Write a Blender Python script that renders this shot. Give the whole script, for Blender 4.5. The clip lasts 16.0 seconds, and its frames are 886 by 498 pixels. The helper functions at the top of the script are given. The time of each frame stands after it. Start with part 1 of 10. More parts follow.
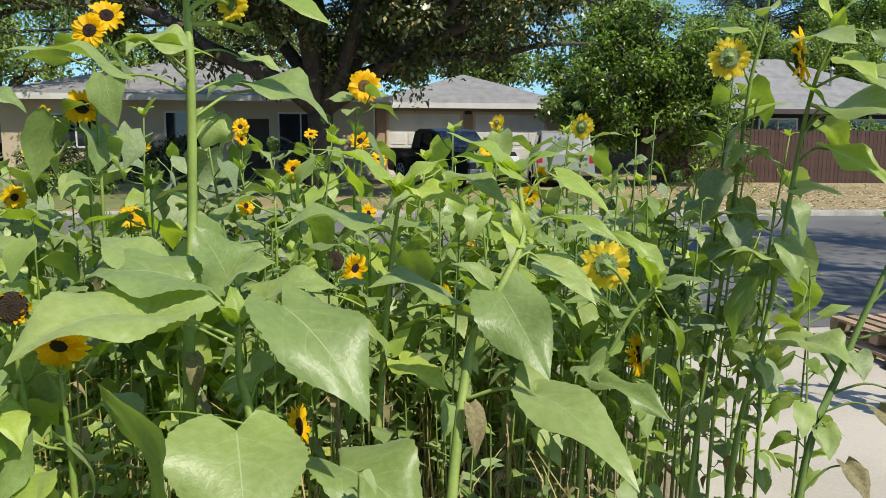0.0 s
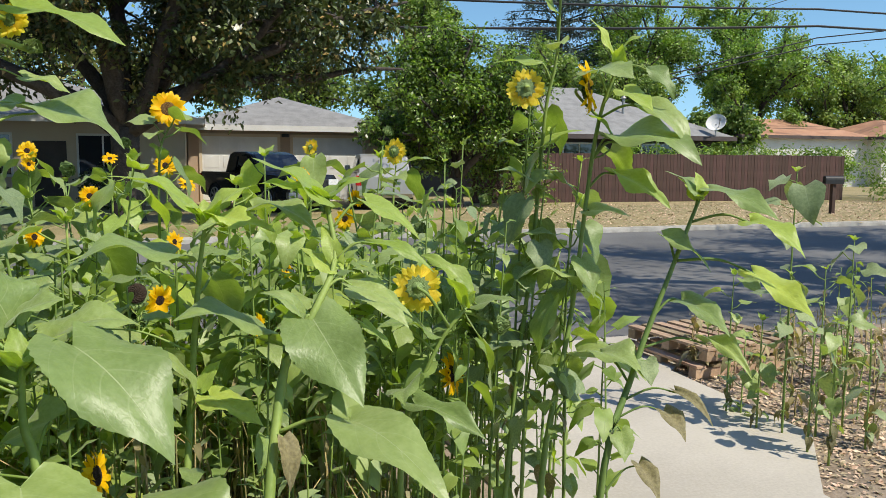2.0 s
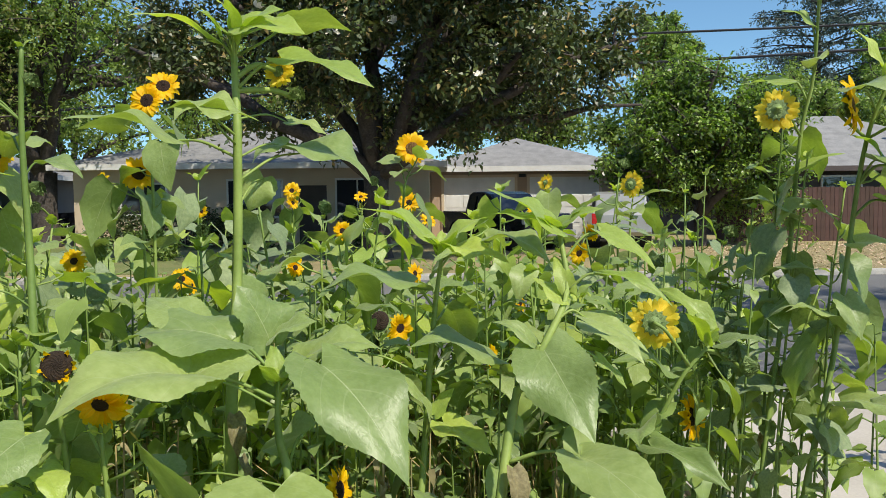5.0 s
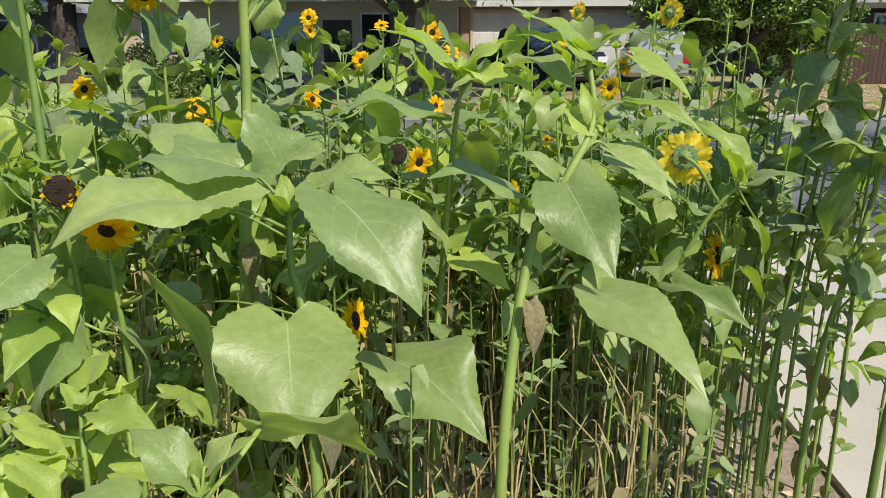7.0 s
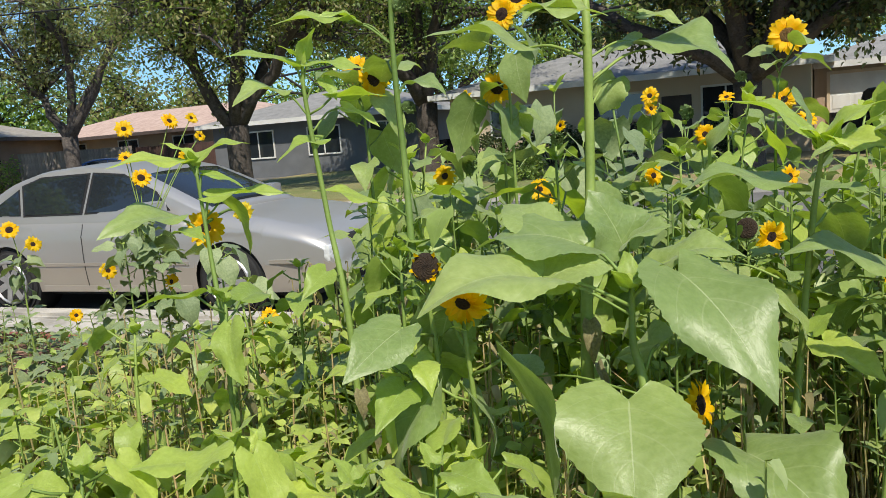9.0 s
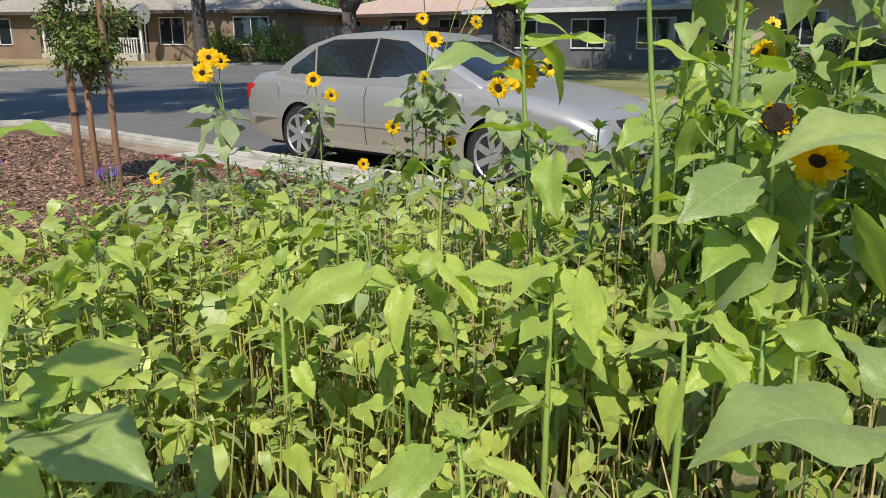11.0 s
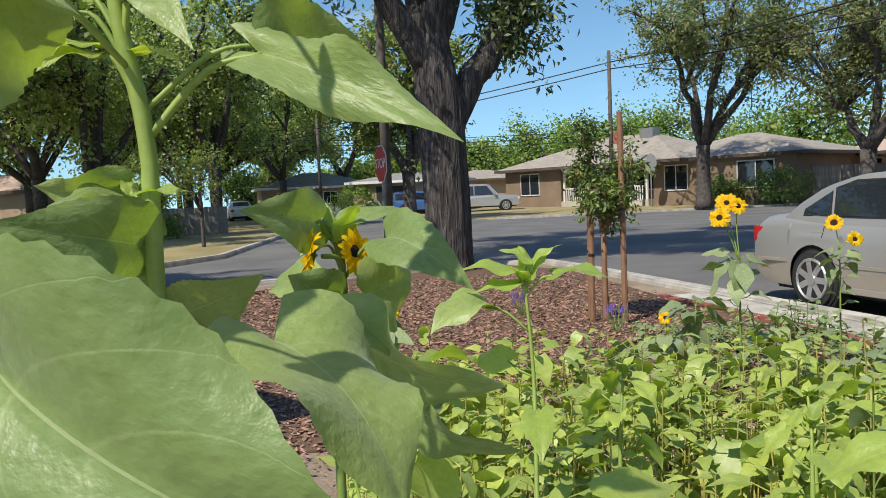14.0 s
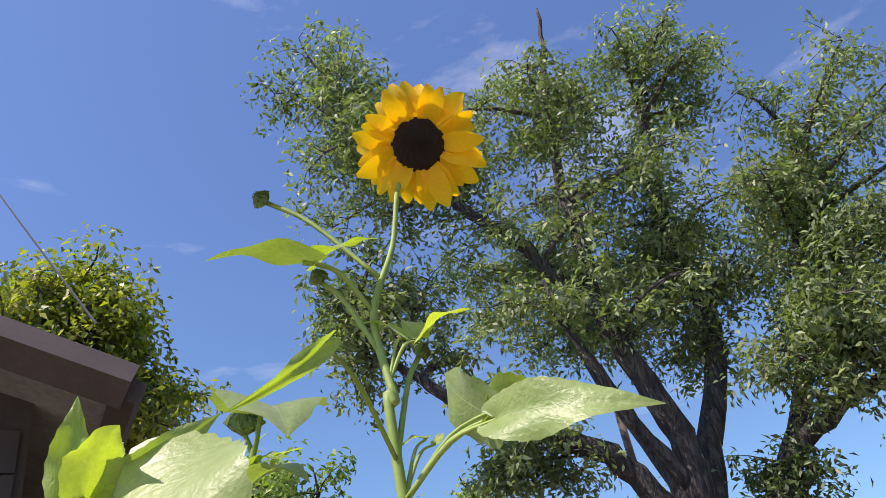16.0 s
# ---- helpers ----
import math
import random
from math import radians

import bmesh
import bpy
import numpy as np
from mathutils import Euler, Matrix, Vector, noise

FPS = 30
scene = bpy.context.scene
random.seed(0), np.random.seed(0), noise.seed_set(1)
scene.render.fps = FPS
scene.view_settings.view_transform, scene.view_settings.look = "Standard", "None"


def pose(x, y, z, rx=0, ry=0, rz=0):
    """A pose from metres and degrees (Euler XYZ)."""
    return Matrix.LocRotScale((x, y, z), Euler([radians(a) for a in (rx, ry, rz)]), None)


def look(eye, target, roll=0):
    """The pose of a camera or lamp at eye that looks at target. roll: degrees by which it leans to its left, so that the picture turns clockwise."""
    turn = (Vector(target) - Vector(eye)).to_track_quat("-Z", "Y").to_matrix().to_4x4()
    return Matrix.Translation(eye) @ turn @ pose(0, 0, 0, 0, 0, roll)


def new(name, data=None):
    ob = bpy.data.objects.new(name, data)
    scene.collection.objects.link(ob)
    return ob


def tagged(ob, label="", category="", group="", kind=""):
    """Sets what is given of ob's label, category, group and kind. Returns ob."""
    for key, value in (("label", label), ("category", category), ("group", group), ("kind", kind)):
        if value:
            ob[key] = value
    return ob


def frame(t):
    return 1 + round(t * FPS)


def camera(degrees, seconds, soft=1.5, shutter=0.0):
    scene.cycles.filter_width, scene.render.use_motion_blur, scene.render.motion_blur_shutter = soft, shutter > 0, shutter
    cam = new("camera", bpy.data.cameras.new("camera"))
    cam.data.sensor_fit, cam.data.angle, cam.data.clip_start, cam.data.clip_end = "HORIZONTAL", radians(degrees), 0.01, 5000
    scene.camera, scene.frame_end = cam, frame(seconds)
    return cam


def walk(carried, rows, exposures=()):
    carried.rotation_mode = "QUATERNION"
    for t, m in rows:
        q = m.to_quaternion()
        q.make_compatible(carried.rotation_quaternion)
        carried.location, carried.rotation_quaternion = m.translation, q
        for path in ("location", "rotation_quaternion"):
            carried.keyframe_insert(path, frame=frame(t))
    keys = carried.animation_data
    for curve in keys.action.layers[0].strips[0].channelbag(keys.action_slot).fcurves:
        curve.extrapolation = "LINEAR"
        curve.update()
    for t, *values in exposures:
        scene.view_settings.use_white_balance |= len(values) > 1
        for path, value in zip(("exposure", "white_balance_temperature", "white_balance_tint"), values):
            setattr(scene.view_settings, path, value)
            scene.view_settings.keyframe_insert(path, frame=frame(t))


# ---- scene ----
cam = camera(59.5, 16.0, 0.4)
PATH = [
    (0, (0.058, 0.079, 1.581), (0.195, 2.054, 1.291), 0.43),
    (0.5, (0.063, 0.108, 1.581), (0.333, 2.067, 1.280), 1.22),
    (1, (0.082, 0.082, 1.587), (0.593, 1.992, 1.287), 0.94),
    (1.5, (0.087, 0.046, 1.587), (0.689, 1.939, 1.356), 0.48),
    (2, (0.086, 0.075, 1.589), (0.671, 1.974, 1.360), 0.41),
    (2.5, (0.090, 0.074, 1.588), (0.660, 1.985, 1.438), 0.50),
    (3, (0.089, 0.045, 1.589), (0.604, 1.977, 1.555), 0.31),
    (3.5, (0.091, 0.049, 1.585), (0.525, 2.001, 1.548), 0.28),
    (4, (0.086, 0.083, 1.583), (0.298, 2.071, 1.531), -0.06),
    (4.2, (0.083, 0.085, 1.581), (0.228, 2.079, 1.504), -0.19),
    (6.3, (0.125, 0.154, 1.543), (0.058, 2.141, 1.328), -0.36),
    (6.5, (0.122, 0.165, 1.541), (0.053, 2.144, 1.261), -0.24),
    (7, (0.119, 0.180, 1.525), (0.041, 2.108, 0.998), -0.09),
    (7.5, (0.123, 0.182, 1.527), (-0.203, 2.081, 0.992), -2.37),
    (8, (0.131, 0.182, 1.526), (-0.472, 2.023, 1.027), -3.72),
    (8.5, (0.123, 0.181, 1.530), (-0.622, 2.009, 1.208), -3.67),
    (8.7, (0.119, 0.178, 1.534), (-0.701, 1.978, 1.235), -4.37),
    (10.8, (-0.048, 0.064, 1.391), (-1.312, 1.518, 0.856), 0.37),
    (11, (-0.056, 0.040, 1.393), (-1.418, 1.406, 0.867), -0.15),
    (11.5, (-0.070, 0.010, 1.391), (-1.626, 1.161, 0.886), -1.02),
    (12, (-0.059, -0.013, 1.393), (-1.776, 0.905, 0.937), -1.61),
    (12.5, (-0.044, -0.025, 1.396), (-1.830, 0.769, 0.971), -1.01),
    (13, (-0.043, -0.061, 1.401), (-1.925, 0.496, 1.015), -1.70),
    (13.5, (-0.065, -0.057, 1.404), (-1.998, 0.432, 1.251), -1.70),
    (13.6, (-0.063, -0.058, 1.405), (-1.998, 0.421, 1.258), -1.85),
    (13.8, (-0.060, -0.060, 1.406), (-2.004, 0.381, 1.264), -2.16),
    (14, (-0.057, -0.062, 1.407), (-2.023, 0.276, 1.266), -2.47),
    (14.5, (-0.058, -0.073, 1.428), (-2.045, 0.115, 1.548), -4.69),
    (14.7, (-0.046, -0.063, 1.445), (-2.023, 0.067, 1.717), -5.82),
    (15, (0.016, -0.081, 1.450), (-1.927, -0.014, 1.920), -6.46),
    (15.2, (0.041, -0.085, 1.448), (-1.867, -0.116, 2.046), -8.86),
    (15.5, (0.083, -0.065, 1.470), (-1.724, -0.209, 2.314), -8.63),
    (16, (0.099, -0.052, 1.484), (-1.564, -0.191, 2.587), -11.07),
]
walk(cam, [(t, look(eye, target, roll)) for t, eye, target, roll in PATH], [(0, 0.08, 6900, 8), (7, 0.1, 6900, 8), (14.2, 0.05, 6900, 9), (15.0, 0.36, 6500, 21), (15.5, 0.36, 6520, 22), (16, 0.34, 6850, 21)])

# ---- light ----
SUN = Vector((0.60, -0.72, 1.22)).normalized()
world = bpy.data.worlds.new("world")
scene.world = world
world.use_nodes = True
wn, wl = world.node_tree.nodes, world.node_tree.links
sky = wn.new("ShaderNodeTexSky")
sky.sky_type = "NISHITA"
sky.sun_disc = False
sky.sun_elevation = math.asin(SUN.z)
sky.sun_rotation = math.atan2(SUN.x, SUN.y)
sky.altitude = 100
sky.air_density, sky.dust_density, sky.ozone_density = 1.0, 0.3, 3.0
background = wn["Background"]
background.inputs["Strength"].default_value = 0.18
# thin wisps of cloud low over the horizon
wcoord = wn.new("ShaderNodeTexCoord")
wmap = wn.new("ShaderNodeMapping")
wmap.inputs["Scale"].default_value = (2.2, 2.2, 9.0)
wnoise = wn.new("ShaderNodeTexNoise")
wnoise.inputs["Scale"].default_value = 1.6
wnoise.inputs["Detail"].default_value = 7
wnoise.inputs["Roughness"].default_value = 0.6
wramp = wn.new("ShaderNodeValToRGB")
wramp.color_ramp.elements[0].position, wramp.color_ramp.elements[1].position = 0.59, 1.0
wmix = wn.new("ShaderNodeMixRGB")
wmix.inputs[2].default_value = (6.0, 6.3, 6.8, 1)
wl.new(wcoord.outputs["Generated"], wmap.inputs["Vector"])
wl.new(wmap.outputs[0], wnoise.inputs["Vector"])
wl.new(wnoise.outputs[0], wramp.inputs[0])
wfac = wn.new("ShaderNodeMath")
wfac.operation = "MULTIPLY"
wfac.inputs[1].default_value = 0.5
wl.new(wramp.outputs[0], wfac.inputs[0])
wl.new(wfac.outputs[0], wmix.inputs[0])
whue = wn.new("ShaderNodeHueSaturation")
whue.inputs["Saturation"].default_value = 1.12
wdir = wn.new("ShaderNodeSeparateXYZ")
wl.new(wcoord.outputs["Generated"], wdir.inputs[0])
wrise = wn.new("ShaderNodeMapRange")
wrise.inputs["From Min"].default_value, wrise.inputs["From Max"].default_value = 0.05, 0.6
wrise.inputs["To Min"].default_value, wrise.inputs["To Max"].default_value = 0.486, 0.505
wl.new(wdir.outputs["Z"], wrise.inputs["Value"])
wl.new(wrise.outputs[0], whue.inputs["Hue"])
# the clear band above the haze
wsky = wn.new("ShaderNodeMapping")
wsky.inputs["Location"].default_value = (0, 0, 0.11)
wl.new(wcoord.outputs["Generated"], wsky.inputs["Vector"])
wl.new(wsky.outputs[0], sky.inputs["Vector"])
wl.new(sky.outputs[0], whue.inputs["Color"])
wl.new(whue.outputs[0], wmix.inputs[1])
wl.new(wmix.outputs[0], background.inputs["Color"])
sun = new("sun", bpy.data.lights.new("sun", "SUN"))
sun.data.energy, sun.data.angle, sun.data.color = 4.9, radians(0.53), (1.0, 0.955, 0.87)
sun.matrix_world = look(SUN * 60, (0, 0, 0))
scene.view_settings.exposure = 0.0


# ---- materials ----
def material(name, base, dark=None, scale=8.0, rough=0.6, metal=0.0, bump=0.0, detail_scale=60.0, per="", spread=0.25, spec=0.5, through_light=None, fine=0.35):
    """A Principled material, coloured by two noises between base and dark, with relief; per: 'object' or 'island' varies the value piece by piece."""
    m = bpy.data.materials.new(name)
    m.use_nodes = True
    n, l = m.node_tree.nodes, m.node_tree.links
    p = n["Principled BSDF"]
    p.inputs["Roughness"].default_value = rough
    p.inputs["Metallic"].default_value = metal
    p.inputs["Specular IOR Level"].default_value = spec
    dark = dark or tuple(c * 0.7 for c in base)
    tc = n.new("ShaderNodeTexCoord")
    big, small = n.new("ShaderNodeTexNoise"), n.new("ShaderNodeTexNoise")
    big.inputs["Scale"].default_value, big.inputs["Detail"].default_value = scale, 5
    small.inputs["Scale"].default_value, small.inputs["Detail"].default_value = detail_scale, 4
    for t in (big, small):
        l.new(tc.outputs["Object"], t.inputs["Vector"])
    mix = n.new("ShaderNodeMath")
    mix.operation = "MULTIPLY_ADD"
    mix.inputs[1].default_value = fine
    l.new(small.outputs[0], mix.inputs[0])
    add = n.new("ShaderNodeMath")
    add.operation = "SUBTRACT"
    add.inputs[1].default_value = fine * 0.5
    l.new(big.outputs[0], mix.inputs[2])
    l.new(mix.outputs[0], add.inputs[0])
    ramp = n.new("ShaderNodeValToRGB")
    ramp.color_ramp.elements[0].position, ramp.color_ramp.elements[1].position = 0.32, 0.68
    ramp.color_ramp.elements[0].color, ramp.color_ramp.elements[1].color = (*dark, 1), (*base, 1)
    l.new(add.outputs[0], ramp.inputs[0])
    colour = ramp.outputs[0]
    if per:
        src = n.new("ShaderNodeObjectInfo").outputs["Random"] if per == "object" else n.new("ShaderNodeNewGeometry").outputs["Random Per Island"]
        hsv = n.new("ShaderNodeHueSaturation")
        span = n.new("ShaderNodeMapRange")
        span.inputs["To Min"].default_value, span.inputs["To Max"].default_value = 1 - spread, 1 + spread
        l.new(src, span.inputs["Value"])
        l.new(span.outputs[0], hsv.inputs["Value"])
        hue = n.new("ShaderNodeMapRange")
        hue.inputs["To Min"].default_value, hue.inputs["To Max"].default_value = 0.5 + spread * 0.06, 0.5 - spread * 0.06
        l.new(src, hue.inputs["Value"])
        l.new(hue.outputs[0], hsv.inputs["Hue"])
        l.new(colour, hsv.inputs["Color"])
        colour = hsv.outputs[0]
    l.new(colour, p.inputs["Base Color"])
    if bump:
        b = n.new("ShaderNodeBump")
        b.inputs["Strength"].default_value = 1.0
        b.inputs["Distance"].default_value = bump
        l.new(mix.outputs[0], b.inputs["Height"])
        l.new(b.outputs[0], p.inputs["Normal"])
    if through_light:
        t = n.new("ShaderNodeBsdfTranslucent")
        share = n.new("ShaderNodeMixShader")
        share.inputs[0].default_value = through_light[3]
        tint = n.new("ShaderNodeMixRGB")
        tint.blend_type = "MULTIPLY"
        tint.inputs[0].default_value = 1
        tint.inputs[2].default_value = (*through_light[:3], 1)
        l.new(colour, tint.inputs[1])
        l.new(tint.outputs[0], t.inputs["Color"])
        l.new(p.outputs[0], share.inputs[1])
        l.new(t.outputs[0], share.inputs[2])
        l.new(share.outputs[0], n["Material Output"].inputs["Surface"])
    return m


def veined(name, base, dark, vein, per, rough=0.42, glow=0.3, tint=(1.7, 1.85, 0.4)):
    """A sunflower leaf: pale midrib and side veins laid out along the blade's own coordinates."""
    m = material(name, base, dark, 14, rough, 0, 0.0, 55, per, 0.2, 0.6, (*tint, glow), 0.25)
    n, l = m.node_tree.nodes, m.node_tree.links
    p = n["Principled BSDF"]
    p.inputs["Sheen Weight"].default_value = 0.2
    old = p.inputs["Base Color"].links[0].from_socket
    uv = n.new("ShaderNodeUVMap")
    uv.uv_map = "blade"
    sep = n.new("ShaderNodeSeparateXYZ")
    l.new(uv.outputs[0], sep.inputs[0])

    def math_node(op, a, b=None, c=None):
        q = n.new("ShaderNodeMath")
        q.operation = op
        for k, v in enumerate((a, b, c)):
            if v is None:
                continue
            if isinstance(v, (int, float)):
                q.inputs[k].default_value = v
            else:
                l.new(v, q.inputs[k])
        return q.outputs[0]

    side = math_node("ABSOLUTE", math_node("SUBTRACT", sep.outputs[0], 0.5))
    rib = math_node("LESS_THAN", side, math_node("MULTIPLY_ADD", sep.outputs[1], -0.006, 0.009))
    slant = math_node("SUBTRACT", sep.outputs[1], math_node("MULTIPLY", math_node("POWER", side, 1.3), 0.95))
    wave = math_node("ABSOLUTE", math_node("SUBTRACT", math_node("FRACT", math_node("MULTIPLY", math_node("POWER", math_node("MAXIMUM", math_node("ADD", slant, 0.3), 0.0), 0.8), 5.2)), 0.5))
    lines = math_node("MAXIMUM", math_node("SUBTRACT", 1.0, math_node("DIVIDE", wave, math_node("MULTIPLY_ADD", side, -0.08, 0.06))), 0.0)
    both = math_node("MAXIMUM", math_node("MULTIPLY", rib, 0.6), math_node("MULTIPLY", lines, 0.26))
    mix = n.new("ShaderNodeMixRGB")
    l.new(both, mix.inputs[0])
    l.new(old, mix.inputs[1])
    mix.inputs[2].default_value = (*vein, 1)
    l.new(mix.outputs[0], p.inputs["Base Color"])
    # quilted relief between the veins
    fine = n.new("ShaderNodeTexNoise")
    fine.inputs["Scale"].default_value = 24
    fine.inputs["Detail"].default_value = 4
    tc = n.new("ShaderNodeTexCoord")
    l.new(tc.outputs["Object"], fine.inputs["Vector"])
    bump = n.new("ShaderNodeBump")
    bump.inputs["Distance"].default_value = 0.0022
    bump.inputs["Strength"].default_value = 0.8
    l.new(math_node("SUBTRACT", math_node("MULTIPLY", fine.outputs[0], 0.8), math_node("MULTIPLY", both, 0.22)), bump.inputs["Height"])
    l.new(bump.outputs[0], p.inputs["Normal"])
    return m


def glass(name, colour=(0.02, 0.025, 0.03), rough=0.03):
    m = bpy.data.materials.new(name)
    m.use_nodes = True
    p = m.node_tree.nodes["Principled BSDF"]
    p.inputs["Base Color"].default_value = (*colour, 1)
    p.inputs["Roughness"].default_value = rough
    p.inputs["Specular IOR Level"].default_value = 0.8
    return m


ASPHALT = material("asphalt", (0.165, 0.16, 0.152), (0.105, 0.102, 0.098), 0.5, 0.85, 0, 0.004, 90, fine=0.5)
CONCRETE = material("concrete", (0.50, 0.455, 0.385), (0.40, 0.36, 0.30), 1.2, 0.9, 0, 0.003, 60, fine=0.5)
KERB = material("kerb_concrete", (0.52, 0.49, 0.44), (0.30, 0.28, 0.25), 3, 0.9, 0, 0.004, 50)
DRY_GRASS = material("dry_grass", (0.36, 0.28, 0.14), (0.22, 0.19, 0.08), 0.5, 0.95, 0, 0.02, 30, fine=0.7)
LAWN = material("lawn", (0.13, 0.17, 0.045), (0.26, 0.23, 0.10), 0.35, 0.95, 0, 0.03, 25, fine=0.8)
SOIL = material("soil", (0.33, 0.26, 0.19), (0.20, 0.15, 0.105), 1.5, 0.95, 0, 0.02, 35, fine=0.6)
MULCH = material("mulch_ground", (0.17, 0.10, 0.065), (0.09, 0.05, 0.032), 3, 0.95, 0, 0.02, 45, fine=0.6)
CHIP = material("wood_chips", (0.40, 0.25, 0.17), (0.20, 0.115, 0.075), 20, 0.9, 0, 0, 80, "island", 0.5)
LITTER = material("dry_leaf_litter", (0.66, 0.52, 0.35), (0.38, 0.26, 0.16), 20, 0.85, 0, 0, 80, "island", 0.5)
STRAW = material("dry_stalks", (0.46, 0.38, 0.17), (0.27, 0.21, 0.085), 20, 0.85, 0, 0, 80, "island", 0.4)
BRICK = material("brick_edging", (0.34, 0.11, 0.07), (0.2, 0.07, 0.05), 12, 0.9, 0, 0.003, 80, "object", 0.25)
# darkened: the street trees' shade on the grey house is in this colour
GREY_SIDING = material("grey_siding", (0.15, 0.155, 0.165), (0.12, 0.125, 0.13), 1.5, 0.8, 0, 0.002, 40)
STUCCO = material("tan_stucco", (0.43, 0.315, 0.22), (0.35, 0.255, 0.18), 0.8, 0.92, 0, 0.004, 70)
BROWN_STUCCO = material("brown_stucco", (0.25, 0.178, 0.122), (0.19, 0.135, 0.093), 0.8, 0.92, 0, 0.004, 70)
CREAM = material("cream_stucco", (0.62, 0.50, 0.36), (0.52, 0.42, 0.30), 0.8, 0.92, 0, 0.004, 70)
WHITE = material("white_paint", (0.72, 0.71, 0.68), (0.58, 0.57, 0.54), 1.5, 0.6, 0, 0.001, 40)
OFFWHITE = material("pale_siding", (0.66, 0.64, 0.58), (0.55, 0.53, 0.48), 1.5, 0.7, 0, 0.001, 40)
SHINGLE = material("grey_shingle", (0.27, 0.265, 0.255), (0.19, 0.186, 0.18), 2.5, 0.95, 0, 0.006, 22, fine=0.7)
TAN_SHINGLE = material("tan_shingle", (0.36, 0.32, 0.27), (0.25, 0.22, 0.18), 2.5, 0.95, 0, 0.006, 22, fine=0.7)
PINK_SHINGLE = material("pink_shingle", (0.52, 0.38, 0.31), (0.40, 0.28, 0.23), 2.5, 0.95, 0, 0.006, 22, fine=0.7)
RUST_ROOF = material("rusty_roof", (0.46, 0.25, 0.15), (0.34, 0.17, 0.10), 1.2, 0.8, 0, 0.003, 20)
RED_FENCE = material("redwood_fence", (0.092, 0.048, 0.037), (0.062, 0.032, 0.025), 3, 0.85, 0, 0.003, 30, "object", 0.18)
GREY_FENCE = material("weathered_fence", (0.27, 0.23, 0.19), (0.17, 0.145, 0.12), 3, 0.9, 0, 0.003, 30, "object", 0.2)
PALLET = material("pallet_wood", (0.46, 0.33, 0.21), (0.28, 0.19, 0.12), 6, 0.88, 0, 0.002, 40, "object", 0.3)
STAKE = material("stake_wood", (0.29, 0.16, 0.09), (0.19, 0.10, 0.055), 6, 0.85, 0, 0.002, 50)
DARKWOOD = material("dark_siding", (0.075, 0.058, 0.052), (0.05, 0.04, 0.036), 2, 0.85, 0, 0.003, 30)
FASCIA = material("brown_fascia", (0.10, 0.075, 0.065), (0.07, 0.052, 0.046), 2, 0.8, 0, 0.002, 30)
BARK = material("grey_bark", (0.125, 0.105, 0.092), (0.05, 0.041, 0.036), 6, 0.95, 0, 0.03, 22, fine=0.9)
def furrowed(name, base, dark, scale=16.0, squeeze=0.13, depth=0.05):
    """Bark with long upright ridges and dark furrows."""
    m = material(name, base, dark, 3, 0.95, 0, 0.0, 40, fine=0.5)
    n, l = m.node_tree.nodes, m.node_tree.links
    p = n["Principled BSDF"]
    old = p.inputs["Base Color"].links[0].from_socket
    tc, mp, ns, rp = n.new("ShaderNodeTexCoord"), n.new("ShaderNodeMapping"), n.new("ShaderNodeTexNoise"), n.new("ShaderNodeValToRGB")
    mp.inputs["Scale"].default_value = (1, 1, squeeze)
    ns.inputs["Scale"].default_value, ns.inputs["Detail"].default_value, ns.inputs["Distortion"].default_value = scale, 5, 0.6
    l.new(tc.outputs["Object"], mp.inputs["Vector"])
    l.new(mp.outputs[0], ns.inputs["Vector"])
    l.new(ns.outputs[0], rp.inputs[0])
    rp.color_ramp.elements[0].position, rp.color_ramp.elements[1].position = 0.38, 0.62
    # the relief's own ramp also darkens the furrows
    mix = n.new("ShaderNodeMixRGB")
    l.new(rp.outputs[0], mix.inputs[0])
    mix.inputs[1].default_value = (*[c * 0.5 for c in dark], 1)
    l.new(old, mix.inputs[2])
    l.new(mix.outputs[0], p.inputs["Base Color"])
    bump = n.new("ShaderNodeBump")
    bump.inputs["Distance"].default_value, bump.inputs["Strength"].default_value = depth, 0.9
    l.new(rp.outputs[0], bump.inputs["Height"])
    l.new(bump.outputs[0], p.inputs["Normal"])
    return m


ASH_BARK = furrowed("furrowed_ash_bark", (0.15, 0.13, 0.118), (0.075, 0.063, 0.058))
DARKBARK = material("dark_bark", (0.085, 0.07, 0.06), (0.045, 0.036, 0.03), 6, 0.95, 0, 0.02, 22, fine=0.9)
ASH_LEAF = material("ash_leaf", (0.27, 0.315, 0.15), (0.10, 0.135, 0.055), 0.35, 0.52, 0, 0, 4, "island", 0.35, 0.6, (1.6, 2.0, 0.7, 0.3))
OAK_LEAF = material("far_leaf", (0.25, 0.33, 0.09), (0.13, 0.19, 0.045), 0.25, 0.5, 0, 0, 3, "island", 0.4, 0.4, (1.6, 2.0, 0.7, 0.3))
OLIVE_LEAF = material("olive_leaf", (0.27, 0.265, 0.10), (0.16, 0.16, 0.06), 0.25, 0.5, 0, 0, 3, "island", 0.4, 0.4, (1.6, 1.9, 0.7, 0.3))
MAG_LEAF = material("magnolia_leaf", (0.095, 0.13, 0.035), (0.04, 0.062, 0.017), 0.6, 0.42, 0, 0, 4, "island", 0.35, 0.6, (1.4, 1.6, 0.5, 0.12))
RUST_LEAF = material("magnolia_brown_leaf", (0.30, 0.22, 0.06), (0.17, 0.135, 0.04), 0.6, 0.5, 0, 0, 4, "island", 0.4)
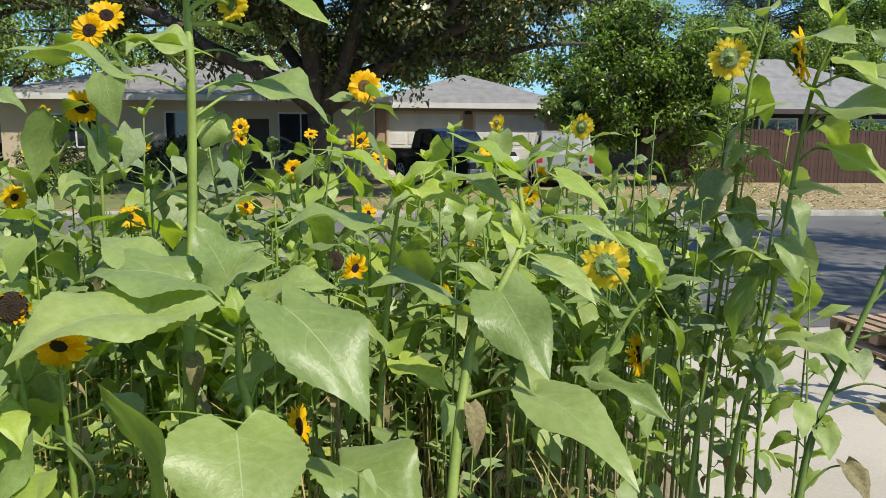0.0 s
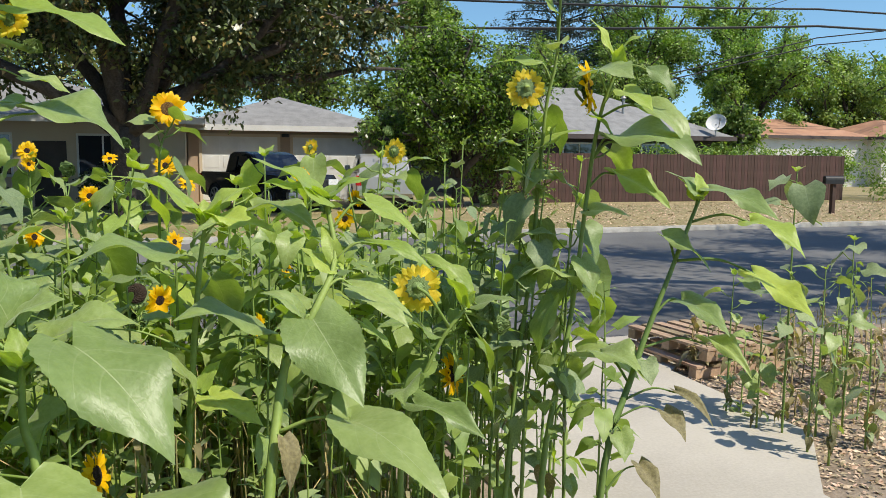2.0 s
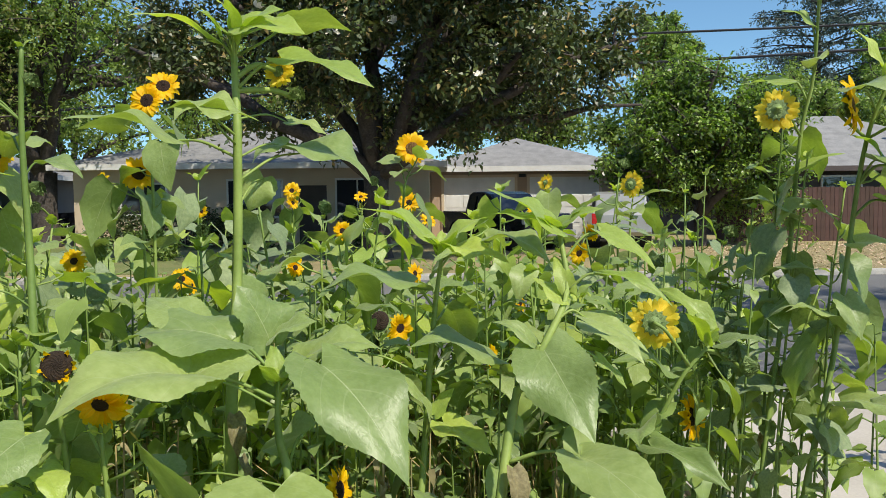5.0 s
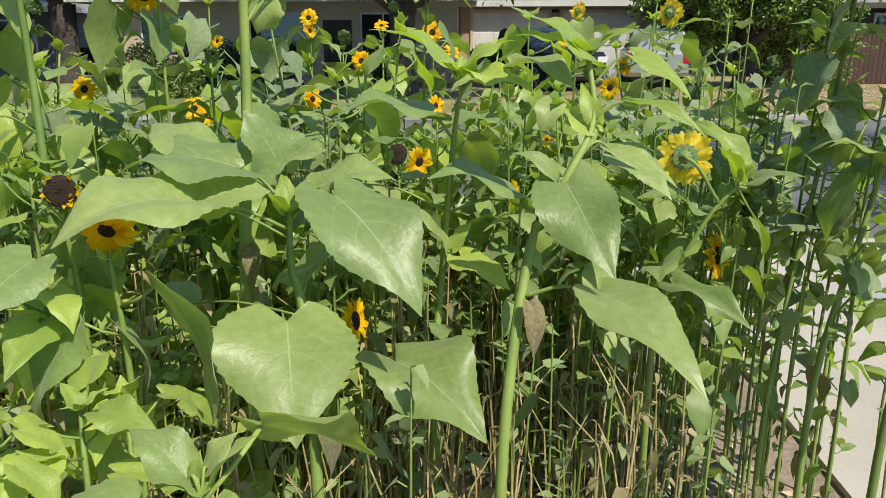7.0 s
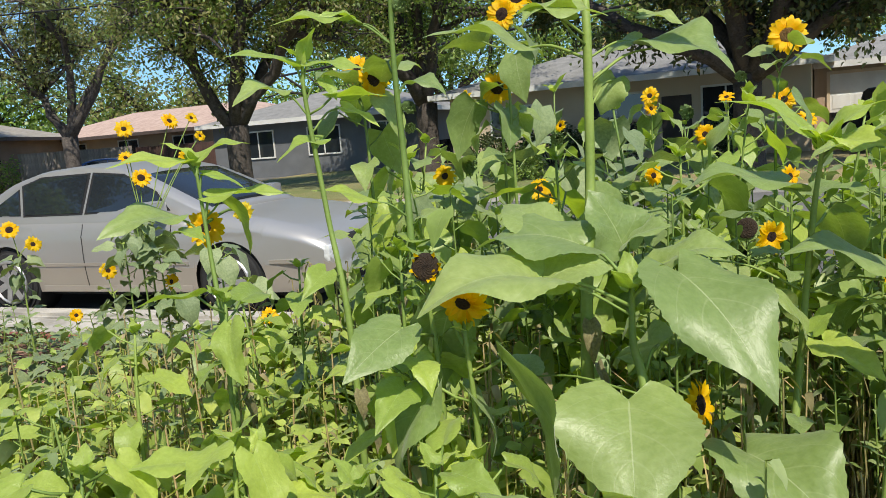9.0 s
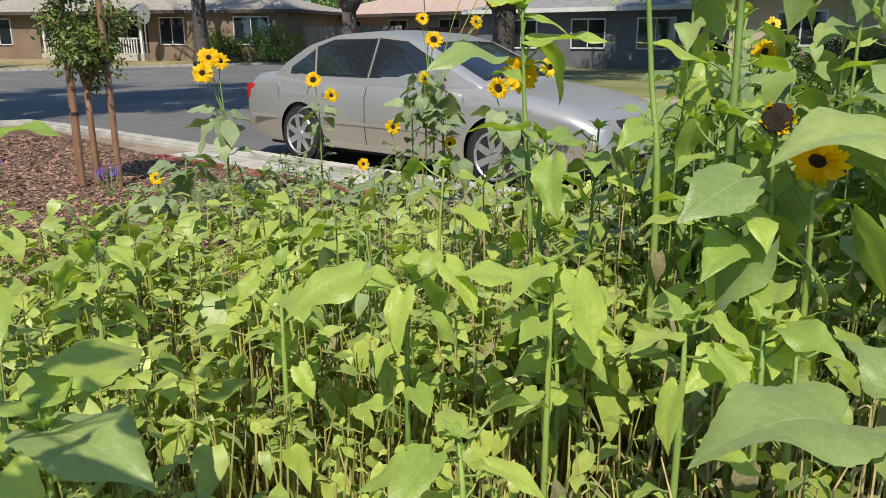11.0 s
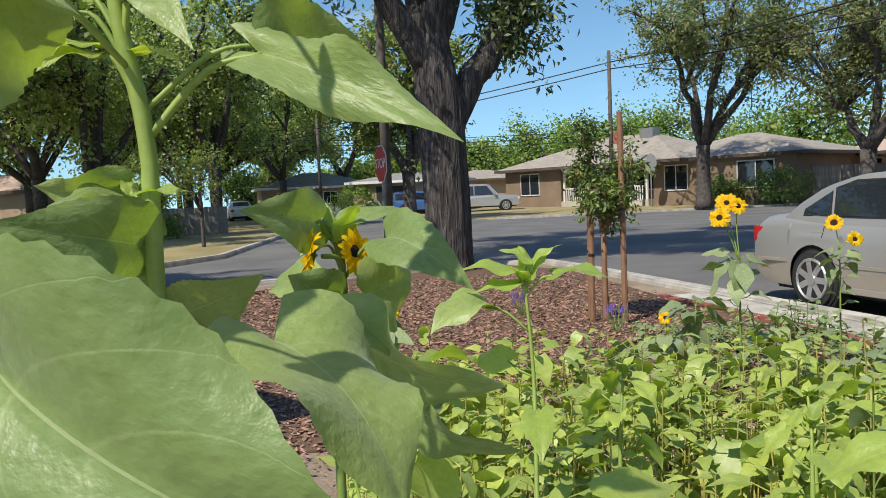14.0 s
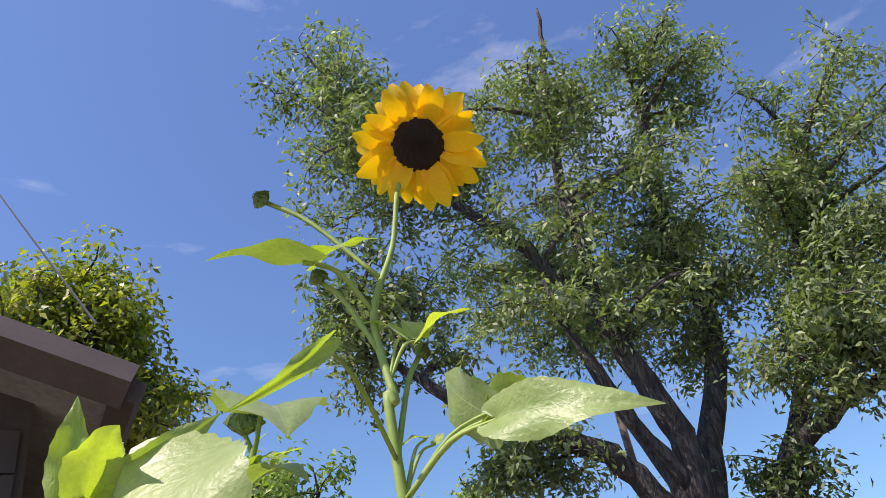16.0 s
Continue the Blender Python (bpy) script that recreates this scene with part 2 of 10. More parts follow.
# far_leaf lightened, so that the western crowns look sunlit
LIT_OAK_LEAF = material("lit_far_leaf", (0.36, 0.40, 0.175), (0.21, 0.255, 0.10), 0.25, 0.5, 0, 0, 3, "island", 0.4, 0.4, (1.6, 1.9, 0.7, 0.35))
BRIGHT_LEAF = material("bright_leaf", (0.24, 0.35, 0.07), (0.12, 0.20, 0.038), 0.6, 0.4, 0, 0, 4, "island", 0.35, 0.5, (1.6, 2.0, 0.6, 0.3))
SPRING_LEAF = material("yellow_green_leaf", (0.34, 0.36, 0.06), (0.20, 0.23, 0.035), 0.6, 0.45, 0, 0, 4, "island", 0.35, 0.5, (1.6, 1.9, 0.5, 0.35))
CEDAR_LEAF = material("cedar_needle", (0.085, 0.125, 0.095), (0.045, 0.075, 0.06), 0.4, 0.6, 0, 0, 4, "island", 0.3)
AGAVE = material("agave_leaf", (0.36, 0.42, 0.34), (0.24, 0.30, 0.24), 3, 0.5, 0, 0, 20)
BLOSSOM = material("magnolia_blossom", (0.8, 0.78, 0.68), (0.7, 0.66, 0.52), 8, 0.5)
LEAF = veined("sunflower_leaf", (0.275, 0.355, 0.118), (0.218, 0.295, 0.08), (0.46, 0.52, 0.26), "object", 0.43, 0.28)
YOUNG = veined("young_sunflower_leaf", (0.37, 0.465, 0.10), (0.31, 0.405, 0.07), (0.45, 0.57, 0.19), "object", 0.42, 0.36)
PATCH_MASS = veined("patch_leaf", (0.28, 0.375, 0.10), (0.18, 0.26, 0.055), (0.36, 0.44, 0.18), "island", 0.5, 0.32)
MASS = veined("low_leaf", (0.41, 0.485, 0.12), (0.26, 0.34, 0.05), (0.45, 0.56, 0.18), "island", 0.45, 0.27)
DUSTY = veined("dusty_sunflower_leaf", (0.27, 0.335, 0.16), (0.18, 0.24, 0.105), (0.32, 0.38, 0.22), "object", 0.6, 0.2)
DUSTY_MASS = veined("dusty_low_leaf", (0.26, 0.33, 0.14), (0.17, 0.235, 0.09), (0.28, 0.34, 0.19), "island", 0.6, 0.2)
WILT_MASS = veined("dry_low_leaf", (0.38, 0.31, 0.16), (0.20, 0.17, 0.07), (0.34, 0.28, 0.14), "island", 0.7, 0.2)
WILT = veined("wilted_leaf", (0.24, 0.215, 0.10), (0.14, 0.12, 0.05), (0.28, 0.25, 0.13), "object", 0.7, 0.2)
BED_STEM = material("yellow_green_stem", (0.42, 0.40, 0.11), (0.26, 0.25, 0.07), 6, 0.7, 0, 0, 90, "island", 0.4)
STEM = material("sunflower_stem", (0.235, 0.325, 0.075), (0.15, 0.23, 0.045), 6, 0.6, 0, 0.001, 90, "object", 0.2)
PETAL = material("yellow_petal", (0.93, 0.66, 0.008), (0.90, 0.54, 0.004), 30, 0.5, 0, 0.0006, 120, "object", 0.1, 0.4, (1.1, 1.05, 0.6, 0.45))
PALE_PETAL = material("pale_petal", (0.95, 0.80, 0.12), (0.92, 0.70, 0.03), 30, 0.5, 0, 0.0006, 120, "object", 0.1, 0.4, (1.1, 1.1, 0.7, 0.5))
DISC = material("seed_disc", (0.065, 0.026, 0.012), (0.016, 0.008, 0.005), 60, 0.9, 0, 0.004, 260, fine=0.8)
DEAD = material("withered_head", (0.06, 0.036, 0.018), (0.02, 0.012, 0.007), 30, 0.95, 0, 0.003, 120)
BRACT = material("green_bract", (0.24, 0.33, 0.11), (0.14, 0.21, 0.06), 30, 0.6, 0, 0.001, 100)
SILVER = material("silver_car_paint", (0.44, 0.432, 0.418), (0.40, 0.393, 0.38), 1.0, 0.32, 0.45, 0, 300, spec=0.6)
CHAMPAGNE = material("champagne_cladding", (0.43, 0.385, 0.33), (0.39, 0.35, 0.30), 1.0, 0.35, 0.4, 0, 300)
BLACK_PAINT = material("black_car_paint", (0.015, 0.016, 0.02), (0.012, 0.013, 0.016), 1, 0.15, 0, 0, 300, spec=0.6)
WHITE_PAINT = material("white_car_paint", (0.72, 0.72, 0.72), (0.68, 0.68, 0.68), 1, 0.25, 0, 0, 300, spec=0.6)
RED_PAINT = material("red_car_paint", (0.55, 0.03, 0.02), (0.5, 0.03, 0.02), 1, 0.25, 0, 0, 300, spec=0.6)
BLUE_PAINT = material("blue_car_paint", (0.05, 0.12, 0.30), (0.04, 0.10, 0.27), 1, 0.25, 0, 0, 300, spec=0.6)
PANE = glass("dark_window_glass")
TYRE = material("tyre_rubber", (0.025, 0.025, 0.026), (0.018, 0.018, 0.018), 20, 0.9)
ALLOY = material("alloy_rim", (0.55, 0.55, 0.55), (0.45, 0.45, 0.45), 10, 0.35, 0.7)
LIGHT_RED = material("tail_lamp_red", (0.5, 0.015, 0.015), (0.4, 0.01, 0.01), 10, 0.2)
LIGHT_CLEAR = material("head_lamp_clear", (0.7, 0.72, 0.72), (0.55, 0.56, 0.56), 20, 0.1)
BLACK = material("black_plastic", (0.02, 0.02, 0.02), (0.014, 0.014, 0.014), 20, 0.6)
SIGN_RED = material("stop_sign_red", (0.5, 0.025, 0.03), (0.42, 0.02, 0.025), 6, 0.5)
SIGN_GREEN = material("street_sign_green", (0.02, 0.09, 0.05), (0.015, 0.07, 0.04), 6, 0.5)
STEEL = material("galvanised_steel", (0.36, 0.36, 0.35), (0.27, 0.27, 0.265), 12, 0.5, 0.6)
POLE_WOOD = material("utility_pole_wood", (0.12, 0.098, 0.08), (0.08, 0.064, 0.052), 5, 0.9, 0, 0.004, 30)
CABLE = material("black_cable", (0.015, 0.015, 0.016), (0.012, 0.012, 0.012), 5, 0.6)
LAVENDER = material("lavender_flower", (0.22, 0.13, 0.42), (0.14, 0.08, 0.3), 30, 0.7, 0, 0, 80, "island", 0.3)


# ---- mesh helpers ----
def mesh_of(name, verts, faces, mats, smooth=False, idx=None):
    me = bpy.data.meshes.new(name)
    me.from_pydata([tuple(v) for v in verts], [], [tuple(f) for f in faces])
    for m in mats if isinstance(mats, (list, tuple)) else [mats]:
        me.materials.append(m)
    if idx is not None:
        me.polygons.foreach_set("material_index", list(idx))
    if smooth:
        me.polygons.foreach_set("use_smooth", [True] * len(me.polygons))
    me.update()
    return me


def quads_mesh(name, verts, mats, idx=None):
    """A mesh of separate quads from an array (n, 4, 3)."""
    n = len(verts)
    me = bpy.data.meshes.new(name)
    me.vertices.add(4 * n)
    me.vertices.foreach_set("co", np.asarray(verts, np.float32).ravel())
    me.loops.add(4 * n)
    me.loops.foreach_set("vertex_index", np.arange(4 * n, dtype=np.int32))
    me.polygons.add(n)
    me.polygons.foreach_set("loop_start", np.arange(0, 4 * n, 4, dtype=np.int32))
    me.polygons.foreach_set("loop_total", np.full(n, 4, np.int32))
    for m in mats if isinstance(mats, (list, tuple)) else [mats]:
        me.materials.append(m)
    if idx is not None:
        me.polygons.foreach_set("material_index", np.asarray(idx, np.int32))
    me.update(calc_edges=True)
    return me


def part(name, data, mat=None, parent=None, label=""):
    """Links a mesh or bmesh as one object under a thing or a part."""
    if isinstance(data, bmesh.types.BMesh):
        me = bpy.data.meshes.new(name)
        data.to_mesh(me)
        data.free()
        data = me
    if mat and not data.materials:
        data.materials.append(mat)
    ob = new(name, data)
    if parent:
        ob.parent = parent
    return tagged(ob, label)


def thing(name, label, category, at=(0, 0, 0), turn=0, group="", kind=""):
    ob = new(name)
    ob.empty_display_size = 0.1
    ob.matrix_world = pose(*at, 0, 0, turn)
    return tagged(ob, label, category, group, kind)


def box_bm(lo, hi, bevel=0.0, bm=None):
    bm = bm or bmesh.new()
    x0, y0, z0 = lo
    x1, y1, z1 = hi
    v = [bm.verts.new(c) for c in ((x0, y0, z0), (x1, y0, z0), (x1, y1, z0), (x0, y1, z0), (x0, y0, z1), (x1, y0, z1), (x1, y1, z1), (x0, y1, z1))]
    fs = [bm.faces.new([v[i] for i in f]) for f in ((3, 2, 1, 0), (4, 5, 6, 7), (0, 1, 5, 4), (1, 2, 6, 5), (2, 3, 7, 6), (3, 0, 4, 7))]
    if bevel:
        edges = {e for f in fs for e in f.edges}
        bmesh.ops.bevel(bm, geom=list(edges), offset=bevel, segments=2, affect="EDGES", profile=0.7)
    return bm


def slab_bm(points, z0, z1, bm=None):
    """A prism over a polygon of the plan."""
    bm = bm or bmesh.new()
    low = [bm.verts.new((x, y, z0)) for x, y in points]
    top = [bm.verts.new((x, y, z1)) for x, y in points]
    bm.faces.new(top)
    bm.faces.new(low[::-1])
    n = len(points)
    for i in range(n):
        bm.faces.new((low[i], low[(i + 1) % n], top[(i + 1) % n], top[i]))
    bmesh.ops.recalc_face_normals(bm, faces=bm.faces)
    return bm


def tube(points, radii, sides=8, caps=True):
    """Vertices and faces of a tapered tube along points."""
    pts = [Vector(p) for p in points]
    verts, faces = [], []
    ref = Vector((0.31, 0.2, 0.93)).normalized()
    for i, p in enumerate(pts):
        d = (pts[min(i + 1, len(pts) - 1)] - pts[max(i - 1, 0)]).normalized()
        a = d.cross(ref)
        if a.length < 0.05:
            a = d.cross(Vector((1, 0, 0)))
        a.normalize()
        b = d.cross(a)
        for k in range(sides):
            w = 2 * math.pi * k / sides
            verts.append(p + (a * math.cos(w) + b * math.sin(w)) * radii[i])
    for i in range(len(pts) - 1):
        for k in range(sides):
            k2 = (k + 1) % sides
            faces.append((i * sides + k, i * sides + k2, (i + 1) * sides + k2, (i + 1) * sides + k))
    if caps:
        faces.append(tuple(range(sides))[::-1])
        faces.append(tuple((len(pts) - 1) * sides + k for k in range(sides)))
    return verts, faces


def join(pieces):
    verts, faces = [], []
    for v, f in pieces:
        o = len(verts)
        verts += v
        faces += [tuple(i + o for i in q) for q in f]
    return verts, faces


def grown(pieces):
    """Joins tubes into one connected mesh: each one after the first is bonded to the nearest corner of the first."""
    verts, faces = join(pieces)
    trunk = np.array([tuple(v) for v in pieces[0][0]])
    at = len(trunk)
    for v, _ in pieces[1:]:
        k = int(((trunk - np.array(tuple(v[0]))) ** 2).sum(1).argmin())
        faces.append((k, at, at + 1))
        at += len(v)
    return verts, faces


def bonded(verts, faces, body):
    """Bonds each five-cornered scale before the vertex number body to the nearest corner of the body after it."""
    core = np.array(verts[body:])
    for o in range(0, body, 5):
        k = int(((core - np.array(verts[o])) ** 2).sum(1).argmin())
        faces.append((o, o + 1, body + k))


def cylinder_bm(r, depth, sides=24, axis="Y", at=(0, 0, 0), r2=None, bm=None):
    bm = bm or bmesh.new()
    rot = {"Y": Matrix.Rotation(radians(90), 4, "X"), "Z": Matrix(), "X": Matrix.Rotation(radians(90), 4, "Y")}[axis]
    bmesh.ops.create_cone(bm, cap_ends=True, segments=sides, radius1=r, radius2=r if r2 is None else r2, depth=depth, matrix=Matrix.Translation(at) @ rot)
    return bm


# ---- ground ----
part("ground", slab_bm([(-400, -300), (300, -300), (300, 400), (-400, 400)], -0.4, -0.06), DRY_GRASS)
tagged(bpy.data.objects["ground"], "dry flat ground running out to the horizon", "ground", kind="structure")


def near_edge(x):
    return 5.12 + 0.085 * (x + 8)


def far_edge(x):
    return 15.45 + 0.03 * x


road = part("road", slab_bm([(-13.0, near_edge(-13)), (90, near_edge(40)), (90, far_edge(90)), (-22, far_edge(-22)), (-24, 90), (-37.5, 90), (-38.6, 22), (-39.4, 9.2), (-60, 12.5), (-150, 34),
                             (-150, 22), (-60, 4.2), (-46, 0.6), (-28, -1.4), (-21, -2.2), (-18.8, -3.4), (-18.4, -70), (-12.4, -70), (-12.9, -3), (-14.2, 0.6), (-15.0, 3.0), (-14.6, 4.5)], -0.3, -0.03), ASPHALT)
tagged(road, "grey sun-bleached asphalt road at an intersection", "road", kind="structure")
lots = {
    "garden_lot": ([(-12.75, -70), (90, -70), (90, near_edge(40) - 0.01), (3.9, near_edge(3.9) - 0.2), (-12.9, near_edge(-12.9) - 0.25), (-14.4, 4.3), (-14.75, 3.0), (-13.95, 0.7), (-12.7, -3)], SOIL, "bare brown garden soil", 0.0),
    "lawn_northeast": ([(-21.7, far_edge(-22) + 0.2), (90, far_edge(90) + 0.2), (90, 120), (-23.7, 120)], DRY_GRASS, "dry straw-coloured front yards across the road", 0.05),
}
for key, (poly, mat, label, top) in lots.items():
    tagged(part(key, slab_bm(poly, -0.3, top), mat), label, "ground", kind="structure")
lawn = part("lawn_patch", slab_bm([(-21, 16.2), (-3.5, 16.2), (-2.5, 24), (-2.5, 27), (-14, 27), (-21, 40)], -0.1, 0.062), LAWN)
tagged(lawn, "patchy green and dry lawn before the house", "lawn", kind="structure")


def sloped(name, poly, z_near, z_far, mat, label):
    """A yard that rises away from the street."""
    bm = bmesh.new()
    x_near = max(p[0] for p in poly)
    x_far = min(p[0] for p in poly)
    xs = np.linspace(x_near, x_far, 12)
    ys0 = min(p[1] for p in poly)
    ys1 = max(p[1] for p in poly)
    ys = [ys0, ys0 + 2.5] + list(np.linspace(ys0 + 6.5, ys1, 8))
    lift = [0.0, 0.5] + [1.0] * 8
    rows = [[bm.verts.new((x, y, -0.05 + (0.05 + z_near + (z_far - z_near) * min(1.0, (x_near - x) / 20)) * q)) for y, q in zip(ys, lift)] for x in xs]
    for a, b in zip(rows, rows[1:]):
        for i in range(9):
            bm.faces.new((a[i], a[i + 1], b[i + 1], b[i]))
    bmesh.ops.recalc_face_normals(bm, faces=bm.faces)
    return tagged(part(name, bm, mat), label, "ground", kind="structure")


sloped("lawn_northwest", [(-39.5, 7.5), (-39.5, 90), (-150, 7.5), (-150, 90)], -0.02, 0.2, DRY_GRASS, "dry front lawn rising gently to a ranch house")
west = part("lawn_southwest", slab_bm([(-19.2, -3.7), (-21.2, -2.5), (-28, -1.7), (-46, 0.3), (-60, 3.9), (-150, 21.5), (-150, -70), (-18.8, -70)], -0.3, 0.05), DRY_GRASS)
tagged(west, "dry corner lawn across the side street", "ground", kind="structure")


def strip(name, pts, width, z0, z1, mat, label, category="kerb"):
    """A low wall or kerb that follows a line of the plan."""
    p = [Vector((x, y, 0)) for x, y in pts]
    left, right = [], []
    for i, q in enumerate(p):
        d = (p[min(i + 1, len(p) - 1)] - p[max(i - 1, 0)]).normalized()
        s = Vector((-d.y, d.x, 0)) * width / 2
        left.append((q + s).xy)
        right.append((q - s).xy)
    bm = slab_bm([tuple(v) for v in left] + [tuple(v) for v in right[::-1]], z0, z1)
    bmesh.ops.bevel(bm, geom=[e for e in bm.edges if all(v.co.z > z1 - 0.001 for v in e.verts)], offset=min(0.03, width / 5), segments=2, affect="EDGES")
    return tagged(part(name, bm, mat), label, category, kind="structure")


strip("kerb", [(x, far_edge(x) + 0.1) for x in (-21, -10, 0, 15, 30, 60, 90)], 0.2, -0.3, 0.08, KERB, "pale concrete kerb on the far side of the road")
strip("kerb", [(-14.6, 3.2), (-14.3, 4.4), (-12.9, near_edge(-12.9) - 0.12), (-9, near_edge(-9) - 0.12), (-4, near_edge(-4) - 0.12), (0.4, near_edge(0.4) - 0.12)], 0.26, -0.3, 0.08, KERB, "pale concrete kerb beside the garden")
strip("kerb", [(-39.4, 9.6), (-38.8, 22), (-37.8, 60)], 0.2, -0.3, 0.08, KERB, "pale concrete kerb before the corner house")
strip("kerb", [(-19.0, -30), (-19.0, -3.6), (-21.1, -2.4), (-28, -1.55), (-46, 0.45), (-60, 4.05)], 0.22, -0.3, 0.08, KERB, "pale concrete kerb round the corner lawn")
strip("kerb", [(-12.6, -30), (-12.8, -3), (-14.05, 0.7), (-14.85, 3.1)], 0.24, -0.3, 0.08, KERB, "pale concrete kerb along the side street")
strip("pavement", [(-4, near_edge(-4) - 0.52), (-9, near_edge(-9) - 0.52)], 0.5, -0.2, 0.045, KERB, "whitish concrete strip behind the kerb", "pavement")
strip("pavement", [(-9.6, -5.6), (-11.6, -2.6), (-12.6, -0.9)], 1.1, -0.2, 0.02, CONCRETE, "pale concrete pavement beside the mulch", "pavement")
drive = part("driveway", slab_bm([(1.4, -6), (2.75, -6), (2.85, 2.9), (3.42, 3.6), (3.4, 5.0), (4.9, near_edge(4.9)), (-0.3, near_edge(0)), (0.1, 5.3), (1.3, 5.1), (1.4, 3.4)], -0.2, 0.03), CONCRETE)
tagged(drive, "pale concrete driveway with fine cracks", "driveway", kind="structure")
mulch = part("mulch_bed", slab_bm([(-4.4, -3.5), (-4.3, 4.45), (-9, near_edge(-9) - 0.8), (-12.8, 4.3), (-14.2, 3.6), (-13.6, 0.8), (-12.0, -1.6), (-10.3, -4.6), (-6, -5.5)], -0.1, 0.02), MULCH)
tagged(mulch, "reddish-brown wood mulch bed", "mulch", kind="structure")


def scatter(name, label, category, inside, n, size, mat, seed, z=0.02, thick=0.25):
    """Many small loose chips lying on the ground."""
    rng = np.random.default_rng(seed)
    c = inside(rng, n)
    n = len(c)
    ang = rng.uniform(0, 6.283, n)
    ln = size * rng.uniform(0.5, 1.5, n)
    wd = ln * rng.uniform(0.25, 0.6, n)
    u = np.stack([np.cos(ang), np.sin(ang), rng.normal(0, 0.3, n)], 1) * ln[:, None] / 2
    v = np.stack([-np.sin(ang), np.cos(ang), rng.normal(0, 0.3, n)], 1) * wd[:, None] / 2
    base = np.c_[c, np.full(n, z) + rng.uniform(0, size * thick, n) + 0.004]
    q = np.stack([base - u - v * 0.4, base + v - u * 0.1, base + u, base - v + u * 0.1], 1)
    q[:, :, 2] = np.maximum(q[:, :, 2], z + 0.002)
    return tagged(part(name, quads_mesh(name, q, mat)), label, category, kind="stuff")


def in_box(x0, x1, y0, y1):
    return lambda rng, n: np.c_[rng.uniform(x0, x1, n), rng.uniform(y0, y1, n)] + np.clip(rng.normal(0, 0.22, (n, 2)), -0.5, 0.5)


scatter("wood_chips", "loose reddish wood chips over the mulch bed", "mulch", in_box(-12.4, -4.2, -1.5, 4.0), 36000, 0.046, CHIP, 5, 0.02)
scatter("dry_leaves", "dry fallen leaves under the sunflowers", "leaf litter", in_box(-4.5, 0.9, 0.6, 4.9), 16000, 0.05, LITTER, 6, 0.0)
scatter("dry_leaves", "dry brown leaves and straw beside the driveway", "leaf litter", in_box(3.05, 7.5, 1.0, 5.7), 34000, 0.034, LITTER, 7, 0.0)
scatter("dry_leaves", "tan leaf litter before the fence", "leaf litter", in_box(7, 26, 16, 25), 14000, 0.07, LITTER, 8, 0.05)


# ---- trees ----
def leaf_quads(rng, centres, spread, per, size, lift=0.15, slim=0.42, hang=0.5, loose=0.6):
    """Clumps of leaves: each clump a rough ball whose leaves lie like scales, facing outwards and up."""
    n = len(centres) * per
    out = rng.normal(0, 1, (n, 3))
    out /= np.linalg.norm(out, axis=1)[:, None]
    rad = np.repeat(spread, per) * 1.5 * rng.uniform(0.05, 1, n) ** 0.45
    c = np.repeat(centres, per, 0) + out * rad[:, None] * np.array([1, 1, 0.8])
    nn = out * 0.8 + rng.normal(0, loose, (n, 3)) + np.array([0, 0, 0.55])
    nn /= np.linalg.norm(nn, axis=1)[:, None]
    a = rng.normal(0, 1, (n, 3)) + out * 0.5
    a[:, 2] -= hang
    a -= nn * (a * nn).sum(1)[:, None]
    a /= np.linalg.norm(a, axis=1)[:, None]
    b = np.cross(nn, a)
    ln = (size * rng.uniform(0.6, 1.35, n))[:, None]
    mid = c + a * ln * 0.45 + nn * ln * lift
    return np.stack([c, mid + b * ln * slim * 0.5, c + a * ln, mid - b * ln * slim * 0.5], 1)


def limb_line(rng, a, b, sag=0.15, n=6):
    a, b = Vector(a), Vector(b)
    ln = (b - a).length
    mid = (a + b) / 2 + Vector((rng.normal(0, sag), rng.normal(0, sag), abs(rng.normal(0, sag)) + 0.1)) * ln * 0.5
    pts = []
    for i in range(n + 1):
        t = i / n
        p = a * (1 - t) ** 2 + mid * 2 * t * (1 - t) + b * t * t
        if 0 < i < n:
            p += Vector(rng.normal(0, 0.012 * ln, 3))
        pts.append(p)
    return pts


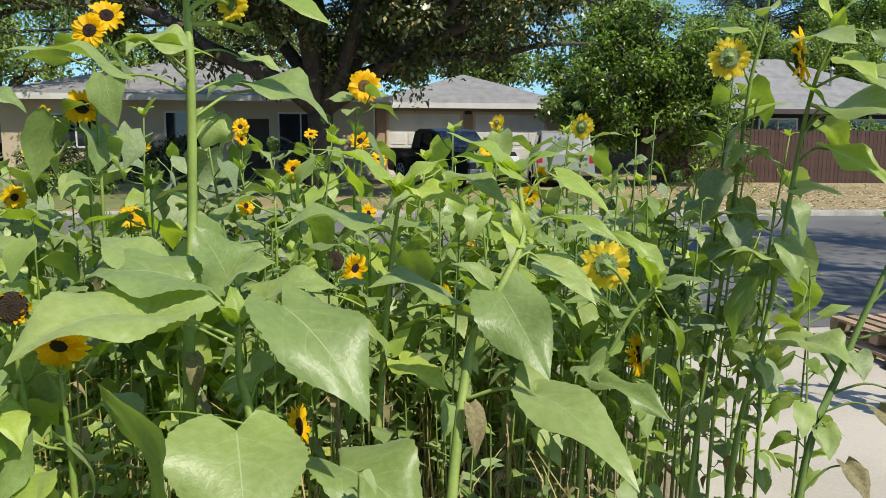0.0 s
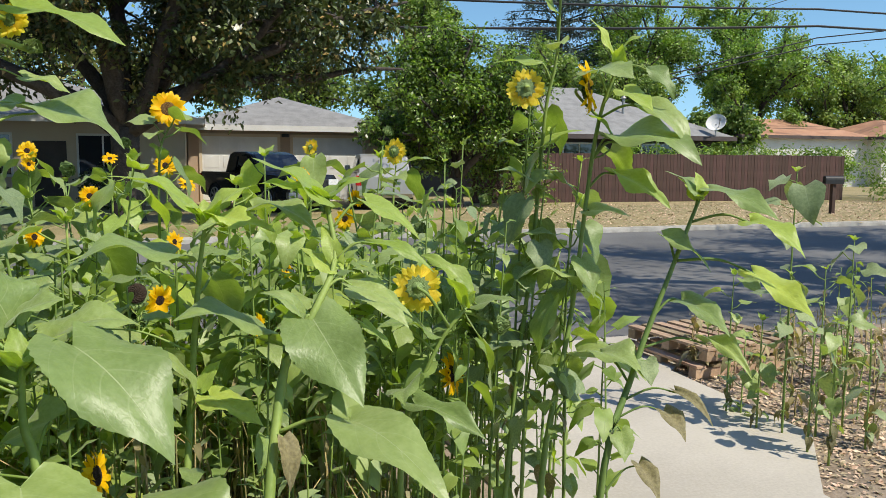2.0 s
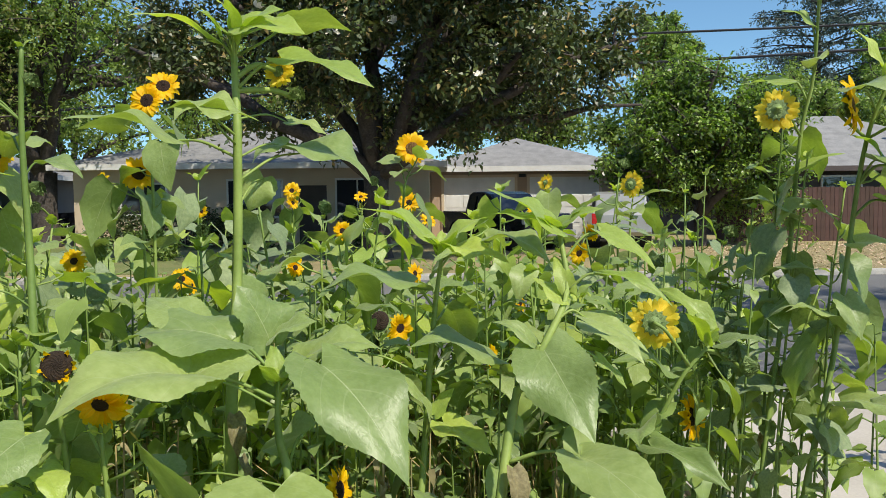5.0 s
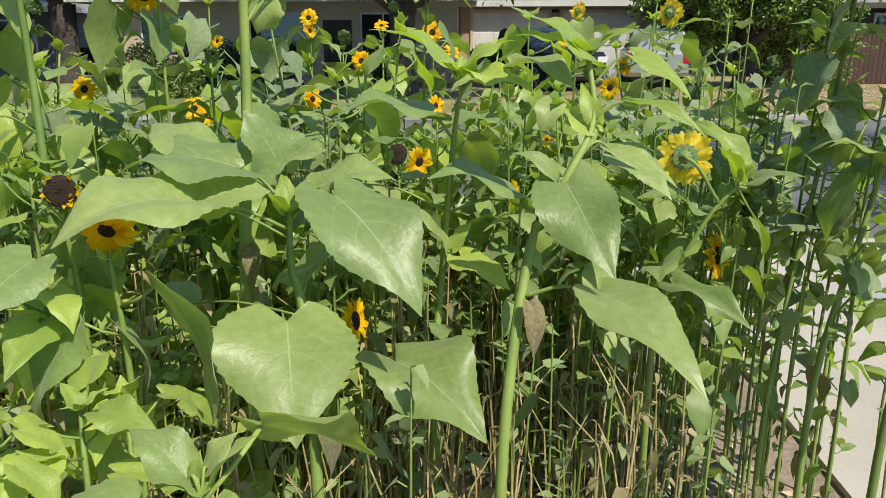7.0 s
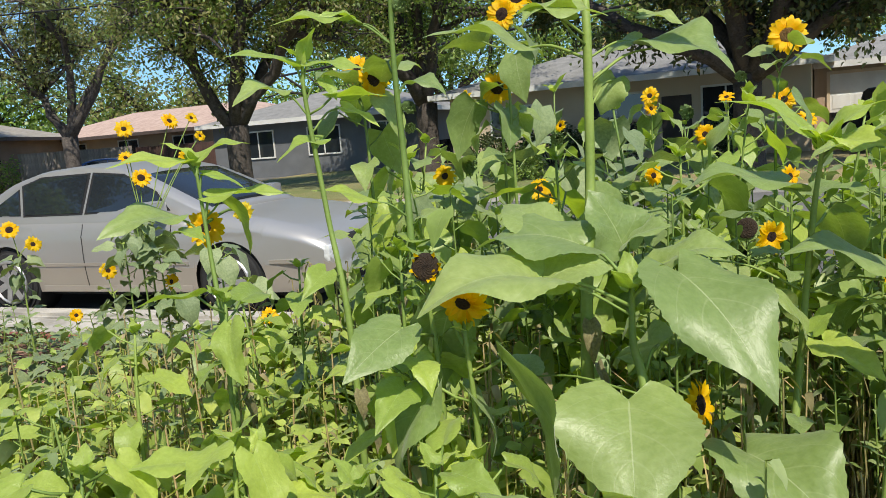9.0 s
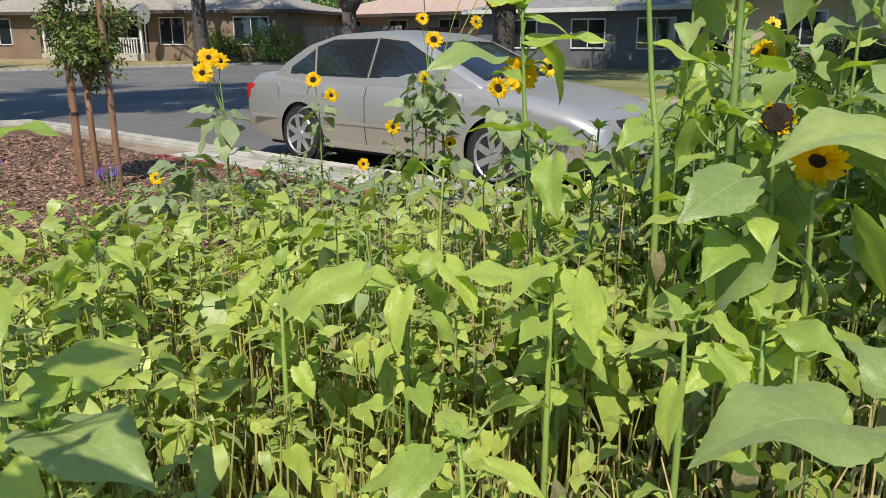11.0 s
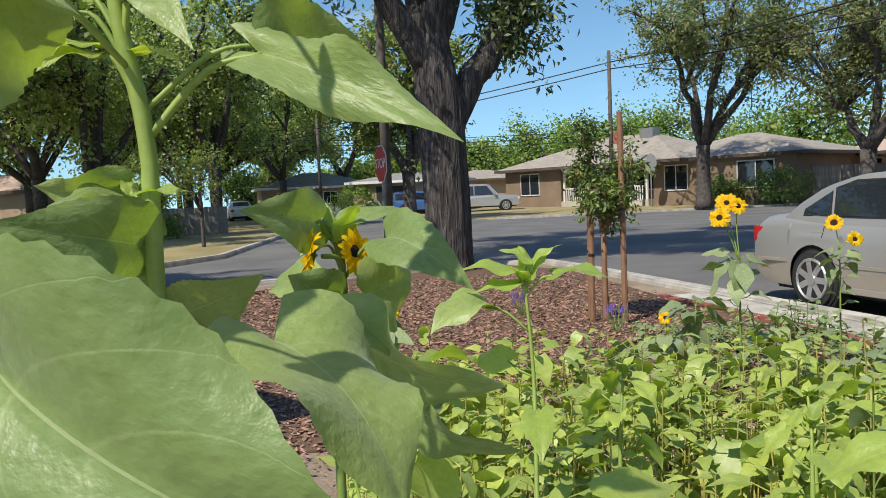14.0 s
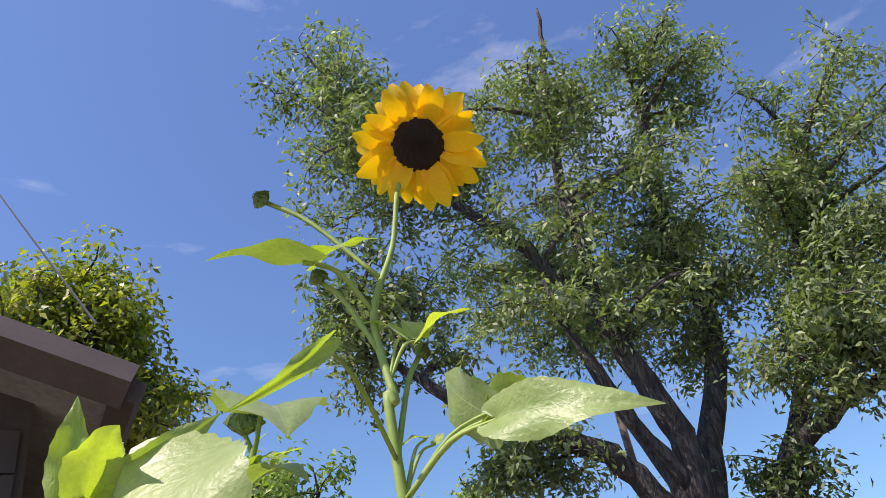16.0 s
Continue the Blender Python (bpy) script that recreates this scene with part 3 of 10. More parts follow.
def tree(label, base, fork, trunk_r, limbs, twigs, per, spread, leaf, mats, seed, bark=BARK, reach=1.6, category="tree", weights=None, name="tree", droop=0.0, twig_r=0.03, lean=(0, 0), primary=5, slim=0.45):
    """limbs: end points of the main limbs; twigs: branchlets on each limb, with a clump of leaves at each end."""
    rng = np.random.default_rng(seed)
    root = thing(name, label, category, base)
    b = Vector(base)
    far_off = b.xy.length > 30
    pieces = []
    f = Vector((lean[0], lean[1], fork))
    trunk = [(0, 0, -0.12), (f.x * 0.05, f.y * 0.05, fork * 0.08), (f.x * 0.3, f.y * 0.3, fork * 0.35), (f.x * 0.65, f.y * 0.65, fork * 0.7), tuple(f)]
    v, fc = tube(trunk, [trunk_r * k for k in (1.45, 1.12, 0.98, 0.93, 1.0)], 18)
    v = [p + Vector((p.x - 0, p.y - 0, 0)).normalized() * 0.07 * trunk_r * math.sin(k % 18 * 2.1 + k // 18) for k, p in enumerate(v)]
    part("trunk", mesh_of("trunk", v, fc, bark, True), None, root)
    centres, sizes = [], []
    main = []
    for number, end in enumerate(limbs):
        e = Vector(end) - b
        start, r0 = f - Vector((0, 0, trunk_r * 0.5)), trunk_r * rng.uniform(0.5, 0.66)
        if number >= primary and main:
            near = min(main, key=lambda q: (q[8] - e).length)
            start, r0 = near[3 + number % 3], trunk_r * rng.uniform(0.2, 0.32)
        line = limb_line(rng, start, e, 0.22, 8)
        if number < primary:
            main.append(line)
        lv, lf = tube(line, [r0 * (1 - i / 8) ** 0.8 + twig_r for i in range(9)], 4 if far_off else 7)
        part("limb", mesh_of("limb", lv, lf, bark, True), None, root)
        for k in range(twigs):
            t = 0.3 + 0.7 * (k + rng.uniform()) / twigs
            s = line[min(8, int(t * 8))]
            d = Vector(rng.normal(0, 1, 3))
            d.z = d.z * 0.7 + 0.15 - droop
            d.normalize()
            far = s + d * reach * rng.uniform(0.5, 1.3)
            twig = [tuple(s), tuple(far)] if far_off else limb_line(rng, s, far, 0.25, 3)
            pieces.append(tube(twig, [twig_r * 1.3 * (1 - 0.75 * i / (len(twig) - 1)) for i in range(len(twig))], 3 if far_off else 4, False))
            centres += [far, s * 0.4 + far * 0.6]
            sizes += [spread, spread * 0.7]
    tv, tf = join(pieces)
    tagged(part("branch", mesh_of("branch", tv, tf, bark, True), None, root, "fine outer branches"), kind="stuff")
    q = leaf_quads(rng, np.array(centres), np.array(sizes) * rng.uniform(0.6, 1.2, len(sizes)), per, leaf, 0.15, slim)
    idx = rng.choice(len(mats), len(q), p=weights) if len(mats) > 1 else None
    tagged(part("crown", quads_mesh("crown", q, mats, idx), None, root), kind="stuff")
    return root, centres


def dome(rng, centre, radii, n, low=-0.5):
    """Points spread over the outer part of an ellipsoid."""
    out = []
    while len(out) < n:
        d = Vector(rng.normal(0, 1, 3)).normalized()
        if d.z < low:
            continue
        k = rng.uniform(0.65, 1.0)
        out.append((centre[0] + d.x * radii[0] * k, centre[1] + d.y * radii[1] * k, centre[2] + d.z * radii[2] * k))
    return out


R = np.random.default_rng(11)
# the big ash on the corner
def spline(points, n=4):
    """A smooth line through the points (Catmull-Rom)."""
    p = [Vector(q) for q in points]
    p = [p[0] * 2 - p[1]] + p + [p[-1] * 2 - p[-2]]
    out = []
    for i in range(1, len(p) - 2):
        for k in range(n):
            t = k / n
            a, b, c, d = p[i - 1 : i + 3]
            out.append(0.5 * ((2 * b) + (c - a) * t + (2 * a - 5 * b + 4 * c - d) * t * t + (3 * b - a - 3 * c + d) * t**3))
    return out + [p[-2]]


def ash_tree(base, seed):
    rng = np.random.default_rng(seed)
    root = thing("tree", "big corner ash tree with a furrowed grey trunk and spreading limbs", "tree", base)
    o = Vector(base)
    pts = spline([(-13.9, 2.45, -0.12), (-13.9, 2.44, 0.35), (-13.9, 2.42, 1.6), (-13.9, 2.38, 2.8), (-13.9, 2.3, 3.6), (-13.88, 2.24, 4.3)], 5)
    radii = [0.56, 0.5, 0.46, 0.43, 0.42, 0.41] + [0.405] * 12 + [0.40, 0.39, 0.37, 0.35, 0.33, 0.31, 0.29, 0.27]
    v, fc = tube([p - o for p in pts], radii[: len(pts)], 44)
    v = [p + Vector((p.x, p.y, 0)).normalized() * 0.013 * (math.sin(k % 44 * 1.9 + k // 44 * 0.35) + math.sin(k % 44 * 2.9 + k // 44 * 0.2)) for k, p in enumerate(v)]
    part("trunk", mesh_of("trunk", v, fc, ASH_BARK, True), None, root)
    routes = [
        ([(-13.9, 2.2, 3.6), (-13.5, 1.31, 5.05), (-13.1, 0.55, 5.65), (-12.7, -0.4, 6.04), (-12.4, -1.22, 6.37), (-12.3, -1.9, 7.2), (-12.3, -2.9, 7.9)], 0.21),
        ([(-13.9, 2.24, 4.0), (-13.7, 2.3, 5.33), (-13.4, 1.99, 6.36), (-13.2, 1.69, 7.43), (-13.0, 1.2, 8.5), (-12.8, 0.19, 9.94), (-12.6, -0.8, 11.1), (-12.6, -2.2, 12.8)], 0.25),
        ([(-13.1, 1.46, 8.2), (-13.2, 1.58, 10.1), (-13.3, 1.54, 11.4), (-13.4, 1.79, 13.7), (-13.4, 2.1, 15.1), (-13.4, 2.3, 16.8)], 0.12),
        ([(-13.95, 2.3, 4.1), (-14.3, 3.0, 5.9), (-14.5, 3.6, 7.46), (-14.65, 3.72, 8.9), (-14.8, 3.6, 10.3), (-15.0, 4.1, 13.1), (-15.1, 4.2, 15.8)], 0.23),
        ([(-13.95, 2.45, 2.5), (-14.05, 2.9, 3.2), (-14.2, 3.72, 4.54), (-14.4, 4.58, 5.76), (-14.6, 5.3, 7.2), (-14.8, 6.3, 9.8), (-15.0, 7.4, 12.9)], 0.27),
        ([(-14.25, 3.95, 4.85), (-13.9, 4.5, 5.27), (-13.5, 5.26, 5.61), (-13.2, 5.8, 5.7), (-12.9, 6.7, 5.8), (-12.6, 8.2, 6.4)], 0.16),
        ([(-13.75, 2.2, 4.7), (-13.3, 1.5, 5.9), (-12.9, 1.0, 7.2), (-12.4, 0.6, 8.6)], 0.11),
        ([(-14.0, 2.3, 3.9), (-15.0, 2.0, 5.6), (-16.2, 1.4, 8.0), (-17.0, 0.8, 11.0)], 0.2),
    ]
    nodes = []
    for route, r0 in routes:
        line = [p - o for p in spline(route, 4)]
        n = len(line) - 1
        line = [p + Vector(rng.normal(0, 0.03, 3)) if 0 < i < n else p for i, p in enumerate(line)]
        lv, lf = tube(line, [r0 * (1 - i / n) ** 0.75 + 0.035 for i in range(n + 1)], 10)
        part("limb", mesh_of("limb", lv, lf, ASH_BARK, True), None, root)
        nodes += line[n // 3 :]
    # boughs reaching out to the crown's lobes
    lobes = [
        ((-12.4, -3.2, 12.6), (1.8, 2.0, 4.2), 15), ((-12.5, -2.0, 8.2), (1.6, 1.6, 1.5), 6), ((-12.6, -0.6, 6.0), (1.3, 1.2, 1.0), 5), ((-13.2, 1.2, 12.6), (1.8, 2.0, 4.4), 14), ((-14.6, 4.4, 13.2), (2.2, 2.2, 3.8), 14),
        ((-12.6, 4.0, 9.4), (1.6, 1.8, 2.4), 5), ((-13.6, 7.6, 10.6), (2.0, 2.2, 3.2), 14), ((-12.9, 7.2, 6.9), (1.6, 1.8, 1.2), 10), ((-12.7, 4.9, 6.4), (1.2, 1.2, 0.9), 6), ((-17.0, 2.4, 11.6), (2.4, 4.2, 4.0), 16), ((-13.4, 9.4, 7.6), (1.4, 1.4, 1.6), 7),
        ((-12.3, 1.2, 8.8), (1.0, 1.4, 1.6), 2), ((-14.6, 2.6, 8.6), (1.4, 1.5, 1.6), 8), ((-14.1, 3.8, 4.6), (0.5, 0.4, 0.6), 3), ((-13.5, 5.7, 7.4), (1.2, 1.2, 0.9), 4), ((-13.5, 7.1, 8.3), (1.3, 1.2, 1.0), 5), ((-13.6, 4.9, 8.4), (1.0, 1.0, 1.0), 3),
    ]
    centres, sizes, pieces = [], [], []
    for centre, radii, n in lobes:
        for end in dome(rng, centre, radii, int(n * 1.3), -0.9):
            e = Vector(end) - o
            s = min(nodes, key=lambda q: (q - e).length + 0.5 * max(0, q.z - e.z + 0.6))
            bough = limb_line(rng, s, e, 0.3, 6)
            pieces.append(tube(bough, [0.06 * (1 - i / 6) ** 0.8 + 0.012 for i in range(7)], 6, False))
            for k in range(16):
                t = 0.3 + 0.7 * (k + rng.uniform()) / 16
                q = bough[min(6, int(t * 6.99))]
                d = Vector(rng.normal(0, 1, 3))
                d.z = d.z * 0.7 - 0.25
                d.normalize()
                far = q + d * rng.uniform(0.35, 1.05)
                pieces.append(tube(limb_line(rng, q, far, 0.3, 3), [0.014, 0.01, 0.007, 0.004], 4, False))
                c2 = far + Vector((0, 0, -0.12))
                centres += [c2, q * 0.35 + far * 0.65]
                sizes += [0.25, 0.2]
    tv, tf = join(pieces)
    tagged(part("branch", mesh_of("branch", tv, tf, BARK, True), None, root, "fine outer branches"), kind="stuff")
    sizes = np.array(sizes) * rng.uniform(0.55, 1.3, len(sizes))
    q = leaf_quads(rng, np.array(centres), sizes, 19, 0.16, 0.12, 0.38)
    tagged(part("crown", quads_mesh("crown", q, [ASH_LEAF]), None, root), kind="stuff")


ash_tree((-13.9, 2.45, 0), 21)
# magnolia across the road
mag_limbs = dome(R, (-1.0, 20.3, 6.3), (7.5, 5.0, 5.5), 60, -0.5)
_, mag_ends = tree("broad dense magnolia tree with white blossoms and rusty leaves", (-1.7, 20.3, 0), 2.3, 0.34, mag_limbs, 11, 84, 0.4, 0.165, [MAG_LEAF, RUST_LEAF], 22, DARKBARK, 1.2, weights=[0.89, 0.11], primary=12)
rngb = random.Random(5)
mag = bpy.data.objects["tree.001"] if "tree.001" in bpy.data.objects else None
# white magnolia blossoms, each a small cup of petals
blossom_me = bpy.data.meshes.new("blossom")
bbm = bmesh.new()
for k in range(6):
    a = k * math.pi / 3
    for s in (0.0,):
        p0 = Vector((0, 0, 0))
        d = Vector((math.cos(a), math.sin(a), 0.55)) * 0.12
        e = Vector((-math.sin(a), math.cos(a), 0)) * 0.055
        vs = [bbm.verts.new(p0), bbm.verts.new(d * 0.6 + e), bbm.verts.new(d * 1.1 + Vector((0, 0, 0.03))), bbm.verts.new(d * 0.6 - e)]
        bbm.faces.new(vs)
bbm.to_mesh(blossom_me)
bbm.free()
blossom_me.materials.append(BLOSSOM)
outer = sorted(mag_ends, key=lambda v: v.y - abs(v.z - 5) * 0.1)[:260]
for k in range(60):
    v = rngb.choice(outer)
    ob = part("blossom", blossom_me, None, mag)
    ob.matrix_basis = pose(v.x + rngb.uniform(-0.3, 0.3), v.y - 0.45, v.z + rngb.uniform(-0.2, 0.3), rngb.uniform(20, 80), rngb.uniform(-40, 40), rngb.uniform(0, 360))

# other trees, near to far
tree("dense bushy broadleaf tree with glossy bright leaves", (8.0, 24.2, 0), 1.0, 0.2, dome(R, (8.2, 24.2, 2.9), (3.5, 2.5, 3.0), 42, -0.7), 9, 80, 0.34, 0.145, [BRIGHT_LEAF, MAG_LEAF], 23, DARKBARK, 0.8, weights=[0.72, 0.28])
tree("old street tree with thin brownish foliage and bare grey limbs", (-16.8, 19.6, 0), 2.2, 0.36, dome(R, (-15.8, 19.6, 5.8), (6.0, 4.2, 4.4), 38, -0.55), 11, 50, 0.42, 0.14, [OLIVE_LEAF, OAK_LEAF], 24, DARKBARK, 1.5, weights=[0.6, 0.4])
tree("street tree with a dark trunk before the grey house", (-13.6, 26.6, 0), 2.6, 0.42, dome(R, (-13.2, 26.2, 6.6), (5.2, 4.0, 4.2), 28, -0.4), 10, 50, 0.5, 0.16, [OAK_LEAF], 25, DARKBARK, 1.5)
tree("tall street tree beside the ranch house", (-38.7, 20.9, 0.2), 3.2, 0.36, dome(R, (-38.0, 20.9, 8.6), (6.0, 5.4, 5.0), 26, -0.2), 12, 24, 0.42, 0.22, [ASH_LEAF, OLIVE_LEAF], 26, BARK, 1.9, weights=[0.7, 0.3])
tree("spreading street tree before the pink-roofed house", (-31.3, 24.9, 0.0), 2.6, 0.34, dome(R, (-30.6, 25.2, 7.4), (5.6, 5.0, 4.4), 26, -0.2), 12, 24, 0.42, 0.21, [ASH_LEAF, OLIVE_LEAF], 27, BARK, 1.8, weights=[0.5, 0.5])
tree("street tree with a pale forked trunk", (-41.7, 5.4, 0.0), 2.6, 0.36, dome(R, (-41.7, 5.2, 7.2), (4.6, 4.6, 4.2), 18, -0.2), 11, 36, 0.6, 0.3, [OAK_LEAF, OLIVE_LEAF], 28, BARK, 1.7, weights=[0.6, 0.4])
tree("small young tree on the corner lawn", (-25.8, -3.4, 0), 1.2, 0.06, dome(R, (-25.8, -3.4, 2.4), (1.2, 1.2, 1.4), 8), 5, 26, 0.3, 0.11, [BRIGHT_LEAF, OLIVE_LEAF], 29, BARK, 0.5, weights=[0.5, 0.5], twig_r=0.012)
tree("leaning dark-trunked tree beyond the side street", (-27.6, -11.2, 0), 4.0, 0.34, dome(R, (-27.4, -10.6, 8.0), (4.8, 4.6, 4.4), 20, -0.3), 11, 36, 0.6, 0.3, [OAK_LEAF], 30, DARKBARK, 1.7, lean=(0.2, 1.0))
tree("bright feathery tree behind the dark house", (-11.1, -8.7, 0), 5.0, 0.2, dome(R, (-10.7, -8.3, 7.7), (2.6, 2.6, 2.2), 30, -0.6), 10, 64, 0.34, 0.15, [SPRING_LEAF, OLIVE_LEAF], 31, DARKBARK, 0.9, weights=[0.75, 0.25])

# cedar behind the fenced house: tiers of level boughs
cedar = thing("tree", "tall blue-green cedar with level tiers of boughs", "tree", (28.5, 60, 0))
cv, cf = tube([(0, 0, -0.1), (0, 0, 9), (0.1, 0, 18.2)], [0.5, 0.32, 0.05], 10)
part("trunk", mesh_of("trunk", cv, cf, DARKBARK, True), None, cedar)
rngc = np.random.default_rng(40)
pads, pads_s, bough_pieces = [], [], []
for tier in range(15):
    z = 6.5 + tier * 0.82
    span = 6.6 * (1 - (tier / 17) ** 2) * (0.5 + 0.6 * rngc.uniform()) + 0.8
    for k in range(7):
        a = rngc.uniform(0, 6.283)
        tip = Vector((math.cos(a) * span, math.sin(a) * span, z + 0.5 + rngc.normal(0, 0.2)))
        bough_pieces.append(tube([(0, 0, z - 0.2), tuple(tip * 0.5 + Vector((0, 0, z * 0.5 + 0.1))), tuple(tip)], [0.1, 0.06, 0.02], 4, False))
        for u in np.linspace(0.3, 1.0, 7):
            pads.append((tip.x * u + rngc.normal(0, 0.35), tip.y * u + rngc.normal(0, 0.35), z + (tip.z - z) * u - 0.1))
            pads_s.append(0.36)
bv, bf = join(bough_pieces)
part("branch", mesh_of("branch", bv, bf, DARKBARK), None, cedar)
cq = leaf_quads(rngc, np.array(pads) + np.array([0, 0, -0.1]), np.array(pads_s), 34, 0.24, 0.05, 0.4, 0.2, 0.35)
part("crown", quads_mesh("crown", cq, [CEDAR_LEAF]), None, cedar)

far_trees = [
    # x, y, crown height, radius, crown half height, kind
    (17.5, 62, 13.0, 2.8, 4.2, 0), (23, 52, 6.5, 4.5, 4.2, 0), (33, 56, 10.5, 5.4, 5.8, 2), (42, 55, 10.5, 5.6, 6.0, 2), (27.5, 48, 6.0, 4.2, 4.0, 0), (37, 46, 6.2, 4.6, 4.2, 2),
    (46, 48, 6.4, 5.0, 4.6, 0), (55, 50, 7.0, 6.0, 5.0, 2), (12, 44, 5.0, 4.6, 4.2, 0), (4, 48, 6.0, 6.0, 5.0, 0), (-6, 42, 7.0, 6.0, 5.4, 1), (31, 41.5, 3.0, 2.4, 2.6, 0),
    (-22, 46, 8.0, 6.0, 5.4, 0), (-34, 52, 5.0, 7.6, 5.0, 2), (-50, 48, 5.0, 7.6, 5.0, 1), (-64, 44, 5.0, 8.1, 5.0, 2), (-80, 38, 5.0, 8.6, 5.2, 0), (-92, 26, 5.0, 8.6, 5.2, 0),
    (-74, 30, 5.0, 6.4, 5.0, 2), (-86, 44, 5.0, 9.0, 5.6, 1), (-104, 30, 5.0, 9.0, 5.8, 2), (-86, 17, 4.6, 6.0, 4.4, 0), (-100, 14, 4.0, 7.6, 3.4, 0), (-68, -2, 9.4, 6.5, 6.9, 2), (-76, 3.5, 9.4, 6.9, 7.1, 0), (-58, -6.5, 8.7, 6.0, 6.4, 1), (-52, -12, 9.9, 6.5, 7.4, 2), (-64, -16, 9.9, 7.6, 7.4, 0),
    (-43, -14, 9.0, 5.6, 6.7, 2), (-40, -4.5, 8.5, 4.8, 5.5, 2), (-36, -20, 10.1, 6.7, 7.4, 0), (-30, -28, 9.4, 6.5, 6.9, 1), (-90, -14, 9.4, 8.6, 6.9, 2), (-46, -26, 10.6, 7.6, 8.0, 0),
    (-110, 40, 4.0, 9.7, 3.4, 0), (-70, 60, 4.0, 9.7, 3.4, 0), (-16, 60, 9.0, 8.0, 7.0, 0), (-33, -8.5, 6.4, 3.9, 4.4, 2),
    (-90, 9, 4.0, 6.5, 3.4, 0), (-84, -4, 9.5, 7.0, 7.0, 0), (-48, -7, 8.6, 4.6, 6.4, 2), (-38, -12, 8.8, 5.0, 6.6, 1), (11.2, 4.2, 9.0, 4.4, 3.0, 0), (18.5, 6.4, 9.0, 4.6, 3.4, 0),
    (-85, -20, 2.4, 6.0, 2.8, 0), (-74, -30, 2.4, 6.0, 2.8, 2), (-68, -42, 2.4, 6.5, 2.8, 0), (-58, -50, 2.6, 6.5, 3.0, 1), (-96, -6, 2.6, 6.5, 3.0, 0), (-98, 6, 2.8, 6.5, 3.2, 2), (-48, -62, 2.6, 7.0, 3.0, 0), (-58, -34, 2.2, 5.0, 2.6, 0), (-90, -34, 2.6, 7.0, 3.0, 0), (-50, -40, 2.2, 5.0, 2.6, 2),
]
kinds = [[OAK_LEAF], [OLIVE_LEAF, OAK_LEAF], [BRIGHT_LEAF, OAK_LEAF]]
for k, (x, y, h, r, hh, kind) in enumerate(far_trees):
    d = math.hypot(x, y)
    east = x > -10 and d < 75
    skyline = east and 15 < x < 50 and y > 45
    low = h <= 5 and not east
    # western crowns: sunlight put into the leaf colour
    foliage = [LIT_OAK_LEAF, OAK_LEAF] if x < -25 and -35 < y < 6 and not low else kinds[kind]
    if skyline:
        per, leaf, reach = 50, 0.0023 * d + 0.055, 0.15
    elif east or low:
        per, leaf, reach = 24, 0.0034 * d + 0.08, 0.18
    else:
        per, leaf, reach = 44, 0.0032 * d + 0.07, 0.22
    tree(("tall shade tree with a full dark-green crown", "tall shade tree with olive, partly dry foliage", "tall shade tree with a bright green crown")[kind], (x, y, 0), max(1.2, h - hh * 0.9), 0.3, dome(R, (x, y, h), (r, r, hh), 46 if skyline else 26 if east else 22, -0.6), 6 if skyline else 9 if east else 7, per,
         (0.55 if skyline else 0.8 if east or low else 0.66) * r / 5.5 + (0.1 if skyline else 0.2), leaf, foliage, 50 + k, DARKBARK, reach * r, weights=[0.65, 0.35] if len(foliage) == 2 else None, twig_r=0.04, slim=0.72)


# ---- houses ----
def hip_roof(lo, hi, eave, ridge, over, mat, parent, thick=0.16, gable=False, edge=None):
    """A roof over a rectangle: ridge along its longer side; gable: ends upright."""
    x0, y0 = lo[0] - over, lo[1] - over
    x1, y1 = hi[0] + over, hi[1] + over
    w, d = x1 - x0, y1 - y0
    if w >= d:
        run = 0 if gable else d / 2
        ra, rb = ((x0 + run, (y0 + y1) / 2), (x1 - run, (y0 + y1) / 2))
    else:
        run = 0 if gable else w / 2
        ra, rb = (((x0 + x1) / 2, y0 + run), ((x0 + x1) / 2, y1 - run))
    bm = bmesh.new()
    c = [bm.verts.new((*p, eave)) for p in ((x0, y0), (x1, y0), (x1, y1), (x0, y1))]
    a, b = bm.verts.new((*ra, ridge)), bm.verts.new((*rb, ridge))
    if w >= d:
        bm.faces.new((c[0], c[1], b, a)), bm.faces.new((c[2], c[3], a, b)), bm.faces.new((c[1], c[2], b)), bm.faces.new((c[3], c[0], a))
    else:
        bm.faces.new((c[1], c[2], b, a)), bm.faces.new((c[3], c[0], a, b)), bm.faces.new((c[0], c[1], a)), bm.faces.new((c[2], c[3], b))
    bm.faces.new(c[::-1])
    bmesh.ops.recalc_face_normals(bm, faces=bm.faces)
    roof = part("roof", bm, mat, parent)
    bm = bmesh.new()
    for p, q in ((lo_, hi_) for lo_, hi_ in (((x0, y0 - 0.03), (x1, y0 + 0.03)), ((x0, y1 - 0.03), (x1, y1 + 0.03)), ((x0 - 0.03, y0 + 0.035), (x0 + 0.03, y1 - 0.035)), ((x1 - 0.03, y0 + 0.035), (x1 + 0.03, y1 - 0.035)))):
        box_bm((*p, eave - thick), (*q, eave + 0.035), 0, bm)
    part("fascia", bm, edge or (WHITE if mat is SHINGLE else FASCIA), roof)
    return roof


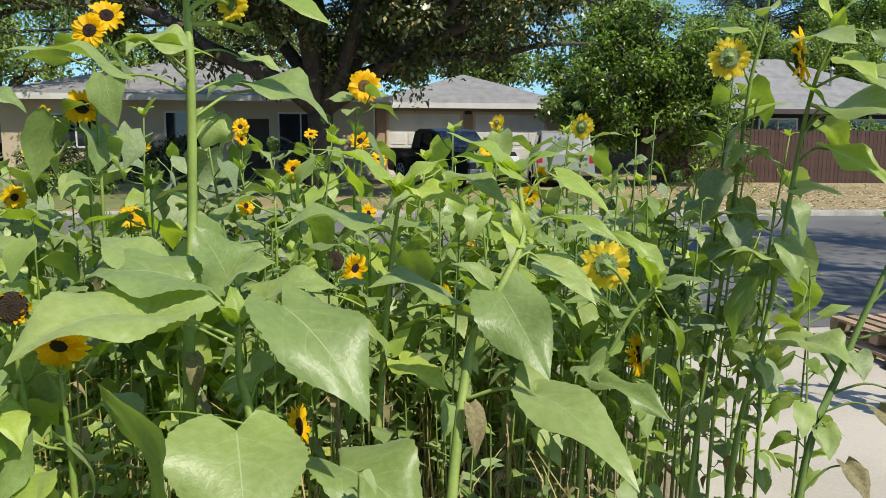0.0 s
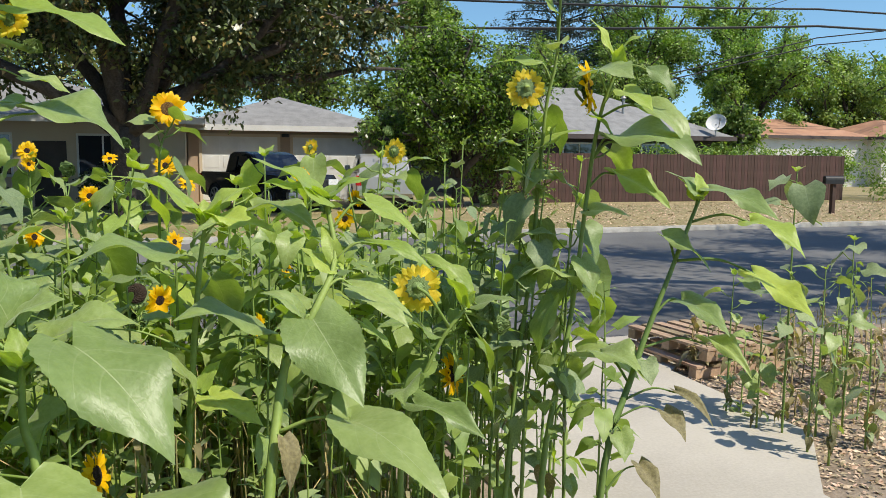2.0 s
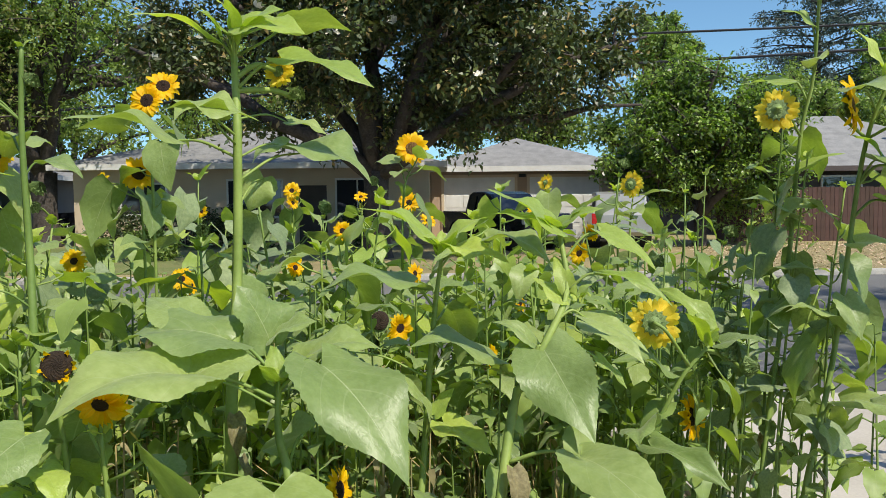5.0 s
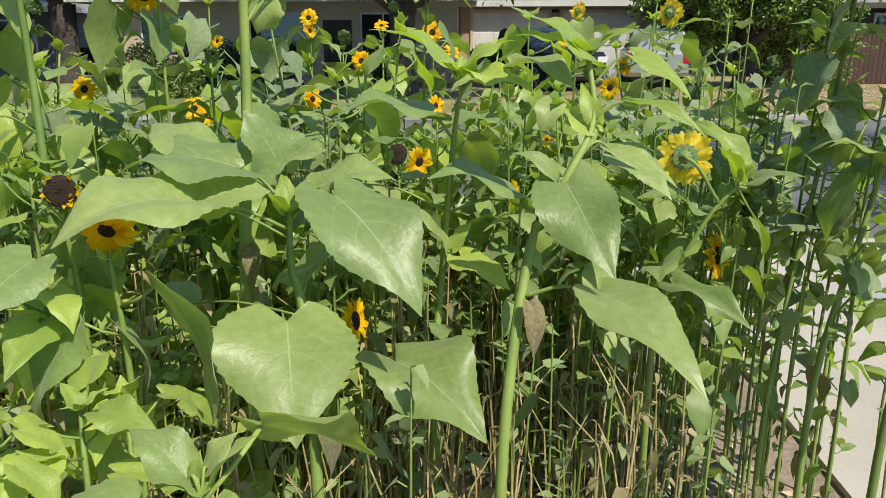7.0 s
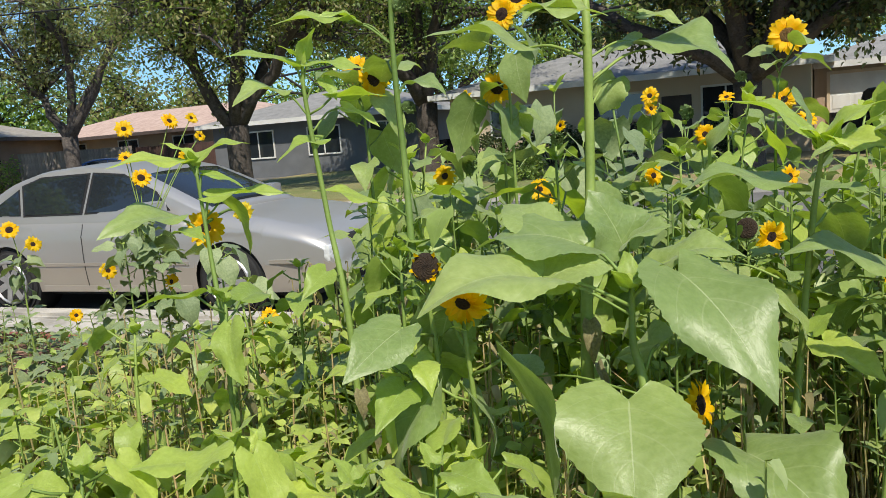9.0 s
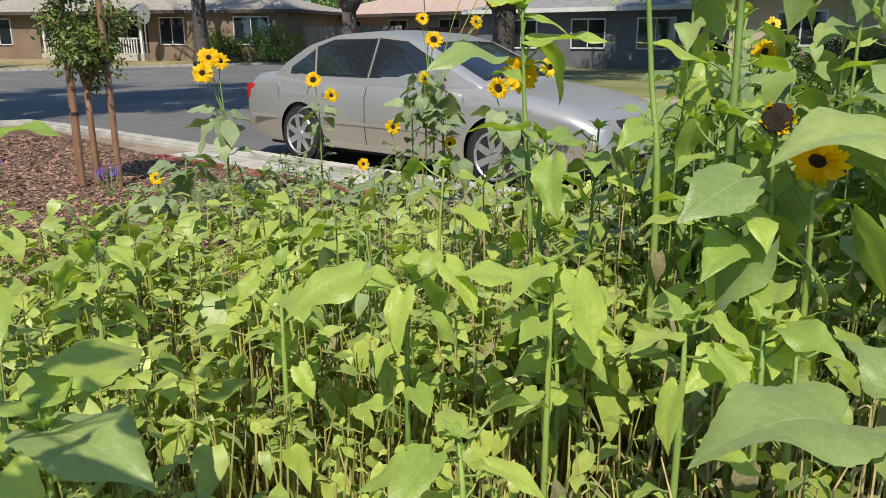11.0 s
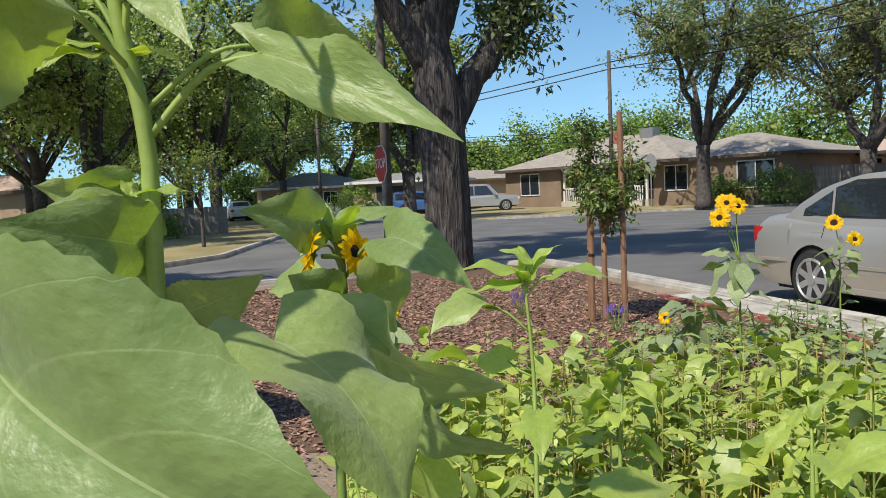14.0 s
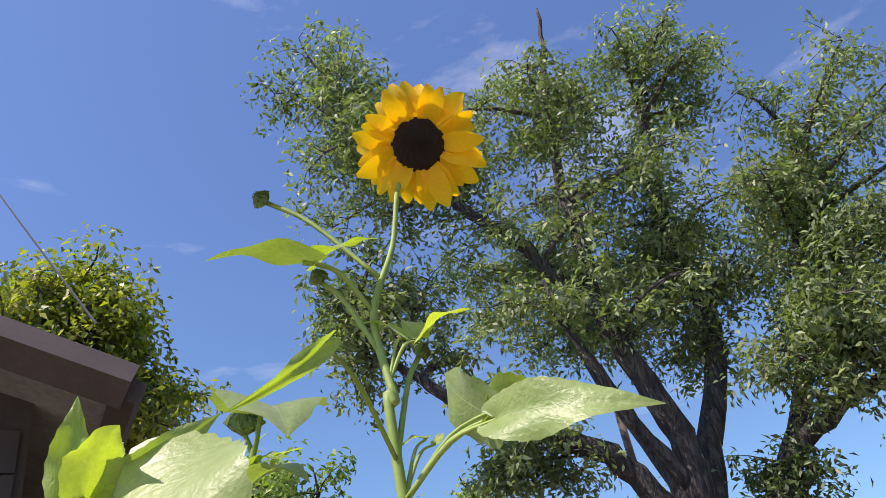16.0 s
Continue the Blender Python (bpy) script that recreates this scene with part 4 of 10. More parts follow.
def window(parent, at, size, turn=0, frame_mat=None, panes=2, sill=True):
    """A framed window proud of a wall whose outside faces local -y."""
    w, h = size
    ob = part("window", box_bm((-w / 2, -0.02, -h / 2), (w / 2, 0.06, h / 2)), PANE, parent)
    ob.matrix_basis = pose(*at, 0, 0, turn)
    bm = bmesh.new()
    for lo, hi in (((-w / 2 - 0.06, -0.06, h / 2), (w / 2 + 0.06, 0.03, h / 2 + 0.07)), ((-w / 2 - 0.06, -0.06, -h / 2 - 0.07), (w / 2 + 0.06, 0.03, -h / 2)), ((-w / 2 - 0.06, -0.055, -h / 2), (-w / 2, 0.03, h / 2)), ((w / 2, -0.055, -h / 2), (w / 2 + 0.06, 0.03, h / 2))):
        box_bm(lo, hi, 0, bm)
    for k in range(1, panes):
        x = -w / 2 + w * k / panes
        box_bm((x - 0.025, -0.05, -h / 2), (x + 0.025, -0.022, h / 2), 0, bm)
    part("frame", bm, frame_mat or WHITE, ob)
    return ob


def house(label, at, turn, wings, wall_mat, roof_mat, eave=2.6, rise=1.3, over=0.55, gable=False):
    """wings: (x0, y0, x1, y1) rectangles in the house's own plan; its front faces local -y."""
    root = thing("house", label, "house", at, turn)
    for x0, y0, x1, y1 in wings:
        part("wall", box_bm((x0, y0, -0.45), (x1, y1, eave), 0), wall_mat, root)
        hip_roof((x0, y0), (x1, y1), eave, eave + rise * min(x1 - x0, y1 - y0) / 7.0, over, roof_mat, root, gable=gable, edge=FASCIA if wall_mat is DARKWOOD else None)
    return root


# house with the garage across the road
garage = house("tan stucco garage wing with grey hip roof and white doors", (0, 28.75, 0.05), 0, [(-0.42, 0, 6.5, 8)], STUCCO, SHINGLE, 2.66, 1.35, 0.5)
for x0, x1 in ((0.05, 2.65), (3.2, 5.75)):
    door = part("garage_door", box_bm((x0, -0.035, -0.05), (x1, 0.02, 2.3), 0), WHITE, garage, "white sectional garage door")
    for r in range(4):
        for c in range(4):
            w = (x1 - x0) / 4
            lo = (x0 + c * w + 0.06, -0.05, 0.06 + r * 0.57)
            part("panel", box_bm(lo, (lo[0] + w - 0.12, -0.03, lo[2] + 0.44), 0.008), WHITE, door)
    bm = bmesh.new()
    for lo, hi in (((x0 - 0.1, -0.06, -0.05), (x0, 0.02, 2.4)), ((x1, -0.06, -0.05), (x1 + 0.1, 0.02, 2.4)), ((x0, -0.06, 2.3), (x1, 0.02, 2.4))):
        box_bm(lo, hi, 0, bm)
    part("door_trim", bm, CREAM, garage)
lamp = part("flood_lamp", box_bm((2.8, -0.14, 2.3), (3.05, 0, 2.42), 0.02), BLACK, garage)
ne_house = house("cream stucco ranch house with a grey shingle roof", (0, 26.6, 0.05), 0, [(-12.6, 0, -0.46, 9)], CREAM, SHINGLE, 2.75, 1.2, 0.6)
for x, w, h in ((-10.2, 1.5, 1.0), (-6.4, 1.8, 1.2), (-2.9, 1.4, 1.2)):
    window(ne_house, (x, -0.005, 1.6), (w, h))
part("door", box_bm((-4.9, -0.03, -0.05), (-3.95, 0.02, 2.03), 0.01), DARKWOOD, ne_house, "dark front door")
# house with the dish behind the redwood fence
e_house = house("dark-sided house with a broad grey shingle hip roof behind the fence", (0, 30.6, 0.05), 0, [(10.8, 0, 22.3, 9)], DARKWOOD, SHINGLE, 2.62, 1.9, 0.75)
for x in (12.6, 15.6, 19.4):
    window(e_house, (x, -0.005, 1.9), (1.5, 0.7))
vent = part("vent_pipe", cylinder_bm(0.06, 0.8, 12, "Z", (18.6, 1.6, 4.0)), STEEL, e_house)
part("vent_cap", cylinder_bm(0.14, 0.12, 12, "Z", (18.6, 1.6, 4.45), 0.05), STEEL, vent)
dish = thing("satellite_dish", "grey satellite dish on the roof edge", "satellite dish", (22.0, 29.95, 2.95), -35)
bm = bmesh.new()
bmesh.ops.create_uvsphere(bm, u_segments=20, v_segments=10, radius=0.75)
bmesh.ops.delete(bm, geom=[v for v in bm.verts if v.co.z > -0.58], context="VERTS")
bmesh.ops.translate(bm, verts=bm.verts, vec=(0, 0, 0.66))
bmesh.ops.solidify(bm, geom=bm.faces[:], thickness=0.02)
bowl = part("bowl", bm, WHITE, dish)
bowl.matrix_basis = pose(0, 0, 0.35, 60, 0, -15)
v, f = tube([(0, 0.0, -0.42), (0, 0.05, 0.0), (0, 0.02, 0.3)], [0.03] * 3, 8)
part("mast", mesh_of("mast", v, f, STEEL), None, dish)
v, f = tube([(0, 0, 0.1), (0.1, -0.4, 0.15), (0.14, -0.62, 0.45)], [0.018] * 3, 6)
part("arm", mesh_of("arm", v, f, STEEL), None, dish)
part("receiver", box_bm((0.09, -0.7, 0.42), (0.2, -0.58, 0.54), 0.02), STEEL, dish)
house("low pale building with a rusty brown roof", (31.5, 40.3, 0.05), 0, [(0, 0, 9.6, 6), (9.6, -1.2, 16, 6)], OFFWHITE, RUST_ROOF, 3.15, 1.4, 0.35)
# ranch house on the corner across the intersection
P1, P2 = Vector((-58.0, 15.5)), Vector((-38.4, 27.0))
span, ang = (P2 - P1).length, math.degrees(math.atan2(P2.y - P1.y, P2.x - P1.x))
ranch = house("tan stucco ranch house with tan shingle roof and white porch rail", (P1.x, P1.y, 0.42), ang, [], BROWN_STUCCO, TAN_SHINGLE)
for x0, y0, x1, y1 in ((-0.7, 0, 4.9, 11), (4.9, 2.4, 12.3, 11), (12.3, 0.6, 21.7, 10.4)):
    part("wall", box_bm((x0, y0, -0.75), (x1, y1, 2.55), 0), BROWN_STUCCO, ranch)
hip_roof((-0.7, 0), (14.5, 11), 2.55, 4.75, 0.6, TAN_SHINGLE, ranch)
hip_roof((11.0, 0.9), (21.7, 10.4), 2.56, 4.1, 0.6, TAN_SHINGLE, ranch)
part("porch_beam", box_bm((4.9, 0.1, 2.3), (12.3, 0.3, 2.55), 0.02), WHITE, ranch, "white porch beam")
part("porch_floor", box_bm((4.9, 0.0, -0.7), (12.3, 2.4, 0.08), 0.01), CONCRETE, ranch)
for x in (5.1, 8.7, 12.1):
    part("post", box_bm((x - 0.08, 0.1, -0.1), (x + 0.08, 0.26, 2.4), 0.01), WHITE, ranch, "white porch post")
for x0, x1 in ((5.2, 7.4), (8.8, 12.0)):
    rail = part("rail", box_bm((x0, 0.13, 0.92), (x1, 0.22, 1.02), 0.01), WHITE, ranch, "white porch rail")
    for k in range(int((x1 - x0) / 0.19)):
        x = x0 + 0.1 + k * 0.19
        part("baluster", box_bm((x - 0.035, 0.15, 0.08), (x + 0.035, 0.2, 0.92), 0), WHITE, rail)
part("door", box_bm((7.6, 2.37, 0.05), (8.5, 2.42, 2.1), 0.01), DARKWOOD, ranch, "dark front door")
for x, y, w, h in ((1.9, 0, 1.8, 1.5), (10.4, 2.4, 1.6, 1.3), (14.0, 0.6, 1.6, 1.5), (19.3, 0.6, 2.2, 1.5)):
    window(ranch, (x, y - 0.005, 1.4), (w, h))
part("chimney", box_bm((6.6, 3.6, 3.2), (7.3, 4.3, 5.0), 0.02), BRICK, ranch, "red brick chimney")
cooler = part("rooftop_cooler", box_bm((8.6, 4.4, 4.0), (9.7, 5.3, 5.05), 0.04), STEEL, ranch, "grey metal rooftop cooler")
low_house = house("low tan house with a brown shingle roof beyond the driveway", (-74.0, 13.2, 0.1), 90, [(0, 0, 8.5, 7)], STUCCO, TAN_SHINGLE, 2.6, 1.0, 0.6)
window(low_house, (3.0, -0.005, 1.4), (1.6, 1.2))
pink = house("tan house with a low pinkish shingle roof", (-47.0, 34.5, 0.35), 1.0, [(0, 0, 19, 9)], STUCCO, PINK_SHINGLE, 2.5, 1.2, 0.7)
for x in (4, 8.5, 13, 16.5):
    window(pink, (x, -0.005, 1.5), (1.6, 1.2))
greyh = house("grey house in the shade of street trees", (-27.0, 29.6, 0.05), 8, [(0, 0, 11, 8)], GREY_SIDING, SHINGLE, 2.6, 1.2, 0.6)
for x in (2.5, 6.0, 9.2):
    window(greyh, (x, -0.005, 1.5), (1.6, 1.2))
sw_house = house("tan bungalow half hidden by shade trees", (-72.0, -0.2, 0.05), 96, [(-4, -2, 6, 6)], STUCCO, SHINGLE, 2.5, 1.2, 0.5)
for x in (-2, 2, 4.6):
    window(sw_house, (x, -2.005, 1.5), (1.2, 1.0))
nw_shed = house("low grey house behind shrubs", (-61.0, 4.4, 0.2), 62, [(-1, 0, 7, 5)], STUCCO, SHINGLE, 2.4, 0.9, 0.5)
# flat black sheet in place of a shaded carport opening
part("carport_dark", box_bm((1, -0.04, 0), (4, 0.0, 2.0), 0), BLACK, nw_shed)
s_house = house("low house with a long tan roof across the side street", (-47.0, -20.5, 0.05), 70, [(-7, 0, 6, 7)], STUCCO, PINK_SHINGLE, 2.5, 1.1, 0.5)
window(s_house, (0, -0.005, 1.5), (1.8, 1.1))

# the dark house behind the garden: a gable end with brown rakes, seen from below
own = thing("house", "dark brown sided house with brown rakes beside the garden", "house", (-3.52, -2.2, 0), -53)
EAVE, PEAK = 3.6, 4.75
part("wall", box_bm((0.45, -8.0, -0.1), (7.0, -0.5, EAVE), 0), DARKWOOD, own)
for k in range(13):
    part("siding_board", box_bm((0.5, -0.5, 0.12 + k * 0.255), (6.95, -0.472, 0.365 + k * 0.255), 0.004), DARKWOOD, own)
bm = bmesh.new()
gv = [bm.verts.new(p) for p in ((0.45, -0.5, EAVE), (7.0, -0.5, EAVE), (3.72, -0.5, PEAK - 0.06), (0.45, -0.64, EAVE), (7.0, -0.64, EAVE), (3.72, -0.64, PEAK - 0.06))]
for q in ((0, 1, 2), (5, 4, 3), (0, 3, 4, 1), (1, 4, 5, 2), (2, 5, 3, 0)):
    bm.faces.new([gv[i] for i in q])
bmesh.ops.recalc_face_normals(bm, faces=bm.faces)
part("gable", bm, DARKWOOD, own)
vent2 = part("gable_vent", box_bm((3.4, -0.49, EAVE + 0.35), (4.04, -0.46, EAVE + 0.85), 0.01), FASCIA, own)
for k in range(6):
    part("slat", box_bm((3.44, -0.475, EAVE + 0.39 + k * 0.075), (4.0, -0.445, EAVE + 0.42 + k * 0.075), 0), FASCIA, vent2)
for x0, x1 in ((0.0, 3.72), (7.44, 3.72)):
    bm = bmesh.new()
    pts = [(x0, 0.0, EAVE - 0.16), (x1, 0.0, PEAK), (x1, -8.4, PEAK), (x0, -8.4, EAVE - 0.16)]
    lo = [bm.verts.new(p) for p in pts]
    hi = [bm.verts.new((x, y, z + 0.14)) for x, y, z in pts]
    bm.faces.new(lo), bm.faces.new(hi[::-1])
    for i in range(4):
        bm.faces.new((lo[i], lo[(i + 1) % 4], hi[(i + 1) % 4], hi[i]))
    bmesh.ops.recalc_face_normals(bm, faces=bm.faces)
    slope = part("roof", bm, SHINGLE, own)
    v, f = tube([(x0, 0.02, EAVE - 0.12), (x1, 0.02, PEAK + 0.04)], [0.13, 0.13], 4)
    part("rake_board", mesh_of("rake_board", v, f, FASCIA), None, slope)
    v, f = tube([(x0, 0.0, EAVE - 0.12), (x0, -8.4, EAVE - 0.12)], [0.1, 0.1], 4)
    part("fascia", mesh_of("fascia", v, f, FASCIA), None, slope)
plaque = part("number_plaque", box_bm((0.75, -0.47, 2.3), (1.0, -0.455, 2.55), 0.004), OFFWHITE, own, "pale plaque with dark bars")
part("bar", box_bm((0.79, -0.456, 2.38), (0.96, -0.45, 2.46), 0), BLACK, plaque)


# ---- fences, post boxes, poles ----
def board_fence(label, a, b, height, mat, board=0.145, z=0.0):
    a, b = Vector(a), Vector(b)
    n = int((b - a).length / board)
    root = thing("fence", label, "fence", (a.x, a.y, z), math.degrees(math.atan2(b.y - a.y, b.x - a.x)))
    me = bpy.data.meshes.new("board")
    bb = box_bm((0, -0.012, -0.05), (board - 0.008, 0.012, height), 0.004)
    bb.to_mesh(me)
    bb.free()
    me.materials.append(mat)
    r = random.Random(n)
    for k in range(n):
        ob = part("board", me, None, root)
        ob.location = (k * board, r.uniform(-0.006, 0.006), r.uniform(-0.02, 0.012))
    for zz in (0.35, height - 0.3):
        part("rail", box_bm((0, 0.02, zz - 0.045), (n * board, 0.06, zz + 0.045), 0), mat, root)
    return root


board_fence("dark redwood board fence along the yard", (9.2, 26.2), (25.4, 25.9), 1.86, RED_FENCE)
board_fence("weathered grey board fence beside the ranch house", (-38.3, 27.1), (-33.6, 30.6), 1.75, GREY_FENCE, 0.16, 0.3)
board_fence("reddish board fence before the pink-roofed house", (-33.6, 30.7), (-28.5, 31.8), 1.75, RED_FENCE, 0.16, 0.2)
board_fence("pale weathered fence across the side street", (-35.6, -8.6), (-36.2, -3.6), 1.3, GREY_FENCE, 0.2)
# hedge top over the fence
hedge = thing("hedge", "green clipped hedge rising behind the redwood fence", "hedge", (21.5, 27.4, 0))
hq = leaf_quads(np.random.default_rng(60), np.random.default_rng(61).uniform((-6, -0.5, 0.4), (5.5, 0.6, 2.15), (420, 3)), np.full(420, 0.2), 24, 0.16)
part("foliage", quads_mesh("foliage", hq, [BRIGHT_LEAF, OAK_LEAF], np.random.default_rng(62).integers(0, 2, len(hq))), None, hedge)
v, f = join([tube([(x, 0, -0.02), (x + 0.1, 0.1, 1.6)], [0.05, 0.02], 6) for x in (-5, -3, -1, 1, 3, 5)])
part("stem", mesh_of("stem", v, f, DARKBARK), None, hedge)
shrubs = [(-43.0, 24.6, 0.06, 1.3, OAK_LEAF), (-39.4, 26.0, 0.0, 1.7, OAK_LEAF), (-61.2, 3.5, 0.05, 1.8, BRIGHT_LEAF), (-7.2, -2.7, 0, 0.75, OAK_LEAF), (27.5, 24.5, 0, 2.0, OAK_LEAF), (30, 27, 0, 2.4, OAK_LEAF),
          (-33.5, -6.2, 0, 1.0, OAK_LEAF), (-6.5, 25.5, 0.05, 1.1, MAG_LEAF), (-8.4, 25.4, 0.05, 1.1, MAG_LEAF), (-10.6, 25.5, 0.05, 1.0, MAG_LEAF), (-2.6, 25.4, 0.05, 1.0, MAG_LEAF), (10.2, 24.8, 0, 1.6, OAK_LEAF), (-7.5, 20, 0, 0.7, OAK_LEAF)]
for k, (x, y, z, r, m) in enumerate(shrubs):
    sh = thing("shrub", "rounded dark-green garden shrub" if m is not BRIGHT_LEAF else "bright yellow-green garden shrub", "shrub", (x, y, z))
    rr = np.random.default_rng(70 + k)
    c = np.array(dome(rr, (0, 0, r * 0.55), (r, r, r * 0.75), 70, -0.6))
    part("foliage", quads_mesh("foliage", leaf_quads(rr, c, np.full(70, r * 0.16), 26, 0.05 + 0.003 * math.hypot(x, y)), [m]), None, sh)
    v, f = join([tube([(0, 0, -0.03), (math.cos(a) * r * 0.5, math.sin(a) * r * 0.5, r * 0.8)], [0.03, 0.012], 5) for a in (0, 1.3, 2.5, 3.8, 5.1)])
    part("stem", mesh_of("stem", v, f, DARKBARK), None, sh)
# agave at the far corner
agave = thing("agave", "spiky grey-green agave on the far corner", "plant", (-52.5, 5.2, 0.0))
for k in range(22):
    a, e = k * 2.4, 0.35 + 0.9 * ((k * 7) % 11) / 11
    d = Vector((math.cos(a) * math.cos(e), math.sin(a) * math.cos(e), math.sin(e)))
    v, f = tube([(0, 0, 0.05), tuple(d * 0.8), tuple(d * 1.7 + Vector((0, 0, -0.1)))], [0.05, 0.09, 0.005], 4)
    part("leaf", mesh_of("leaf", v, f, CEDAR_LEAF), None, agave)
post = thing("mailbox", "dark metal mailbox on a wooden post", "mailbox", (18.2, 19.0, 0), 0)
part("post", box_bm((-0.06, -0.06, -0.1), (0.06, 0.06, 0.95), 0.01), RED_FENCE, post)
bm = box_bm((-0.11, -0.28, 0.95), (0.11, 0.28, 1.08), 0)
cylinder_bm(0.11, 0.56, 16, "Y", (0, 0, 1.08), None, bm)
mbx = part("box", bm, BLACK, post)
mbx.matrix_basis = pose(0, 0, 0, 0, 0, 75)
part("flag", box_bm((0.115, -0.05, 1.05), (0.125, 0.12, 1.12), 0), SIGN_RED, mbx)


def pole(label, x, y, h, r, mat, z=0.0, arms=()):
    root = thing("utility_pole", label, "utility pole", (x, y, z))
    v, f = tube([(0, 0, -0.1), (0, 0, h)], [r, r * 0.7], 12)
    part("shaft", mesh_of("shaft", v, f, mat, True), None, root)
    for zz, turn in arms:
        ob = part("crossarm", box_bm((-1.1, -0.06, zz - 0.06), (1.1, 0.06, zz + 0.06), 0.01), mat, root)
        ob.matrix_basis = pose(0, 0, 0, 0, 0, turn)
    return root


pole("wooden utility pole beyond the intersection", -45.0, 18.3, 9.5, 0.15, POLE_WOOD, 0.1)
pole("tall weathered utility pole beyond the corner", -20.0, 1.98, 8.6, 0.14, POLE_WOOD, -0.03)
pole("wooden utility pole down the side street", -62.0, 1.0, 8.0, 0.14, POLE_WOOD)


def cable(points, r=0.016, sag=0.02):
    out = []
    for a, b in zip(points, points[1:]):
        a, b = Vector(a), Vector(b)
        for k in range(10):
            t = k / 10
            out.append(a.lerp(b, t) - Vector((0, 0, 4 * t * (1 - t) * sag * (b - a).length)))
    out.append(Vector(points[-1]))
    v, f = tube(out, [r] * len(out), 5)
    return tagged(part("overhead_cable", mesh_of("overhead_cable", v, f, CABLE)), "thin black overhead cable", "cable", "overhead cables")


E2 = 38 / 17
for z0, z1, r in ((5.09, 5.54, 0.06), (4.46, 5.11, 0.07)):
    zz = 1.58 + (z0 - 1.58) * E2, 1.58 + (z1 - 1.58) * E2
    cable([(-30, 38, zz[0] - 2.6), (9.3, 38, zz[0]), (34.5, 38, zz[1]), (70, 38, zz[1] + 0.8)], r, 0.004)
cable([(24.5, 38, 6.3), (34.5, 38, 8.8), (60, 30, 12)], 0.035, 0.003)
cable([(24.5, 38, 6.0), (34.5, 38, 8.4), (60, 30, 11.2)], 0.035, 0.003)
for x0, z0, z1 in ((39.5, 16.8, 22.5), (41.2, 16.8, 21.6), (44.0, 17.2, 20.7), (49.2, 15.6, 17.2)):
    cable([(x0 - 14, 66, z0 - 5.4), (x0, 60, z0), (54.2, 60, z1), (90, 60, z1 + 14)], 0.03, 0.001)
for dz, x1, y1, z1 in ((8.9, -22.77, 22.49, 8.28), (8.5, -22.76, 22.51, 7.22)):
    cable([(-60, -2, dz - 2.6), (-45, 18.3, dz), (x1, y1, z1)], 0.035, 0.008)
for dz in (6.4, 6.0, 5.6):
    cable([(-62, 30, dz), (-62, 1, dz - 0.4), (-45, -22, dz), (-30, -40, dz)], 0.025, 0.01)
cable([(-4.26, -2.92, 4.45), (-8.13, -8.11, 11.09)], 0.01, 0.002)

# stop sign with its street-name blade
stop = thing("stop_sign", "red octagonal stop sign on a steel post", "stop sign", (-15.75, 1.45, -0.09), 12.5)
v, f = tube([(0, 0.03, 0), (0, 0.03, 2.55)], [0.03, 0.03], 8)
part("post", mesh_of("post", v, f, STEEL), None, stop)
bm = bmesh.new()
bmesh.ops.create_cone(bm, cap_ends=True, segments=8, radius1=0.40, radius2=0.40, depth=0.012, matrix=Matrix.Translation((0, -0.012, 2.16)) @ Matrix.Rotation(radians(90), 4, "X") @ Matrix.Rotation(radians(22.5), 4, "Z"))
plate = part("plate", bm, WHITE, stop)
bm = bmesh.new()
bmesh.ops.create_cone(bm, cap_ends=True, segments=8, radius1=0.375, radius2=0.375, depth=0.006, matrix=Matrix.Translation((0, -0.023, 2.16)) @ Matrix.Rotation(radians(90), 4, "X") @ Matrix.Rotation(radians(22.5), 4, "Z"))
part("face", bm, SIGN_RED, plate)
txt = bpy.data.curves.new("lettering", "FONT")
txt.body, txt.size, txt.extrude, txt.align_x, txt.align_y = "STOP", 0.27, 0.002, "CENTER", "CENTER"
txt.materials.append(WHITE)
letters = new("lettering", txt)
letters.parent = plate
letters.matrix_basis = pose(0, -0.029, 2.16, 90, 0, 0)
blade = thing("street_sign", "dark green street-name sign with a pale bar", "street sign", (-20.0, 1.98, -0.03), 80)
bpl = part("plate", box_bm((-0.85, -0.19, 3.85), (0.1, -0.17, 4.1), 0.005), SIGN_GREEN, blade)
part("bar", box_bm((-0.72, -0.196, 3.92), (-0.12, -0.191, 4.03), 0), WHITE, bpl)
part("bracket", box_bm((-0.05, -0.17, 3.9), (0.0, -0.1, 4.05), 0), STEEL, blade)
back = thing("road_sign", "grey back of a road sign on a post", "road sign", (-46.0, 21.3, 0.04), 60)
v, f = tube([(0, 0.03, 0), (0, 0.03, 3.1)], [0.05, 0.05], 8)
part("post", mesh_of("post", v, f, STEEL), None, back)
bm = bmesh.new()
bmesh.ops.create_cone(bm, cap_ends=True, segments=8, radius1=0.62, radius2=0.62, depth=0.02, matrix=Matrix.Translation((0, 0, 2.75)) @ Matrix.Rotation(radians(90), 4, "X") @ Matrix.Diagonal((0.6, 1, 1, 1)))
part("plate", bm, STEEL, back)


# ---- vehicles ----
def arch(cx, r, n=9, z0=0.2):
    """Points over a wheel opening, front to back along +x reversed."""
    a0 = math.asin(max(-0.9, (z0 - 0.33) / r))
    return [(cx + r * math.cos(a), 0.33 + r * math.sin(a)) for a in np.linspace(a0, math.pi - a0, n)]


